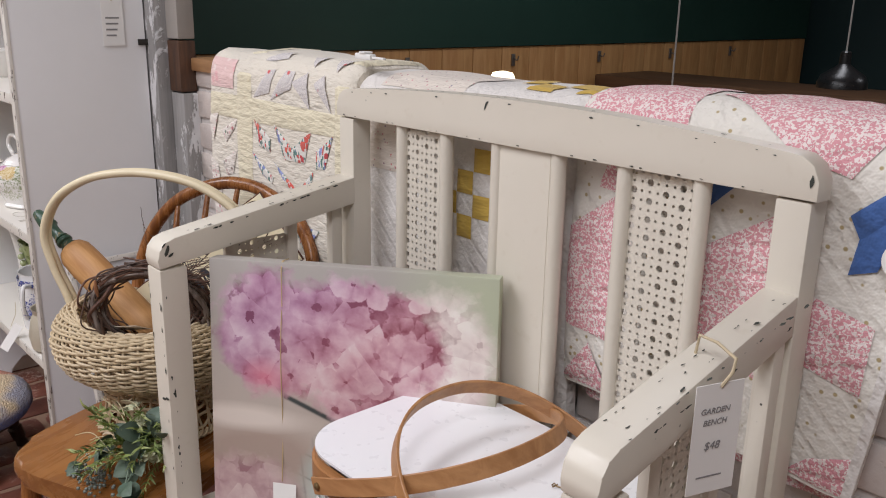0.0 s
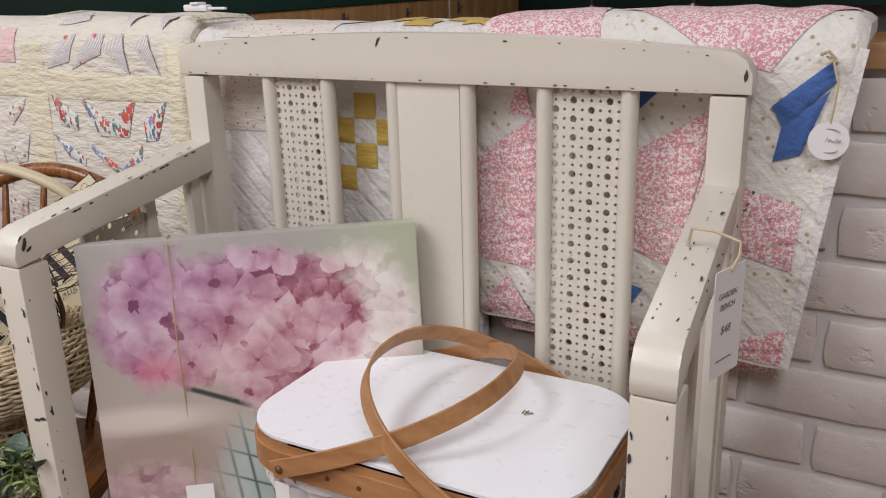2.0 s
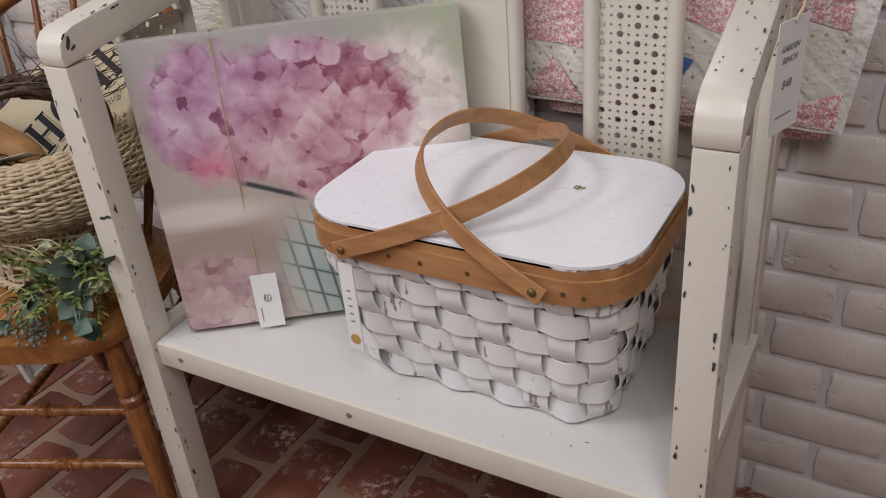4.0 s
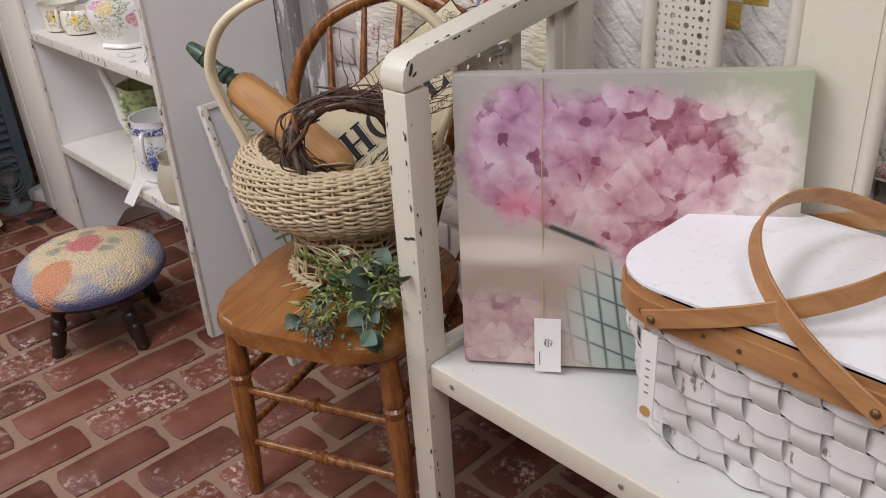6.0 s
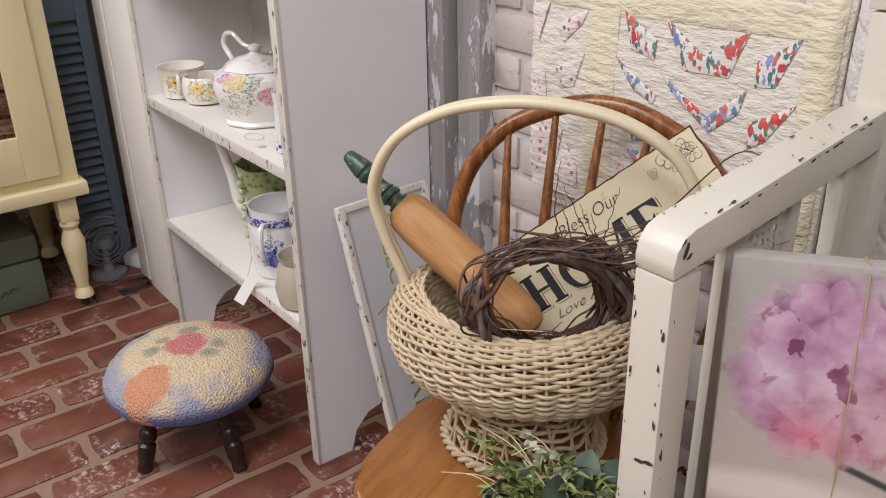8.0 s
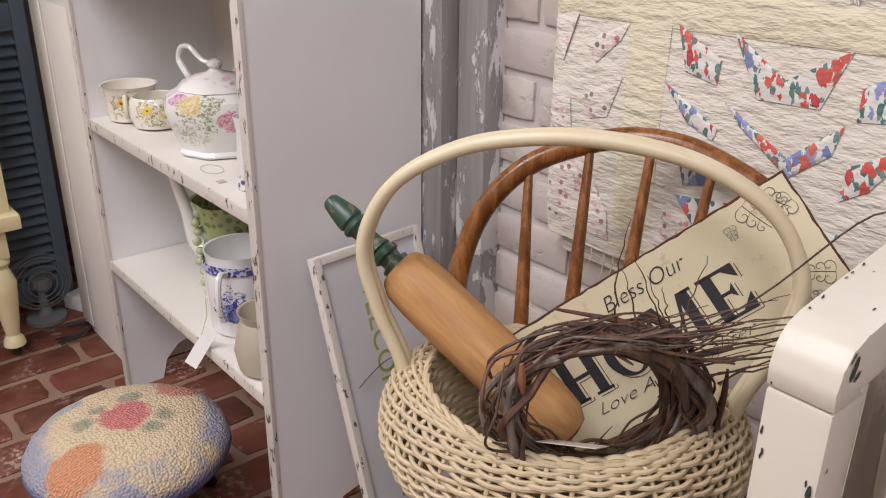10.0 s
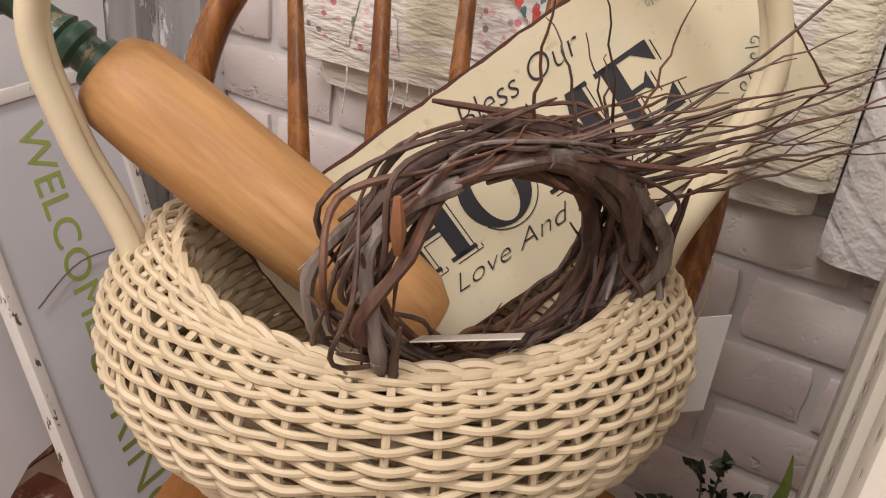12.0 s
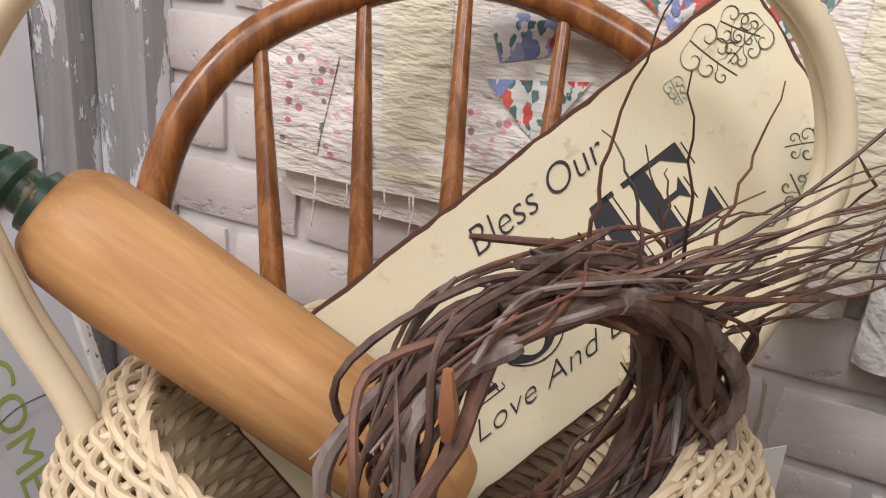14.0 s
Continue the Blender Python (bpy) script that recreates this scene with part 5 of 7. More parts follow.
def slab_letter(ch, m):
    """Bold letters with slab serifs, one unit high."""
    bm = B()
    if ch == "H":
        bars(bm, [(0.08, 0.30, 0, 1), (0.62, 0.84, 0, 1), (0.30, 0.62, 0.46, 0.54), (0.0, 0.38, 0, 0.06), (0.54, 0.92, 0, 0.06), (0.0, 0.38, 0.94, 1), (0.54, 0.92, 0.94, 1)], m)
    elif ch == "E":
        bars(bm, [(0.08, 0.30, 0, 1), (0, 0.74, 0, 0.07), (0, 0.72, 0.93, 1), (0.3, 0.52, 0.47, 0.54)], m)
        for tri in (((0.50, 0.07), (0.78, 0), (0.78, 0.34)), ((0.50, 0.93), (0.74, 0.70), (0.74, 1.0)), ((0.44, 0.5), (0.56, 0.36), (0.56, 0.66))):
            prism(bm, tri, 0.0003, m @ Matrix.Translation((0, 0, 0.0006)))
    elif ch == "M":
        bars(bm, [(0.06, 0.14, 0, 1), (0.80, 1.02, 0, 1), (0, 0.22, 0, 0.06), (0.70, 1.10, 0, 0.06), (0, 0.2, 0.94, 1), (0.88, 1.1, 0.94, 1)], m)
        prism(bm, [(0.06, 1), (0.30, 1), (0.60, 0.1), (0.50, 0.02)], 0.0003, m @ Matrix.Translation((0, 0, 0.0006)))
        prism(bm, [(0.50, 0.02), (0.58, 0.1), (0.88, 1), (0.80, 1)], 0.0003, m @ Matrix.Translation((0, 0, 0.0008)))
    else:
        n_ = 32
        ou = [bm.verts.new(m @ Vector((0.46 + 0.46 * math.cos(2 * math.pi * i / n_), 0.5 + 0.52 * math.sin(2 * math.pi * i / n_), 0.0008))) for i in range(n_)]
        inn = [bm.verts.new(m @ Vector((0.46 + 0.25 * math.cos(2 * math.pi * i / n_), 0.5 + 0.47 * math.sin(2 * math.pi * i / n_), 0.0008))) for i in range(n_)]
        for i in range(n_):
            bm.faces.new((ou[i], ou[(i + 1) % n_], inn[(i + 1) % n_], inn[i]))
    return bm


cap = 0.055
wide = 0.0575
xx = SW - 0.324
for ch, adv in (("H", 1.02), ("O", 1.0), ("M", 1.2), ("E", 0.8)):
    m_ = Matrix.Translation((xx, 0.052, 0)) @ Matrix.Diagonal((wide, cap, 1, 1))
    part("lettering", slab_letter(ch, m_), ink, sign, "", False)
    # thin outline set off to the lower right of each letter
    bm = B()
    low = Matrix.Translation((xx + 0.0026, 0.052 - 0.0026, -0.0002)) @ Matrix.Diagonal((wide, cap, 1, 1))
    hair = 0.016
    if ch == "H":
        bars(bm, [(0.30, 0.30 + hair, 0.02, 0.46), (0.84, 0.84 + hair, 0.0, 1), (0.38, 0.38 + hair, 0, 0.06), (0.0, 0.38, -hair, 0), (0.54, 0.92, -hair, 0), (0.92, 0.92 + hair, 0, 0.06), (0.30, 0.62, 0.44, 0.44 + hair)], low)
    elif ch == "E":
        bars(bm, [(0.0, 0.78, -hair, 0), (0.78, 0.78 + hair, 0, 0.34), (0.74, 0.74 + hair, 0.7, 1), (0.56, 0.56 + hair, 0.36, 0.66), (0.30, 0.30 + hair, 0.08, 0.46)], low)
    elif ch == "M":
        bars(bm, [(0.14, 0.14 + hair, 0, 0.72), (1.02, 1.02 + hair, 0, 1), (0.70, 1.10, -hair, 0), (0, 0.22, -hair, 0)], low)
    else:
        tube(bm, [low @ Vector((0.46 + 0.475 * math.cos(t), 0.5 + 0.535 * math.sin(t), 0.0006)) for t in [-2.5 + 0.125 * i for i in range(27)]], 0.0005, 4)
    part("drop_line", bm, ink, sign, "", False)
    xx += adv * wide + 0.0008


def fitted_text(body, wide_, size, x, y, shear):
    """Slanted words drawn out to a given width, with thin swelling strokes."""
    ob = text_mesh(body, size, ink, Matrix(), sign, shear=shear, thin=0.0004)
    x0_, x1_ = min(v_.co.x for v_ in ob.data.vertices), max(v_.co.x for v_ in ob.data.vertices)
    ob.data.transform(Matrix.Translation((x, y, 0.0009)) @ Matrix.Diagonal((wide_ / (x1_ - x0_), 1, 1, 1)) @ Matrix.Translation((-x0_, 0, 0)))
    return ob


fitted_text("Bless Our", 0.100, 0.026, SW - 0.232, 0.1255, 0.3)
fitted_text("Love And Laughter", 0.196, 0.0195, SW - 0.302, 0.0300, 0.5)
sage = plain("sage_ink", (0.10, 0.10, 0.075), 0.6)
mint = plain("faded_mint_ink", (0.36, 0.40, 0.31), 0.6)


def flourish(cx, cy, deg, size, mat):
    """A spray of curling tendrils with leaf strokes, growing from one stem."""
    bm = B()
    turn_ = Euler((0, 0, radians(deg))).to_matrix()
    for k in range(3):
        for sd in (-1, 1):
            base = Vector((0.0, 0.36 * k, 0))
            pts = []
            for i in range(15):
                g = i / 14
                rad_ = 0.30 * (1 - 0.22 * k) * (1 - 0.88 * g)
                ang = -1.9 + 6.6 * g
                pts.append(base + Vector((sd * (0.27 * (1 - 0.13 * k) + rad_ * math.cos(ang)), 0.27 + rad_ * math.sin(ang), 0)))
            pts = [base] + pts
            keep = []
            for p in pts:
                q = turn_ @ (p * size)
                keep.append((min(max(cx + q.x, 0.006), SW - 0.006), min(max(cy + q.y, 0.006), SH - 0.006), 0.0006))
            tube(bm, keep, [0.00015 + 0.0006 * math.sin(math.pi * i / (len(keep) - 1)) for i in range(len(keep))], 4, flat=0.4)
    stem = [turn_ @ (Vector((0.03 * math.sin(3 * g), 1.25 * g, 0)) * size) for g in [0.1 * i for i in range(11)]]
    tube(bm, [(min(max(cx + q.x, 0.006), SW - 0.006), min(max(cy + q.y, 0.006), SH - 0.006), 0.0006) for q in stem], 0.0006, 4, flat=0.4)
    part("scroll", bm, mat, sign)


for cx, cy, deg, size, mat in ((SW - 0.052, SH - 0.010, 200, 0.030, sage), (SW - 0.008, SH - 0.03, 100, 0.026, sage), (SW - 0.012, 0.045, 60, 0.024, sage), (SW - 0.05, 0.012, -10, 0.026, sage), (SW - 0.030, SH - 0.012, 215, 0.022, sage), (SW - 0.075, SH - 0.022, 175, 0.013, mint), (SW - 0.026, 0.020, 45, 0.018, mint),
                               (0.052, SH - 0.010, 160, 0.030, sage), (0.012, SH - 0.04, 250, 0.024, sage), (0.014, 0.04, -60, 0.024, sage), (0.05, 0.012, 20, 0.026, sage), (0.075, SH - 0.05, 200, 0.018, mint), (0.055, 0.07, -30, 0.022, mint)):
    flourish(cx, cy, deg, size, mat)

# ---- twig wreath ----
wr = thing("twig_wreath", "brown grapevine twig wreath with stray stems", "wreath", at=(-1.020, 1.068, 0.700))
e1 = Vector((0.50, 0.84, -0.20)).normalized()
e2 = Vector((0.06, 0.06, 0.995))
e2 = (e2 - e1 * e2.dot(e1)).normalized()
g1 = Vector((0.76, 0.62, 0.10)).normalized()      # the way the loose stems sweep
e3 = e1.cross(e2)
rg = random.Random(21)


def any_twig(k):
    return Vector((rg.uniform(-k, k), rg.uniform(-k, k), rg.uniform(-k, k)))


def ring_twig(r, mat, name, loops=1.0, rough_=1.0):
    """A vine bent round the ring: long flat arcs with a kink here and there."""
    a0 = rg.uniform(0, 6.28)
    R, k1, k2 = rg.uniform(0.070, 0.094), rg.uniform(0, 6.28), rg.uniform(0, 6.28)
    off_, tilt = rg.uniform(-0.02, 0.02), rg.uniform(-0.012, 0.012)
    sx, sy = rg.uniform(-0.009, 0.009), rg.uniform(-0.009, 0.009)
    n_ = max(4, int(9 * loops))
    pts = []
    for i in range(n_ + 1):
        t = a0 + loops * 2 * math.pi * i / n_
        rr_ = R + rg.uniform(-0.013, 0.013) * rough_
        hh = off_ + tilt * math.sin(t + k1) + rg.uniform(-0.012, 0.012) * rough_
        pts.append(e1 * (rr_ * 1.18 * math.cos(t) + sx) + e2 * (rr_ * 0.92 * math.sin(t) + sy) + e3 * hh)
    pts = smooth_line(pts, 6)
    m_ = len(pts)
    rad = [r * min(1.0, 0.35 + 5.0 * i / m_, 0.25 + 3.0 * (1 - i / m_)) * (1 + 0.10 * math.sin(i * 1.9 + k2)) for i in range(m_)]
    bm = B()
    tube(bm, pts, rad, 7)
    part(name, bm, mat, wr)


for i in range(6):
    ring_twig(rg.uniform(0.0048, 0.0068), twig_grey if i % 3 == 0 else twig, "vine", rg.uniform(0.3, 0.55), 0.7)
for i in range(18):
    ring_twig(rg.uniform(0.0026, 0.0042), (twig, twig, twig_red, twig_grey)[i % 4], "vine", rg.uniform(0.25, 0.6))
for i in range(34):
    ring_twig(rg.uniform(0.0011, 0.0022), twig if i % 3 else twig_red, "vine", rg.uniform(0.2, 0.5), 1.4)
# pieces that run straight across the ring's band
for i in range(84):
    t0 = rg.uniform(0, 6.28)
    t1 = t0 + rg.uniform(0.5, 1.15)
    r0, r1 = (rg.uniform(0.062, 0.078), rg.uniform(0.082, 0.102)) if i % 2 else (rg.uniform(0.082, 0.102), rg.uniform(0.062, 0.078))
    a_ = e1 * r0 * 1.18 * math.cos(t0) + e2 * (r0 * 0.92 * math.sin(t0)) + e3 * rg.uniform(-0.022, 0.022)
    b_ = e1 * r1 * 1.18 * math.cos(t1) + e2 * (r1 * 0.92 * math.sin(t1)) + e3 * rg.uniform(-0.022, 0.022)
    mid_ = (a_ + b_) * rg.uniform(0.5, 0.56)
    r_ = rg.uniform(0.0010, 0.0027)
    ln_ = smooth_line([a_, mid_, b_], 5)
    bm = B()
    tube(bm, ln_, [r_ * min(1.0, 0.4 + 3.0 * q / len(ln_), 0.2 + 1.8 * (1 - (q + 1) / len(ln_))) for q in range(len(ln_))], 6)
    part("twig_piece", bm, (twig, twig_red, twig, twig_grey)[i % 4], wr)
for i in range(26):
    t0 = rg.uniform(0.5, 1.7)
    p = e1 * 0.098 * math.cos(t0) + e2 * 0.080 * math.sin(t0) + e3 * rg.uniform(-0.01, 0.025)
    far = i < 17
    dirn = (g1 * rg.uniform(0.85, 1.1) + e2 * rg.uniform(0.10, 0.42) + e3 * rg.uniform(-0.15, 0.25)).normalized() if far else (e1 * rg.uniform(-0.6, 0.4) + e2 * rg.uniform(0.5, 1) + e3 * rg.uniform(-0.3, 0.3)).normalized()
    ln = rg.uniform(0.10, 0.27) if far else rg.uniform(0.05, 0.12)
    pts = []
    bend = Vector((rg.uniform(-1, 1), rg.uniform(-1, 1), rg.uniform(-0.7, 0.7))) * 0.035
    for k in range(15):
        g = k / 14
        pts.append(p + dirn * ln * g + bend * (g * g) + Vector((rg.uniform(-1, 1), rg.uniform(-1, 1), rg.uniform(-1, 1))) * 0.0015)
    bm = B()
    tube(bm, pts, [0.0013 * (1 - 0.75 * k / 14) for k in range(15)], 5)
    part("stray_stem", bm, twig if i % 2 else twig_red, wr)
bm = B()
tube(bm, smooth_line([e1 * 0.05 + e2 * 0.07, g1 * 0.11 + e2 * 0.12, g1 * 0.16 + e2 * 0.205 + e3 * 0.02, g1 * 0.20 + e2 * 0.19 + e3 * 0.03, g1 * 0.205 + e2 * 0.15 + e3 * 0.035, g1 * 0.18 + e2 * 0.118 + e3 * 0.04, g1 * 0.15 + e2 * 0.105 + e3 * 0.05]), 0.0010, 6)
part("stray_stem", bm, twig, wr)
# a thick bundle that crosses the top and runs out to the side
for i in range(15):
    t0 = rg.uniform(2.1, 2.9)
    arc = [t0 - j * rg.uniform(0.28, 0.36) for j in range(5)]
    k_ = rg.uniform(0.92, 1.12)
    pts = [e1 * 0.100 * k_ * math.cos(q) + e2 * 0.080 * k_ * math.sin(q) + e3 * rg.uniform(0.0, 0.030) for q in arc]
    pts.append(pts[-1] + g1 * rg.uniform(0.03, 0.07) + e2 * rg.uniform(-0.005, 0.03) + any_twig(0.008))
    ln_ = smooth_line(pts, 5)
    r_ = rg.choice((0.0010, 0.0014, 0.0019, 0.0027))
    bm = B()
    tube(bm, ln_, [r_ * (1 - 0.6 * q / len(ln_)) for q in range(len(ln_))], 6)
    part("twig_piece", bm, (twig_red, twig, twig_red, twig_grey)[i % 4], wr)
for a0_, a1_, r_ in ((-0.7, 0.75, 0.0052), (0.6, 1.75, 0.0056), (2.3, 3.9, 0.0046), (3.7, 5.2, 0.0044)):
    bm = B()
    ln_ = smooth_line([e1 * 0.100 * math.cos(q) * (1 + 0.05 * math.sin(5 * q)) + e2 * 0.078 * math.sin(q) + e3 * (0.022 + 0.006 * math.sin(4 * q)) for q in [a0_ + (a1_ - a0_) * j / 5 for j in range(6)]], 5)
    tube(bm, ln_, [r_ * (1 + 0.12 * math.sin(q * 1.3)) for q in range(len(ln_))], 9)
    part("vine", bm, twig_grey, wr)
bm = B()
bark_at = e1 * -0.096 + e2 * 0.035 + e3 * 0.028
tube(bm, [bark_at + e2 * 0.016 - e1 * 0.004, bark_at + e3 * 0.002, bark_at - e2 * 0.014 + e1 * 0.005], [0.002, 0.0042, 0.002], 7)
part("bare_bark", bm, wood("bare_bark", (0.36, 0.16, 0.07), (0.22, 0.09, 0.04), 0.6), wr, "orange patch of stripped bark")
# price label in the basket
tag = thing("basket_price_tag", "small kraft paper tag lying on a basket rim", "tag", at=(-1.016, 1.026, 0.674))
bm = B()
card_x = Vector((0.060, 0.024, 0.014)).normalized()
card_y = Vector((0.30, -0.83, 0.47))
card_y = (card_y - card_x * card_y.dot(card_x)).normalized()
card_z = card_x.cross(card_y)
box(bm, -0.030, 0.030, -0.022, 0.014, -0.0004, 0.0004, 0, Matrix(((card_x.x, card_y.x, card_z.x, 0), (card_x.y, card_y.y, card_z.y, 0), (card_x.z, card_y.z, card_z.z, 0), (0, 0, 0, 1))))
part("card", bm, plain("kraft_card", (0.62, 0.55, 0.46), 0.7), tag)

# card hanging behind the basket
tag = thing("hanging_price_card", "white paper price card hanging from a wicker basket", "tag", at=(-0.930, 1.252, 0.606))
tag.rotation_euler = (0, 0, radians(44))
bm = B()
box(bm, -0.006, 0.032, -0.0005, 0.0005, -0.092, 0.0)
part("card", bm, paper, tag)
bm = B()
tube(bm, smooth_line([(0.0, -0.001, -0.006), (0.002, -0.003, 0.02), (-0.002, -0.004, 0.055)]), 0.0009, 5)
part("string", bm, string, tag)

# ---- faux greenery on the chair ----
def leaf_mesh(name, w, l, mat, tip=0.5):
    bm = B()
    rows = []
    for i in range(9):
        g = i / 8
        half = w / 2 * math.sin(math.pi * min(1.0, g * 0.97 + 0.03) ** tip) ** 0.8 + 0.0003
        rows.append([bm.verts.new((s * half, l * g, 0.14 * l * math.sin(math.pi * g) + 0.16 * half * abs(s))) for s in (-1, -0.5, 0, 0.5, 1)])
    for p, q in zip(rows, rows[1:]):
        for k in range(4):
            bm.faces.new((p[k], p[k + 1], q[k + 1], q[k]))
    bmesh.ops.solidify(bm, geom=bm.faces[:], thickness=0.0006)
    return mesh_of(name, bm, mat)


def leaf_green(name, c1, c2, c3):
    k = Nodes(name, 0.5)
    c = k.ramp(k.random(), (0.0, c1), (0.6, c2), (1.0, c3))
    c = k.mix(k.math("MULTIPLY", k.noise(40, 3), 0.4), c, (0.22, 0.27, 0.16))
    k.b.inputs["Subsurface Weight"].default_value = 0.0
    return k.done(c, None, k.noise(120), 0.15, 0.001)


euc = leaf_green("eucalyptus", (0.06, 0.105, 0.08), (0.10, 0.16, 0.125), (0.19, 0.25, 0.19))
fresh = leaf_green("fresh_green", (0.13, 0.18, 0.035), (0.26, 0.32, 0.07), (0.44, 0.46, 0.17))
dusk = leaf_green("dark_sprig", (0.02, 0.03, 0.015), (0.04, 0.055, 0.03), (0.07, 0.09, 0.05))
pale_bloom = plain("cream_bloom", (0.66, 0.67, 0.46), 0.7, 0.2, 30)
straw = plain("straw", (0.56, 0.50, 0.30), 0.7, 0.3, 60)
gr = thing("greenery_bunch", "faux eucalyptus and fern bunch lying on a chair seat", "plant", at=(-0.935, 0.985, 0.421))
broad, slim = leaf_mesh("leaf", 0.038, 0.046, euc, 0.8), leaf_mesh("blade", 0.0042, 0.020, fresh)
flower, sprig_leaf = leaf_mesh("petal", 0.012, 0.013, pale_bloom), leaf_mesh("sprig_leaf", 0.009, 0.014, dusk)
rg = random.Random(33)


def set_leaf(kind, name, owner, at, along, up, size):
    """A leaf at a place, growing along a way, its face towards up."""
    ob = new(name, kind)
    ob.parent = owner
    y_ = along.normalized()
    z_ = (up - y_ * up.dot(y_)).normalized()
    x_ = y_.cross(z_)
    ob.matrix_basis = Matrix.Translation(at) @ Matrix(((x_.x, y_.x, z_.x, 0), (x_.y, y_.y, z_.y, 0), (x_.z, y_.z, z_.z, 0), (0, 0, 0, 1))) @ Matrix.Diagonal((size, size, size, 1))


def any_way(a=1.0):
    return Vector((rg.uniform(-a, a), rg.uniform(-a, a), rg.uniform(-a, a)))


for s in range(42):
    ang = rg.uniform(-2.8, 1.1)
    end = Vector((0.13 * math.cos(ang) * rg.uniform(0.4, 1.05), 0.10 * math.sin(ang) * rg.uniform(0.5, 1.1), rg.uniform(0.006, 0.145)))
    st = Vector((rg.uniform(-0.03, 0.03), rg.uniform(0.0, 0.05), rg.uniform(0.015, 0.06)))
    mid = st.lerp(end, 0.5) + Vector((0, 0, rg.uniform(0.005, 0.04)))
    ln = smooth_line([st, mid, end], 7)
    bm = B()
    leafy = s % 4 == 0
    tube(bm, ln, 0.0012 if leafy else 0.0008, 5)
    part("stem", bm, euc if leafy else fresh, gr)
    if leafy:
        for k in (5, 9, len(ln) - 1):
            d_ = (ln[k] - ln[k - 1]).normalized()
            set_leaf(broad, "leaf", gr, ln[k], d_ * 0.7 + any_way(0.8), Vector((rg.uniform(0, 0.8), rg.uniform(-1, -0.1), 0.9)), rg.uniform(0.65, 1.15))
    else:
        for k in range(4, len(ln)):
            d_ = (ln[k] - ln[k - 1]).normalized()
            for sd in (-1, 1):
                set_leaf(slim, "leaf", gr, ln[k], d_ * 0.7 + Vector((-d_.y, d_.x, 0)) * sd * 0.7 + any_way(0.4), Vector((0, -0.4, 1)) + any_way(0.5), rg.uniform(0.6, 1.2))
for s in range(26):
    c = Vector((rg.uniform(-0.06, 0.11), rg.uniform(-0.02, 0.06), rg.uniform(0.06, 0.125)))
    up = Vector((0.5, -0.7, 0.7)) + any_way(0.5)
    for q in range(5):
        w_ = Euler((0, 0, q * 1.2566 + s)).to_matrix() @ Vector((1, 0, 0.25))
        set_leaf(flower, "petal", gr, c, w_, up, rg.uniform(0.8, 1.2))
for i in range(16):
    st = Vector((rg.uniform(-0.02, 0.09), rg.uniform(-0.04, 0.04), rg.uniform(0.03, 0.09)))
    en = st + Vector((rg.uniform(-0.17, -0.03), rg.uniform(-0.08, 0.03), rg.uniform(-0.03, 0.06)))
    en.z = max(0.004, en.z)
    bm = B()
    tube(bm, smooth_line([st, st.lerp(en, 0.5) + Vector((0, 0, 0.028)), en]), 0.0008, 5)
    part("straw_blade", bm, straw, gr)
bm = B()
for i in range(110):
    c = Vector((rg.gauss(-0.015, 0.03), rg.uniform(-0.105, -0.05), rg.uniform(0.004, 0.032)))
    bmesh.ops.create_icosphere(bm, subdivisions=1, radius=rg.uniform(0.002, 0.0042), matrix=Matrix.Translation(c))
tagged(part("seed_head", bm, plain("dusty_berry", (0.17, 0.19, 0.16), 0.5, 0.6, 90), gr), kind="stuff")

# dark pot of foliage between chair and bench
pp = thing("dark_sprig_pot", "dark pot of small sprigs behind a chair", "plant", at=(-0.885, 1.372, 0.0))
bm = B()
lathe(bm, [(0.05, 0.0), (0.07, 0.02), (0.080, 0.11), (0.076, 0.17), (0.080, 0.19), (0.084, 0.21), (0.076, 0.21), (0.072, 0.19), (0.01, 0.18)], seg=28)
part("pot", bm, plain("dark_glaze", (0.03, 0.022, 0.018), 0.35, 0.3, 20), pp)
for s in range(14):
    ang = rg.uniform(0, 6.28)
    end = Vector((0.075 * math.cos(ang), -0.07 + 0.06 * math.sin(ang), rg.uniform(0.30, 0.42)))
    ln = smooth_line([(0, 0, 0.175), (0.03 * math.cos(ang), 0.03 * math.sin(ang), 0.33), end], 6)
    bm = B()
    tube(bm, ln, 0.0011, 5)
    part("stem", bm, dusk, pp)
    for k in range(5, len(ln)):
        for sd in (-1, 1):
            d_ = (ln[k] - ln[k - 1]).normalized()
            set_leaf(sprig_leaf, "leaf", pp, ln[k], d_ * 0.6 + Vector((-d_.y, d_.x, 0.1)) * sd + any_way(0.5), any_way() + Vector((0, -0.6, 0.8)), rg.uniform(0.6, 1.2))
set_leaf(leaf_mesh("long_leaf", 0.016, 0.075, leaf_green("bright_leaf", (0.26, 0.36, 0.06), (0.3, 0.4, 0.08), (0.34, 0.44, 0.1))), "long_leaf", pp, Vector((0.045, -0.062, 0.405)), Vector((0.12, 0.0, 0.95)), Vector((0.6, -0.8, 0.3)), 1.0)

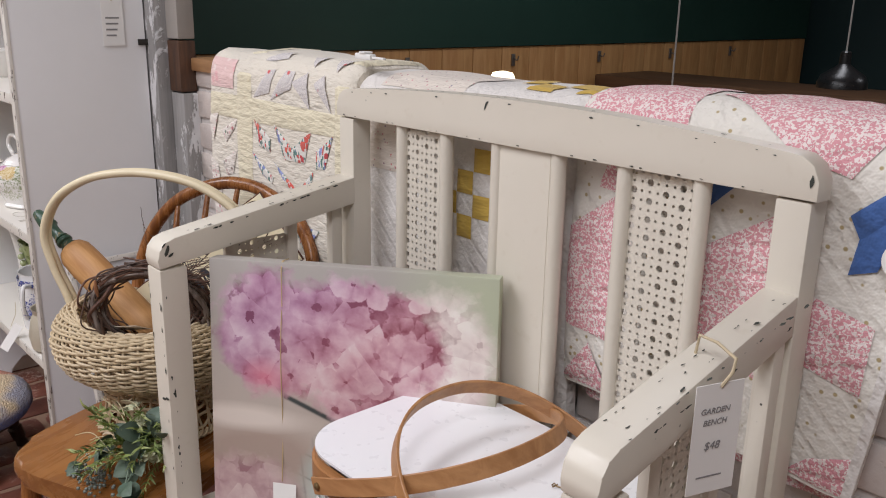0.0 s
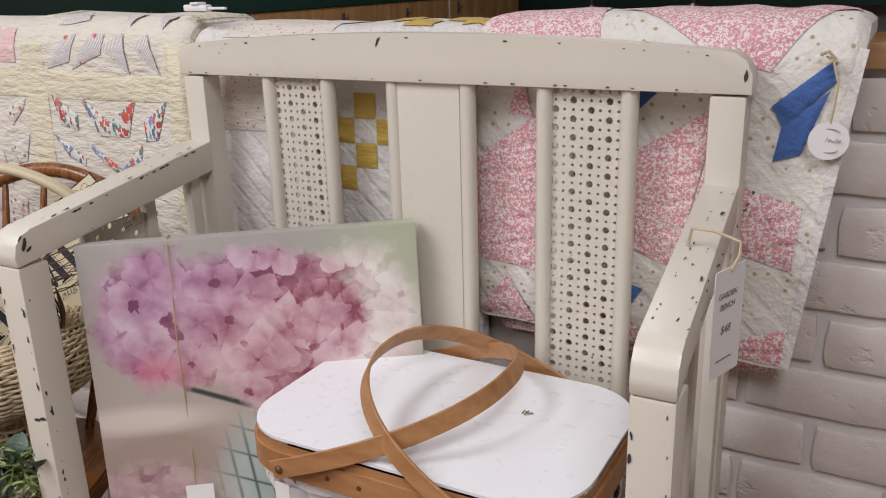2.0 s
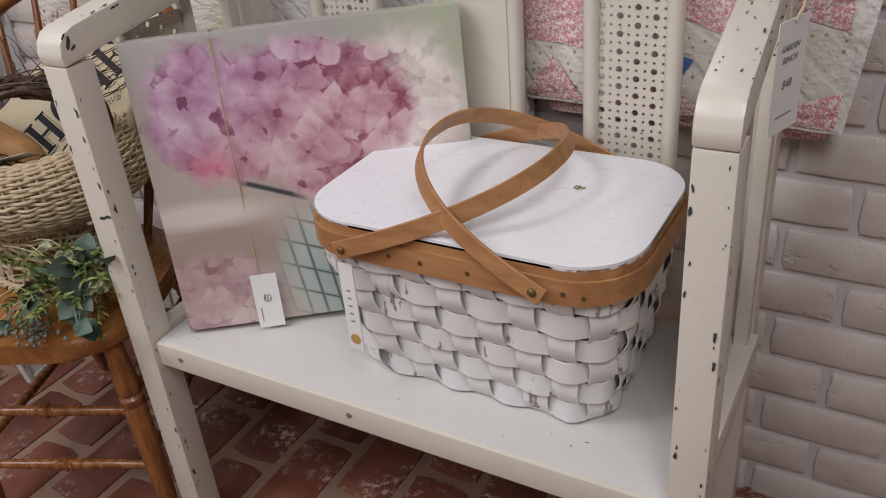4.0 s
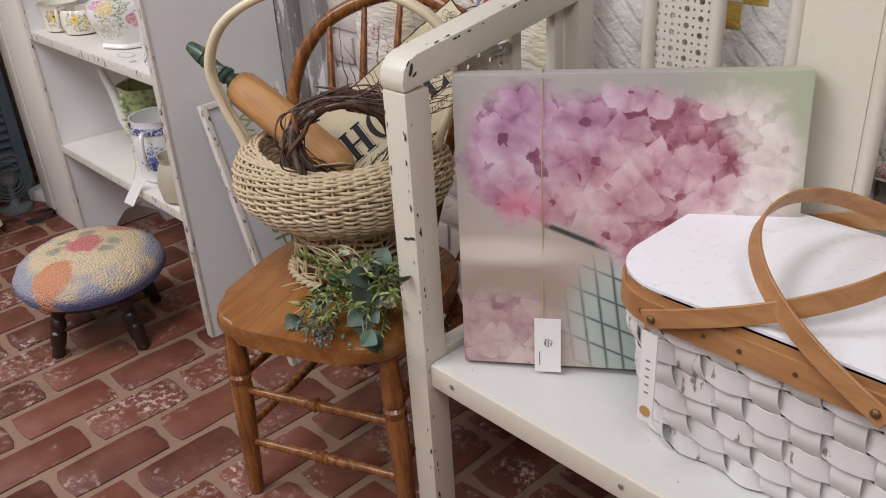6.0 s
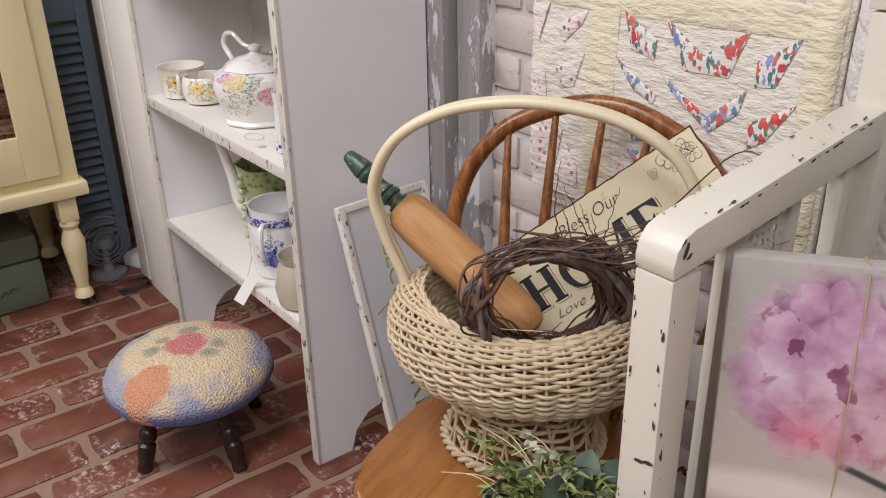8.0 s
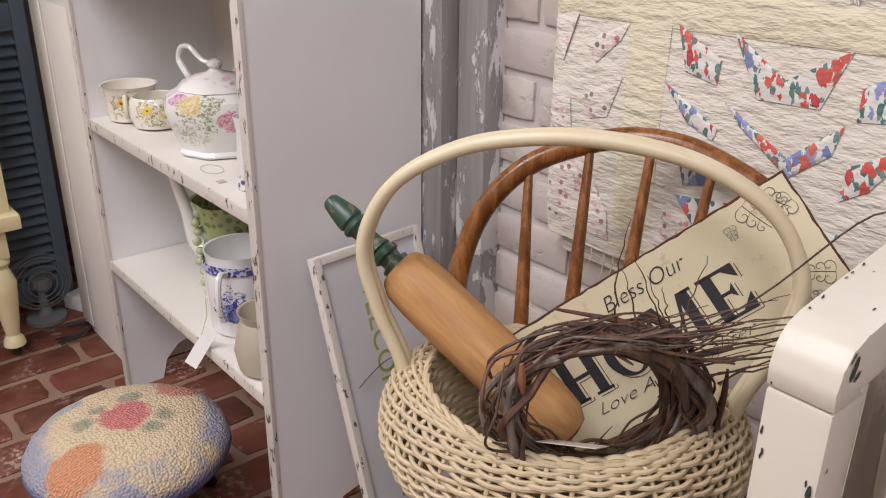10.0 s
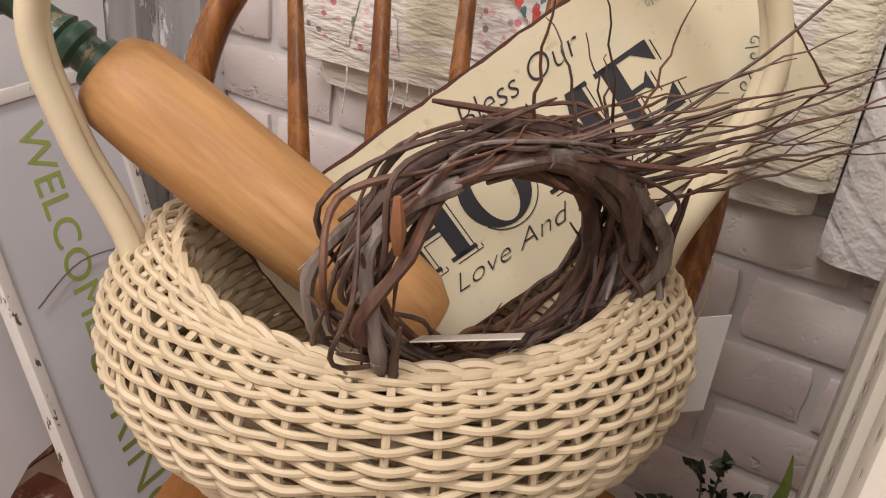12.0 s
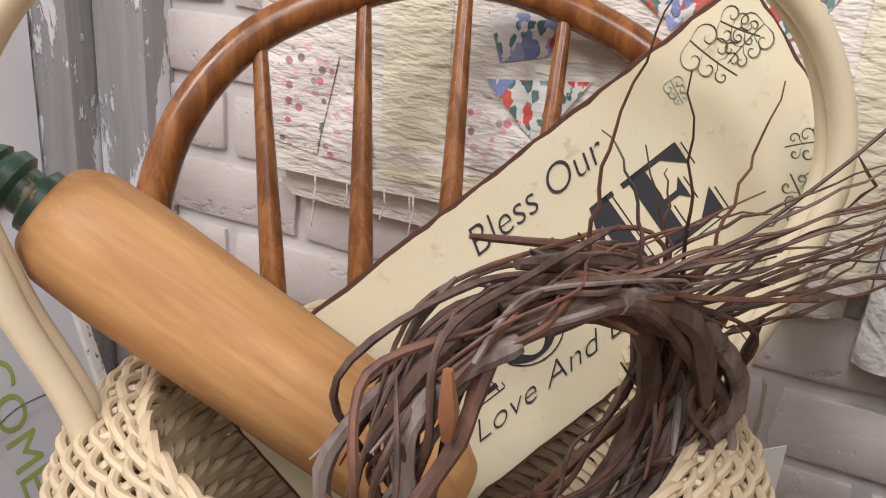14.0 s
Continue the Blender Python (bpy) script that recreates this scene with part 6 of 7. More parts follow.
# ---- leaning board with painted letters ----
bl0, bl1 = Vector((-1.445, 1.133, 0.0)), Vector((-1.462, 1.353, 0.0))
tl0 = Vector((-1.636, 1.118, 0.623))
fx = (bl1 - bl0).normalized()
fy = (tl0 - bl0)
fy = (fy - fx * fy.dot(fx)).normalized()
fz = fx.cross(fy)
lb = thing("spring_board", "whitewashed framed board with green painted letters leaning", "sign")
lb.matrix_world = Matrix(((fx.x, fy.x, fz.x, bl0.x), (fx.y, fy.y, fz.y, bl0.y), (fx.z, fy.z, fz.z, bl0.z), (0, 0, 0, 1)))
BWD, BHT = 0.222, 0.655
bm = B()
box(bm, 0.006, BWD - 0.006, 0.006, BHT - 0.006, -0.012, -0.004)
part("panel", bm, plain("pale_panel", (0.60, 0.60, 0.62), 0.5, 0.08, 6), lb)
for x0, x1, y0, y1 in ((0, 0.014, 0, BHT), (BWD - 0.014, BWD, 0, BHT), (0.014, BWD - 0.014, 0, 0.014), (0.014, BWD - 0.014, BHT - 0.014, BHT)):
    bm = B()
    box(bm, x0, x1, y0, y1, -0.016, 0.002, 0.002)
    part("frame_strip", bm, edge_wear, lb)
olive = plain("olive_paint", (0.22, 0.27, 0.06), 0.6, 0.3, 40)
text_mesh("SPRING", 0.074, olive, pose(0.072, 0.350, -0.0036, 0, 0, -90), lb, spread=1.05, thin=0.0005)
fern_green = plain("leaf_green_paint", (0.33, 0.42, 0.10), 0.6, 0.3, 40)
text_mesh("WELCOME", 0.052, fern_green, pose(0.082, 0.615, -0.0036, 0, 0, -90), lb, spread=1.0, thin=0.0)
bm = B()
tube(bm, smooth_line([(0.03, 0.43, 0.003), (0.1, 0.455, 0.004), (0.19, 0.44, 0.003)]), 0.001, 5)
part("wire", bm, plain("grey_wire", (0.25, 0.24, 0.24), 0.4, 0.1, 30, metal=0.8), lb)

# ---- white shelf unit ----
SX0, SX1, SY0, SY1 = -2.490, -1.708, 1.066, 1.39
sh = thing("shelf_unit", "white painted wooden shelf unit with worn edges", "shelf", at=(-2.07, 1.24, 0))
so = Matrix.Translation((2.07, -1.24, 0))


def shpart(name, bm, mat=shelf_paint, label="", parent=None):
    bm.transform(so)
    ob = part(name, bm, mat, sh, label)
    return ob


for x0, x1 in ((SX0, SX0 + 0.022), (SX1 - 0.022, SX1)):
    bm = B()
    ol = [(SY0, 0), (SY0 + 0.085, 0), (SY0 + 0.10, 0.05), (SY0 + 0.135, 0.085), (SY0 + 0.2, 0.10), (SY1 - 0.135, 0.085), (SY1 - 0.08, 0.05), (SY1 - 0.06, 0), (SY1, 0), (SY1, 2.05), (SY0, 2.05)]
    prism(bm, ol, x1 - x0, Matrix(((0, 0, 1, x0), (1, 0, 0, 0), (0, 1, 0, 0), (0, 0, 0, 1))))
    shpart("side_panel", bm, grey_paint, "smooth pale grey-white side panel")
    bm = B()
    box(bm, x0 - 0.0015, x1 + 0.0015, SY0 - 0.004, SY0 + 0.004, 0.002, 2.05, 0.001)
    shpart("worn_edge_strip", bm, edge_wear, "paint worn to wood along the edge")
for z in (0.351, 0.690, 1.035, 1.37, 1.72, 2.03):
    bm = B()
    box(bm, SX0 + 0.0225, SX1 - 0.0225, SY0 + 0.002, SY1 - 0.012, z - 0.022, z, 0.002)
    ob = shpart("shelf_board", bm)
    bm = B()
    box(bm, SX0 + 0.0225, SX1 - 0.0225, SY0 - 0.002, SY0 + 0.0018, z - 0.023, z + 0.001, 0.001)
    shpart("worn_board_edge", bm, edge_wear, "paint worn along the front edge")
bm = B()
box(bm, SX0 + 0.022, SX1 - 0.17, SY1 - 0.012, SY1 - 0.002, 0.33, 2.03)
shpart("back_board", bm)
bm = B()
box(bm, SX1 - 0.168, SX1 - 0.022, SY1 - 0.012, SY1 - 0.002, 0.1, 2.03)
shpart("dark_back_board", bm, chipped("old_dark_board", (0.10, 0.085, 0.07), (0.4, 0.38, 0.35), 0.6, 12), "old dark flaking back board")
# hasp and card on the side
bm = B()
box(bm, SX1 + 0.001, SX1 + 0.006, 1.37, 1.425, 1.145, 1.160, 0.001)
tube(bm, [(SX1 + 0.006, 1.40, 1.1525), (SX1 + 0.012, 1.44, 1.1525)], 0.005, 8)
shpart("hasp", bm, plain("dark_iron", (0.05, 0.045, 0.04), 0.5, 0.2, 40, metal=0.6), "dark iron hasp")
tag = thing("side_price_tag", "white paper card hung on a shelf side", "tag", at=(SX1 + 0.002, 1.31, 1.26))
bm = B()
box(bm, 0, 0.001, -0.027, 0.027, -0.115, 0)
part("card", bm, paper, tag)
bm = B()
tube(bm, [(0.001, 0.0, -0.008), (0.003, 0.003, 0.02), (0.001, 0.0, 0.05)], 0.0012, 5)
part("string", bm, string, tag)
bm = B()
for i in range(4):
    box(bm, 0.0011, 0.0014, -0.018, 0.016 - 0.003 * i, -0.05 - 0.014 * i, -0.046 - 0.014 * i)
part("printed_line", bm, grey_ink, tag)


# ---- crockery on the shelves ----
def china(name, ground, marks, scale=26, amount=0.36, zlo=0.0, zhi=1.0, thin=0.5):
    """Glazed china with printed sprays in places."""
    k = Nodes(name, 0.12)
    d = k.cells(scale)
    rc = k.xyz(k.cells(scale, "F1", "Color"))[0]
    col = k.ramp(rc, *[(i / len(marks), m_) for i, m_ in enumerate(marks)])
    f = k.math("MULTIPLY", k.ramp(d, (amount, 1.0), (amount + 0.1, 0.0)), k.ramp(k.noise(16, 3), (thin, 0.0), (thin + 0.06, 1.0)))
    return k.done(k.mix(f, ground, col), None, k.noise(8), 0.02, 0.001)


def spray_china(name, ground, spots):
    """Glazed china with painted flowers: (way round in degrees, radius, height, size, two colours)."""
    k = Nodes(name, 0.12)
    x, y, z = k.xyz()
    wob = k.math("SUBTRACT", k.noise(95, 3, 0.6), 0.5)
    fold = k.ramp(k.noise(150, 3, 0.6, None, 1.5), (0.42, 0.0), (0.56, 1.0))
    c = ground
    for deg, rad, h, size, a, b, ragged in spots:
        px, py = rad * math.cos(radians(deg)), rad * math.sin(radians(deg))
        s = [k.math("POWER", k.math("ABSOLUTE", k.math("SUBTRACT", q, p)), 2.0) for q, p in ((x, px), (y, py), (z, h))]
        d = k.math("DIVIDE", k.math("SQRT", k.math("ADD", s[0], k.math("ADD", s[1], s[2]))), size)
        f = k.ramp(k.math("ADD", d, k.math("MULTIPLY", wob, ragged)), (0.9, 1.0), (1.0, 0.0))
        c = k.mix(f, c, k.mix(fold, a, b))
    return k.done(c, None, k.noise(8), 0.02, 0.001)


LEAFY, DARKLEAF = (0.26, 0.30, 0.16), (0.42, 0.44, 0.30)
teapot_china = spray_china("rose_spray_china", (0.78, 0.76, 0.73), [(-52, 0.07, 0.070, 0.030, LEAFY, (0.78, 0.76, 0.73), 3.0), (-60, 0.066, 0.045, 0.026, DARKLEAF, (0.78, 0.76, 0.73), 3.2), (-38, 0.07, 0.095, 0.022, LEAFY, (0.7, 0.7, 0.62), 2.6), (-80, 0.07, 0.105, 0.017, (0.50, 0.22, 0.40), (0.70, 0.48, 0.58), 0.9), (-58, 0.072, 0.095, 0.021, (0.58, 0.42, 0.18), (0.74, 0.62, 0.40), 0.9), (-14, 0.074, 0.066, 0.019, (0.58, 0.20, 0.26), (0.74, 0.48, 0.50), 1.0), (30, 0.07, 0.09, 0.02, (0.5, 0.22, 0.4), (0.72, 0.5, 0.5), 1.2), (10, 0.074, 0.05, 0.016, LEAFY, (0.78, 0.76, 0.73), 3.0)])
daisy_spray = spray_china("daisy_spray_china", (0.76, 0.71, 0.62), [(-30, 0.039, 0.036, 0.024, (0.34, 0.30, 0.12), (0.76, 0.71, 0.62), 3.2), (-42, 0.039, 0.042, 0.0085, (0.74, 0.47, 0.06), (0.78, 0.58, 0.14), 1.4), (-42, 0.039, 0.042, 0.003, (0.25, 0.12, 0.03), (0.25, 0.12, 0.03), 0.4), (-12, 0.039, 0.034, 0.006, (0.74, 0.46, 0.05), (0.78, 0.58, 0.1), 1.6)])
cobalt_spray = spray_china("cobalt_spray_china", (0.76, 0.75, 0.74), [(-48, 0.056, 0.060, 0.028, (0.05, 0.07, 0.26), (0.70, 0.70, 0.74), 2.6), (-42, 0.056, 0.045, 0.018, (0.04, 0.05, 0.22), (0.2, 0.24, 0.5), 1.8), (30, 0.056, 0.06, 0.02, (0.05, 0.07, 0.26), (0.70, 0.70, 0.74), 2.6)])
rose_china = china("rose_china", (0.78, 0.75, 0.72), [(0.35, 0.42, 0.2), (0.62, 0.3, 0.36), (0.72, 0.45, 0.5), (0.68, 0.56, 0.22), (0.5, 0.2, 0.4)], 48, 0.4, thin=0.52)
daisy_china = china("daisy_china", (0.76, 0.71, 0.62), [(0.75, 0.48, 0.03), (0.3, 0.2, 0.06), (0.72, 0.5, 0.1)], 60, 0.4, thin=0.6)
blue_china = china("blue_china", (0.74, 0.73, 0.72), [(0.05, 0.07, 0.22), (0.12, 0.16, 0.36), (0.06, 0.08, 0.2)], 85, 0.46, thin=0.53)
green_china = china("green_china", (0.36, 0.42, 0.2), [(0.12, 0.16, 0.07), (0.2, 0.25, 0.1)], 70, 0.35, thin=0.4)
white_china = plain("white_china", (0.75, 0.73, 0.69), 0.15, 0.05, 8, 0.02)
stoneware = plain("stoneware", (0.46, 0.41, 0.32), 0.35, 0.1, 15)


def loop_handle(bm, p0, p1, out, r, n=3):
    p0, p1, out = Vector(p0), Vector(p1), Vector(out)
    tube(bm, smooth_line([p0, p0 + out * 0.8 + Vector((0, 0, 0.004)), (p0 + p1) / 2 + out, p1 + out * 0.6, p1], 5), r, 8)


def vessel(name, label, cat, at, profile, mat, handle=None, spout=None, wavy=0.0, lobes=0, seg=28, grow=1.0):
    ob = thing(name, label, cat, at=at)
    ob.scale = (grow, grow, grow)
    bm = B()
    lathe(bm, profile, seg=seg, wavy=wavy, lobes=lobes)
    part("body", bm, mat, ob)
    if handle:
        bm = B()
        loop_handle(bm, *handle)
        part("handle", bm, mat, ob)
    if spout:
        bm = B()
        pts, rad = spout
        ln = smooth_line(pts, 5)
        tube(bm, ln, [rad[0] + (rad[1] - rad[0]) * i / (len(ln) - 1) for i in range(len(ln))], 10)
        part("spout", bm, mat, ob)
    return ob


Z2, Z1 = 0.6905, 0.3515
tp = vessel("teapot", "white china teapot with rose sprays and a lid", "teapot", (-2.075, 1.190, Z2), [(0.050, 0.0), (0.058, 0.002), (0.060, 0.006), (0.056, 0.012), (0.062, 0.030), (0.070, 0.055), (0.074, 0.078), (0.070, 0.094), (0.056, 0.104), (0.042, 0.108), (0.036, 0.108)], teapot_china, ((0.058, 0.035, 0.100), (0.062, 0.035, 0.030), (0.034, 0.030, 0), 0.006), ([(-0.050, 0.045, 0.045), (-0.075, 0.065, 0.070), (-0.085, 0.075, 0.108)], (0.015, 0.008)), 0.03, 8, 48, 1.28)
bm = B()
lathe(bm, [(0.050, 0.103), (0.054, 0.107), (0.047, 0.116), (0.030, 0.126), (0.012, 0.131), (0.007, 0.136), (0.011, 0.142), (0.010, 0.148), (0.001, 0.152)], seg=32, wavy=0.03, lobes=8)
part("lid", bm, rose_china, tp)
bm = B()
tube(bm, smooth_line([(-0.046, -0.012, 0.100), (-0.052, -0.020, 0.122), (-0.066, -0.022, 0.142), (-0.060, -0.020, 0.162), (-0.042, -0.016, 0.166), (-0.026, -0.012, 0.154), (-0.014, -0.008, 0.146), (0.0, 0.0, 0.146)], 6), [0.0052 - 0.00004 * i for i in range(43)], 8)
part("scroll_handle", bm, white_china, tp)
tp.scale = (1.36, 1.36, 1.14)
vessel("creamer", "small cream china creamer with yellow daisies", "creamer", (-2.402, 1.140, Z2), [(0.03, 0), (0.036, 0.004), (0.038, 0.03), (0.04, 0.062), (0.045, 0.072), (0.042, 0.071), (0.034, 0.03), (0.005, 0.008)], daisy_spray, ((0.038, -0.02, 0.058), (0.036, -0.02, 0.02), (0.022, -0.01, 0), 0.0035), grow=1.3)
vessel("sugar_bowl", "small cream china sugar bowl with yellow daisies", "sugar bowl", (-2.310, 1.160, Z2), [(0.026, 0), (0.036, 0.004), (0.043, 0.028), (0.04, 0.055), (0.036, 0.062), (0.034, 0.06), (0.036, 0.03), (0.005, 0.008)], daisy_spray, ((-0.04, -0.015, 0.05), (-0.04, -0.015, 0.02), (-0.02, -0.008, 0), 0.0035), grow=1.3)
vessel("dark_glass_shaker", "dark glass shaker with a metal lid", "shaker", (-1.937, 1.29, Z2), [(0.035, 0), (0.04, 0.01), (0.038, 0.1), (0.032, 0.13), (0.036, 0.135), (0.03, 0.15), (0.01, 0.156)], plain("smoked_glass", (0.05, 0.045, 0.04), 0.08, 0.2, 20))
vessel("slim_vase", "slim white china vase with blue marks", "vase", (-1.83, 1.125, Z2), [(0.024, 0), (0.026, 0.005), (0.022, 0.06), (0.02, 0.1), (0.024, 0.125), (0.022, 0.124), (0.016, 0.1), (0.004, 0.02)], blue_china)
cp = vessel("coffee_pot", "white and leafy green china coffee pot", "coffee pot", (-2.150, 1.235, Z1), [(0.05, 0), (0.055, 0.005), (0.052, 0.05), (0.055, 0.11), (0.066, 0.155), (0.07, 0.175), (0.066, 0.173), (0.05, 0.11), (0.01, 0.02)], green_china, None, None, 0.04, 6, 36, 1.2)
bm = B()
ln = smooth_line([(-0.045, -0.02, 0.05), (-0.085, -0.035, 0.07), (-0.105, -0.04, 0.125), (-0.135, -0.05, 0.195)], 6)
tube(bm, ln, [0.022 - 0.014 * i / (len(ln) - 1) for i in range(len(ln))], 12)
part("spout", bm, white_china, cp)
bm = B()
for i in range(9):
    bmesh.ops.create_icosphere(bm, subdivisions=2, radius=0.0080, matrix=Matrix.Translation((0.005 - 0.02 * math.sin(i * 0.3), -0.062 - 0.004 * (i % 2), 0.012 + 0.018 * i)))
part("leaf_relief", bm, plain("celadon", (0.45, 0.50, 0.28), 0.2, 0.15, 30), cp)
mug = vessel("blue_pitcher", "white china pitcher with cobalt blue flowers", "pitcher", (-1.990, 1.165, Z1), [(0.048, 0), (0.052, 0.004), (0.056, 0.05), (0.057, 0.10), (0.052, 0.122), (0.055, 0.135), (0.052, 0.134), (0.048, 0.11), (0.01, 0.03)], cobalt_spray, ((0.036, -0.042, 0.112), (0.036, -0.044, 0.045), (0.020, -0.024, 0), 0.005), grow=1.25)
bm = B()
ribbon(bm, [Vector((0.0575 * math.cos(t), 0.0575 * math.sin(t), 0.115)) for t in [2 * math.pi * i / 40 for i in range(40)]], 0.014, 0.001, (0, 0, 1), True)
part("blue_band", bm, china("cobalt_band", (0.5, 0.5, 0.56), [(0.04, 0.05, 0.18), (0.08, 0.1, 0.3)], 170, 0.5, thin=0.2), mug)
tag = thing("pitcher_price_tag", "white paper tag hanging from a pitcher handle", "tag", at=(-1.948, 1.046, 0.352))
bm = B()
box(bm, -0.013, 0.013, -0.0005, 0.0005, -0.035, 0.045, 0, pose(0, 0, 0, -20, 28, 35))
part("card", bm, paper, tag)
bm = B()
tube(bm, [(0.018, 0.0, 0.04), (0.005, 0.02, 0.07), (-0.005, 0.025, 0.1)], 0.0008, 5)
part("string", bm, string, tag)
vessel("stoneware_jug", "small plain beige stoneware jug", "jug", (-1.812, 1.118, Z1), [(0.03, 0), (0.042, 0.006), (0.047, 0.035), (0.04, 0.07), (0.034, 0.082), (0.039, 0.095), (0.036, 0.094), (0.03, 0.08), (0.005, 0.02)], stoneware, ((0.036, 0.0, 0.085), (0.042, 0.0, 0.03), (0.018, 0.0, 0), 0.004), grow=1.25)
for i, (x, y) in enumerate(((-2.25, 1.2), (-1.95, 1.22))):
    vessel("covered_bowl", "white china bowl on an upper shelf", "bowl", (x, y, 1.0355), [(0.04, 0), (0.045, 0.005), (0.08, 0.05), (0.085, 0.075), (0.08, 0.073), (0.04, 0.02), (0.005, 0.015)], rose_china if i else white_china, None, None)
bm = B()
tube(bm, [(-1.965 + 0.03 * math.cos(t), 1.115 + 0.018 * math.sin(t), Z2 + 0.001) for t in [2 * math.pi * i / 30 for i in range(30)]], 0.0006, 4, True)
ring_grey = plain("grey_ring_stain", (0.5, 0.46, 0.4), 0.5)
solo("wire_ring", bm, ring_grey, "thin grey wire ring lying on a shelf", "ring")
bm = B()
box(bm, -1.90, -1.885, 1.09, 1.105, Z2 + 0.0001, Z2 + 0.0007)
solo("paper_scrap", bm, ring_grey, "small grey paper scrap lying on a shelf", "scrap")

for cup in ("creamer", "sugar_bowl"):
    bpy.data.objects[cup].scale = (1.32, 1.32, 1.08)

# ---- low white cabinet behind the shelf ----
lc = thing("low_cabinet", "narrow white painted low cabinet", "cabinet", at=(-2.69, 1.2, 0))
bm = B()
box(bm, -0.205, 0.13, -0.10, 0.2, 0.0, 0.905, 0.003)
part("body", bm, white_paint, lc)
bm = B()
box(bm, -0.205, -0.125, -0.105, -0.1005, 0.02, 0.90, 0.002)
part("front_stile", bm, white_paint, lc)
bk = thing("zinc_bucket", "dull grey galvanised bucket on a white cabinet", "bucket", at=(-2.68, 1.20, 0.9055))
bm = B()
lathe(bm, [(0.07, 0), (0.072, 0.004), (0.1, 0.17), (0.105, 0.175), (0.1, 0.178), (0.095, 0.17), (0.066, 0.01)], seg=32)
part("pail", bm, plain("galvanised", (0.28, 0.27, 0.25), 0.5, 0.3, 20, metal=0.7), bk)

# ---- cream cabinet with a mirror door ----
cc = thing("cream_cabinet", "cream enamelled cabinet with a mirror door on turned legs", "cabinet", at=(-2.985, 0.49, 0))
co = Matrix.Translation((2.95, -0.5, 0))


def ccp(name, bm, mat=cream_paint, label="", parent=None):
    bm.transform(co)
    return part(name, bm, mat, parent or cc, label)


bm = B()
box(bm, -3.20, -2.775, 0.03, 0.955, 0.40, 1.75, 0.004)
ccp("carcase", bm)
bm = B()
box(bm, -3.20, -2.735, 0.02, 0.968, 0.362, 0.402, 0.008)
ccp("base_moulding", bm)
door_parts = [(-2.773, -2.755, 0.10, 0.19, 0.43, 1.70), (-2.773, -2.755, 0.815, 0.905, 0.43, 1.70), (-2.773, -2.755, 0.19, 0.815, 0.43, 0.555), (-2.773, -2.755, 0.19, 0.815, 1.6, 1.70)]
bm = B()
for d_ in door_parts:
    box(bm, *d_, 0.002)
door = ccp("door_frame", bm)
mir = Nodes("mirror_glass", 0.02, 1.0)
mir.done((0.86, 0.86, 0.84))
bm = B()
box(bm, -2.772, -2.764, 0.191, 0.814, 0.556, 1.599)
bm.transform(co)
part("mirror", bm, mir.m, door, "silvered mirror glass")
for y in (0.905, 0.075):
    for x in (-2.785, -3.16):
        bm = B()
        box(bm, x - 0.026, x + 0.026, y - 0.026, y + 0.026, 0.285, 0.361, 0.003)
        lathe(bm, [(0.024, 0.285), (0.028, 0.27), (0.020, 0.255), (0.024, 0.245), (0.034, 0.215), (0.031, 0.18), (0.022, 0.10), (0.017, 0.065), (0.026, 0.05), (0.028, 0.035), (0.015, 0.028)], (x, y, 0), 20)
        leg = ccp("leg", bm)
        bm = B()
        lathe(bm, [(0.004, -0.008), (0.014, -0.004), (0.016, 0.0), (0.014, 0.005), (0.004, 0.008)], m=pose(x, y, 0.0165, 90, 0, 30), seg=14)
        bm.transform(co)
        part("caster", bm, dark_wood, leg)
# suitcase under it
sc = thing("green_suitcase", "olive green hard suitcase with a brass latch", "suitcase", at=(-3.03, 0.54, 0))
sage = plain("sage_vinyl", (0.115, 0.14, 0.095), 0.45, 0.15, 5)
bm = B()
box(bm, -0.13, 0.125, -0.28, 0.275, 0, 0.150, 0.018)
part("case_base", bm, sage, sc)
bm = B()
box(bm, -0.13, 0.125, -0.28, 0.275, 0.152, 0.232, 0.018)
part("case_lid", bm, sage, sc)
bm = B()
box(bm, 0.1255, 0.131, 0.118, 0.150, 0.130, 0.185, 0.002)
box(bm, 0.131, 0.136, 0.126, 0.142, 0.140, 0.178, 0.002)
part("latch", bm, plain("brass_latch", (0.42, 0.30, 0.12), 0.35, 0.2, 40, metal=0.8), sc)
bm = B()
tube(bm, [(0.1265, 0.14 + 0.008 * i, 0.06 + 0.006 * (i % 3) + 0.002 * i) for i in range(8)], 0.002, 5)
part("dark_mark", bm, chip_dark, sc)

# blue louvred shutter
bs = thing("blue_shutter", "dusty blue louvred wooden shutter standing on the floor", "shutter", at=(-3.09, 1.02, 0))
blue_paint = plain("dusty_blue_paint", (0.16, 0.21, 0.26), 0.6, 0.2, 6)
for y0, y1 in ((-0.10, -0.062), (0.072, 0.11)):
    bm = B()
    box(bm, -0.015, 0.015, y0, y1, 0, 1.6, 0.003)
    part("stile", bm, blue_paint, bs)
for z0 in (0.02, 0.8, 1.52):
    bm = B()
    box(bm, -0.014, 0.014, -0.0615, 0.0715, z0, z0 + 0.07, 0.002)
    part("rail", bm, blue_paint, bs)
sl = B()
box(sl, -0.017, 0.017, -0.061, 0.071, -0.003, 0.003, 0.001, pose(0, 0, 0, 0, 38, 0))
slat = mesh_of("slat", sl, blue_paint)
for i in range(46):
    z = 0.115 + 0.03 * i
    if 0.785 < z < 0.885 or z > 1.5:
        continue
    ob = new("slat", slat)
    ob.parent = bs
    ob.location = (0, 0, z)
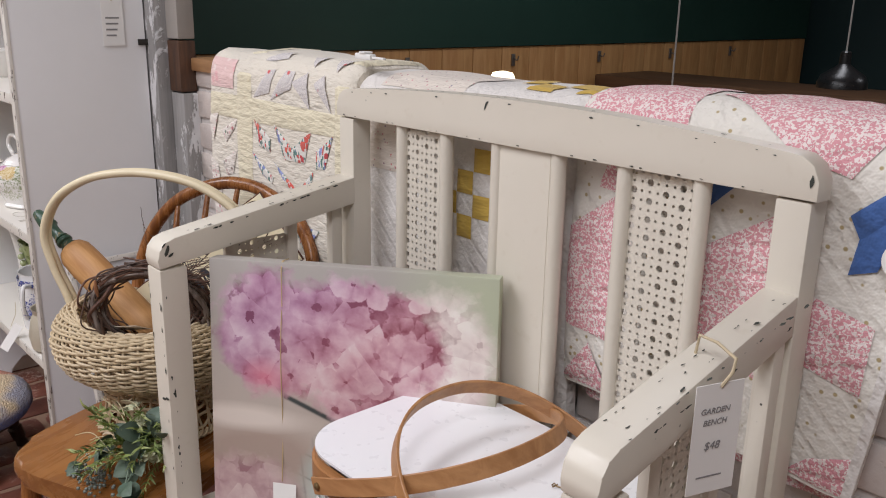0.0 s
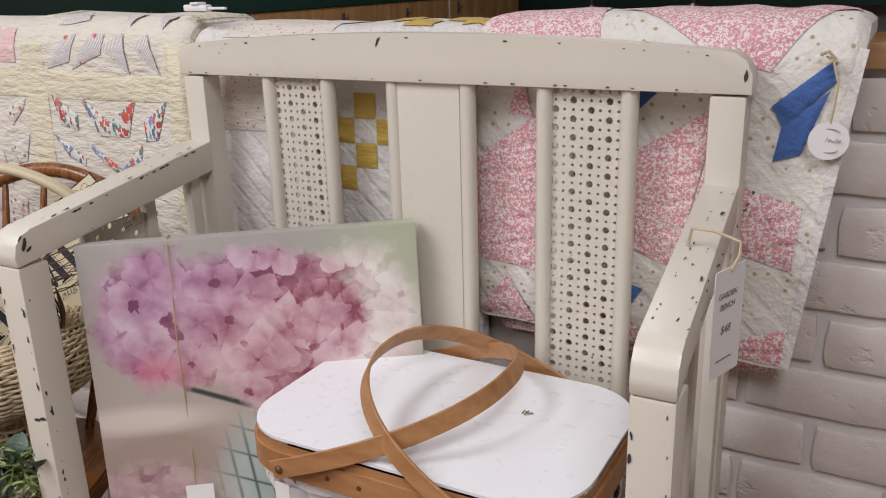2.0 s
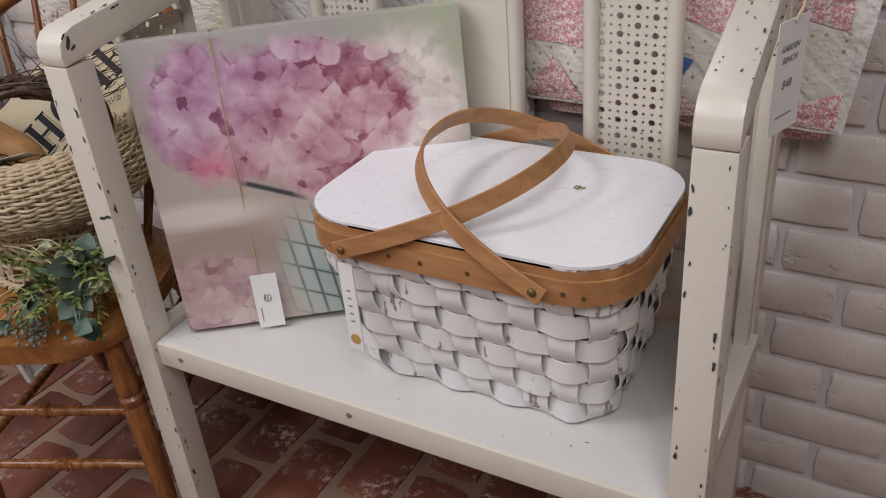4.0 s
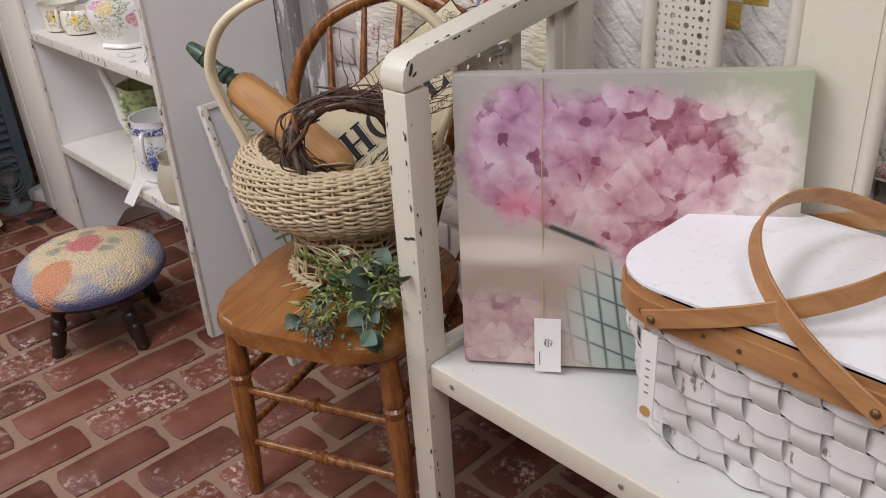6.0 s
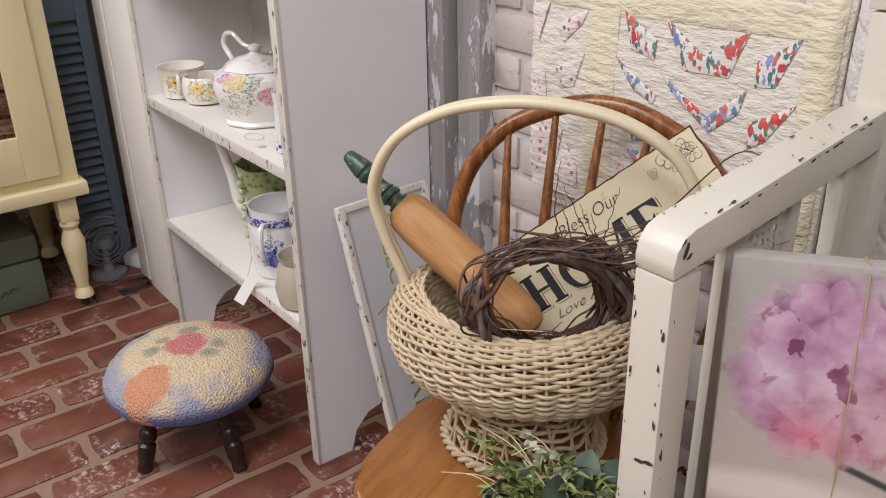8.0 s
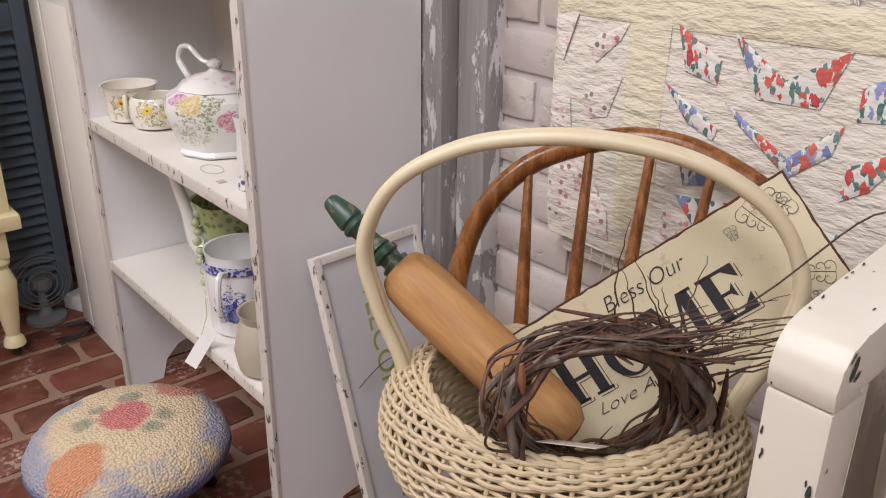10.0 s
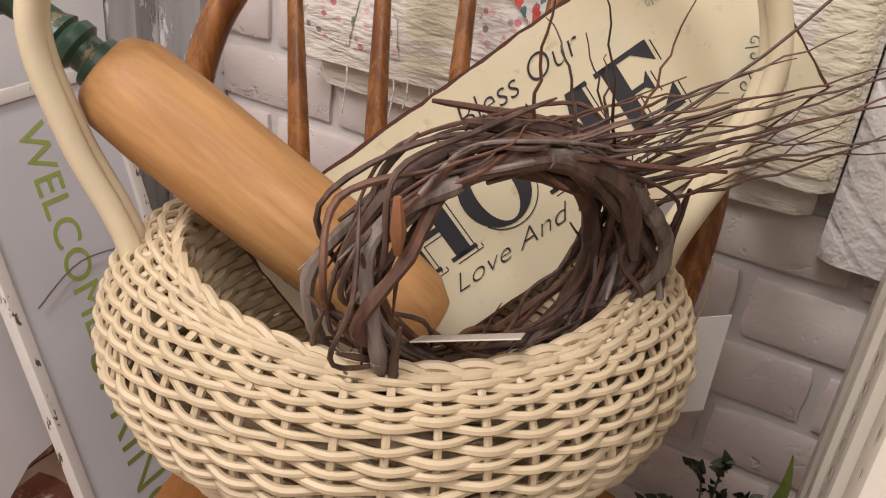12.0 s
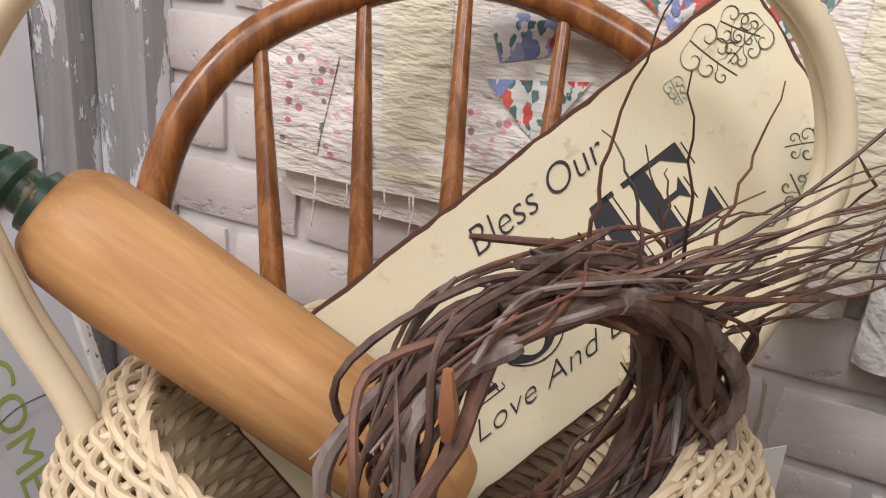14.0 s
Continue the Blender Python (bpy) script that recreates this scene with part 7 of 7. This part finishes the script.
# small desk fan and leaflet on the floor by the shutter
fan = thing("desk_fan", "small grey wire desk fan on the floor", "fan", at=(-2.985, 1.02, 0.0))
wire = plain("grey_plastic", (0.20, 0.21, 0.22), 0.4, 0.1, 20)
for k in range(7):
    bm = B()
    r = 0.085 * math.cos(k * 0.22)
    tube(bm, [(0.03 * math.sin(k * 0.22), r * math.cos(t), 0.12 + r * math.sin(t)) for t in [2 * math.pi * i / 28 for i in range(28)]], 0.0015, 5, True)
    part("cage_ring", bm, wire, fan)
bm = B()
lathe(bm, [(0.055, 0), (0.055, 0.012), (0.02, 0.02), (0.012, 0.05), (0.012, 0.1), (0.03, 0.105), (0.03, 0.135), (0.01, 0.14)], seg=20)
part("stand", bm, wire, fan)
bm = B()
box(bm, -0.06, 0.06, -0.035, 0.035, 0, 0.04, 0.002, pose(0, 0, 0, 0, 0, 25))
ob = solo("paper_box", bm, paper, "small white paper box on the floor", "box")
ob.location = (-2.99, 1.14, 0.0)
cb = B()
for i in range(3):
    tube(cb, smooth_line([(-2.84 + 0.02 * i, 1.0, 0.004), (-2.80, 1.05 + 0.01 * i, 0.02), (-2.86, 1.1, 0.006 + 0.004 * i), (-2.9, 1.05, 0.004)]), 0.003, 6)
solo("power_cord", cb, plain("black_rubber", (0.02, 0.02, 0.02), 0.5), "black power cord coiled on the floor", "cord")

# ---- footstool with a hooked wool top ----
stool = thing("footstool", "round footstool with a hooked wool floral top", "footstool", at=(-1.975, 0.900, 0))


def hooked():
    k = Nodes("hooked_wool", 0.95)
    x, y, z = k.xyz()
    wob = k.math("MULTIPLY", k.math("SUBTRACT", k.noise(30, 3), 0.5), 0.045)

    def spot(cx, cy, r, soft=0.012):
        d = k.math("SQRT", k.math("ADD", k.math("POWER", k.math("ABSOLUTE", k.math("SUBTRACT", x, cx)), 2.0), k.math("POWER", k.math("ABSOLUTE", k.math("SUBTRACT", y, cy)), 2.0)))
        return k.ramp(k.math("ADD", d, wob), (max(0, r - soft), 1.0), (r, 0.0))

    c = k.mix(k.noise(12, 3), (0.62, 0.47, 0.29), (0.72, 0.58, 0.40))
    edge = k.ramp(k.math("ADD", k.math("SQRT", k.math("ADD", k.math("POWER", k.math("ABSOLUTE", x), 2.0), k.math("POWER", k.math("ABSOLUTE", y), 2.0))), wob), (0.13, 0.0), (0.155, 1.0))
    c = k.mix(k.math("MULTIPLY", edge, k.ramp(k.noise(9, 2), (0.40, 0.0), (0.5, 1.0))), c, (0.34, 0.34, 0.42))
    c = k.mix(k.ramp(z, (0.18, 1.0), (0.20, 0.0)), c, k.mix(k.noise(14, 2), (0.05, 0.075, 0.27), (0.16, 0.19, 0.34)))
    for cx, cy, r in ((0.035, 0.058, 0.026), (-0.025, -0.07, 0.026), (0.058, 0.03, 0.022), (-0.06, 0.03, 0.024), (-0.05, -0.035, 0.022)):
        c = k.mix(spot(cx, cy, r), c, k.mix(k.noise(40, 2), (0.24, 0.25, 0.18), (0.42, 0.38, 0.28)))
    for cx, cy, r, a, b in ((0.0, 0.0, 0.052, (0.50, 0.09, 0.10), (0.64, 0.26, 0.24)), (0.075, -0.115, 0.055, (0.58, 0.19, 0.09), (0.64, 0.34, 0.19)), (-0.06, 0.125, 0.05, (0.52, 0.18, 0.13), (0.58, 0.30, 0.22)), (-0.13, -0.07, 0.035, (0.33, 0.34, 0.38), (0.42, 0.42, 0.42))):
        f = k.ramp(k.wave(60, 6, None, "X", 2, 2), (0.4, 0.0), (0.6, 1.0))
        c = k.mix(spot(cx, cy, r), c, k.mix(f, a, b))
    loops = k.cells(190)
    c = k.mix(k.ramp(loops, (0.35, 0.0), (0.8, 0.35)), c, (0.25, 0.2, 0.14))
    return k.done(c, None, k.math("SUBTRACT", 1.0, loops), 0.9, 0.004)


bm = B()
prof = [(0.02, 0.148), (0.155, 0.150), (0.176, 0.158), (0.186, 0.176), (0.184, 0.196), (0.172, 0.215), (0.145, 0.232), (0.1, 0.246), (0.05, 0.253), (0.004, 0.255)]
lathe(bm, prof, seg=64)
for v_ in bm.verts:
    v_.co += v_.co.normalized() * 0.003 * noise.noise(v_.co * 30)
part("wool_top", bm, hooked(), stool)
bm = B()
lathe(bm, [(0.1, 0.138), (0.152, 0.138), (0.152, 0.149), (0.1, 0.149)], seg=40)
part("base_ring", bm, dark_wood, stool)
SLEG = [(0, 0.017), (0.15, 0.019), (0.3, 0.017), (0.34, 0.014), (0.38, 0.019), (0.5, 0.02), (0.56, 0.015), (0.6, 0.02), (0.8, 0.019), (0.85, 0.015), (1.0, 0.017)]
for ax, ay in ((0.035, -0.147), (0.165, 0.022), (-0.035, 0.158), (-0.152, -0.025)):
    bm = B()
    turned(bm, (ax * 0.72, ay * 0.72, 0.15), (ax, ay, 0), SLEG)
    part("leg", bm, dark_wood, stool)

# ---- room beyond the half wall ----
bm = B()
box(bm, -2.55, 2.5, 4.3, 4.8, 0, 0.90, 0.01)
solo("shop_counter", bm, wood("brown_counter", (0.16, 0.085, 0.045), (0.09, 0.045, 0.022), 0.5, "X", 5), "long brown wooden shop counter", "counter")
bm = B()
box(bm, -1.9, 2.6, 6.9, 7.39, 0.94, 1.6, 0.004)
solo("wall_beam", bm, green_wall, "dark green boxed beam on the far wall", "beam", "structure")
bm = B()
box(bm, -1.56, 2.6, 7.3, 7.395, 0.2, 0.935, 0.004)
solo("wall_panel", bm, plain("grey_panel", (0.42, 0.42, 0.40), 0.5, 0.2, 3), "dim grey panel on the far wall", "panel", "structure")
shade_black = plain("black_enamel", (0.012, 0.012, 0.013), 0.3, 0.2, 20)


def pendant(x, y, z):
    ob = thing("pendant_lamp", "black enamel pendant lamp on a thin cord", "lamp", "pendant lamps", at=(x, y, z))
    bm = B()
    lathe(bm, [(0.012, 0.13), (0.018, 0.125), (0.02, 0.085), (0.03, 0.075), (0.075, 0.045), (0.085, 0.02), (0.086, 0.0), (0.082, 0.002), (0.07, 0.04), (0.01, 0.07)], seg=28)
    part("shade", bm, shade_black, ob)
    bm = B()
    tube(bm, [(0, 0, 0.13), (0, 0, 2.9)], 0.003, 6)
    part("cord", bm, plain("pale_cord", (0.45, 0.43, 0.4), 0.6), ob)
    return ob


one = pendant(-0.888, 3.6, 0.995)
copy_thing(one, pose(-0.500, 3.6, 1.000))
copy_thing(one, pose(-1.165, 2.95, 0.80))
# frosted lamp glowing behind the quilts
gl = thing("glowing_lamp", "small frosted lamp glowing on a counter", "lamp", at=(-1.95, 2.95, 0.94))
glow = Nodes("lamp_glow", 0.4)
glow.b.inputs["Emission Color"].default_value = (1, 0.85, 0.55, 1)
glow.b.inputs["Emission Strength"].default_value = 6.0
glow.done((0.9, 0.85, 0.7))
bm = B()
lathe(bm, [(0.03, 0.0), (0.045, 0.01), (0.05, 0.04), (0.04, 0.06), (0.01, 0.066)], seg=24)
part("bulb_shade", bm, glow.m, gl)
bm = B()
lathe(bm, [(0.05, -0.94), (0.05, -0.92), (0.01, -0.90), (0.01, 0.0)], seg=16)
part("stand", bm, shade_black, gl)
# coat hooks on the plank wainscot
for i in range(5):
    hk = thing("coat_hook", "small metal hook screwed to a plank wall", "hook", "hooks", at=(-2.609, 3.0 + 0.7 * i, 0.99))
    bm = B()
    box(bm, 0.0, 0.006, -0.012, 0.012, -0.03, 0.03, 0.001)
    tube(bm, smooth_line([(0.006, 0, 0.01), (0.03, 0, 0.0), (0.04, 0, 0.02)]), 0.004, 6)
    part("metal_hook", bm, plain("dull_steel", (0.3, 0.28, 0.26), 0.4, 0.2, 30, metal=0.8), hk)

# ---- bricks of the half wall ----
def pillow(name, lx, ly, lz, edge, mat, seed, rag=0.0015, axis="y"):
    """One brick with softened, slightly ragged edges; its face looks to -y or +z."""
    rg_ = random.Random(seed)
    bm = B()
    n = 4
    back, front, mid = [], [], []
    ring = []
    for (ax, ay), (bx, by) in (((0, 0), (1, 0)), ((1, 0), (1, 1)), ((1, 1), (0, 1)), ((0, 1), (0, 0))):
        for k in range(n):
            t = k / n
            ring.append((ax + (bx - ax) * t, ay + (by - ay) * t))
    for (a_, b_) in ring:
        x, y = (a_ - 0.5) * lx, (b_ - 0.5) * ly
        corner = 1 if (a_ in (0, 1) and b_ in (0, 1)) else 0
        x *= 1 - 0.02 * corner
        y *= 1 - 0.05 * corner
        x += rg_.uniform(-rag, rag)
        y += rg_.uniform(-rag, rag)
        back.append(bm.verts.new((x, y, 0)))
        mid.append(bm.verts.new((x, y, lz - edge * 0.6)))
        front.append(bm.verts.new((x - math.copysign(edge, x), y - math.copysign(edge, y), lz)))
    m_ = len(ring)
    for k in range(m_):
        j = (k + 1) % m_
        bm.faces.new((back[k], back[j], mid[j], mid[k]))
        bm.faces.new((mid[k], mid[j], front[j], front[k]))
    bm.faces.new(front)
    if axis == "y":
        bm.transform(Matrix(((1, 0, 0, 0), (0, 0, -1, 0), (0, 1, 0, 0), (0, 0, 0, 1))))
    return mesh_of(name, bm, mat)


WL, WH, WP = 0.198, 0.0650, 0.0785
stretch = [pillow("brick", WL - 0.013, WH, 0.0075, 0.003, brick_pale, 50 + i) for i in range(6)]
rg = random.Random(77)
count = 0
for r in range(14):
    zc = 0.850 - WH / 2 - WP * (r - 3.0)
    if zc < 0.03:
        continue
    ph = 0.0 if r % 2 == 0 else 0.105
    k = -10
    while True:
        x0 = 0.165 + ph + WL * k
        k += 1
        if x0 > 0.75:
            break
        xa, xb = max(x0, -1.60), x0 + WL
        if xb < -1.58:
            continue
        ob = new("brick", stretch[rg.randrange(6)])
        ob.parent = half_wall
        ob.location = ((xa + xb) / 2, 0.006 + rg.uniform(-0.0008, 0.0008), zc - 0.022 * ((xa + xb) / 2 + 0.25) + rg.uniform(-0.0012, 0.0012))
        ob.scale = ((xb - xa - 0.013) / (WL - 0.013), 1, 1)
        count += 1

# ---- bricks of the floor ----
FPX, FPY = 0.1285, 0.2365
fb = [pillow("brick", FPX - 0.0215, FPY - 0.0215, 0.0045, 0.0025, brick_red, 150 + i, 0.0025, "z") for i in range(8)]
near, rest = [], []
ox, oy = -1.790, 0.687
for i in range(-14, 22):
    for j in range(-12, 10):
        x = ox - FPX * 0.5 + 0.0107 + FPX * i
        y = oy + FPY * (j + 0.5) - 0.0107 + (FPY * 0.5 if i % 2 else 0)
        if X0 < x < 0.9 and -0.6 < y < WY - 0.06:
            near.append((x, y))
near.sort(key=lambda p: (p[0] + 1.7) ** 2 + (p[1] - 0.8) ** 2)
for q, (x, y) in enumerate(near):
    if q < 300:
        ob = new("brick", fb[rg.randrange(8)])
        ob.parent = floor
        ob.location = (x, y, -0.004 + rg.uniform(-0.0006, 0.0006))
    else:
        rest.append((x, y))
verts, faces = [], []
for x, y in rest:
    src = fb[rg.randrange(8)]
    b0 = len(verts)
    verts += [(p.co.x + x, p.co.y + y, p.co.z - 0.004) for p in src.vertices]
    faces += [[b0 + i for i in p.vertices] for p in src.polygons]
me = bpy.data.meshes.new("far_bricks")
me.from_pydata(verts, [], faces)
me.materials.append(brick_red)
ob = new("far_bricks", me)
ob.parent = floor
tagged(ob, "red floor bricks farther off", kind="stuff")
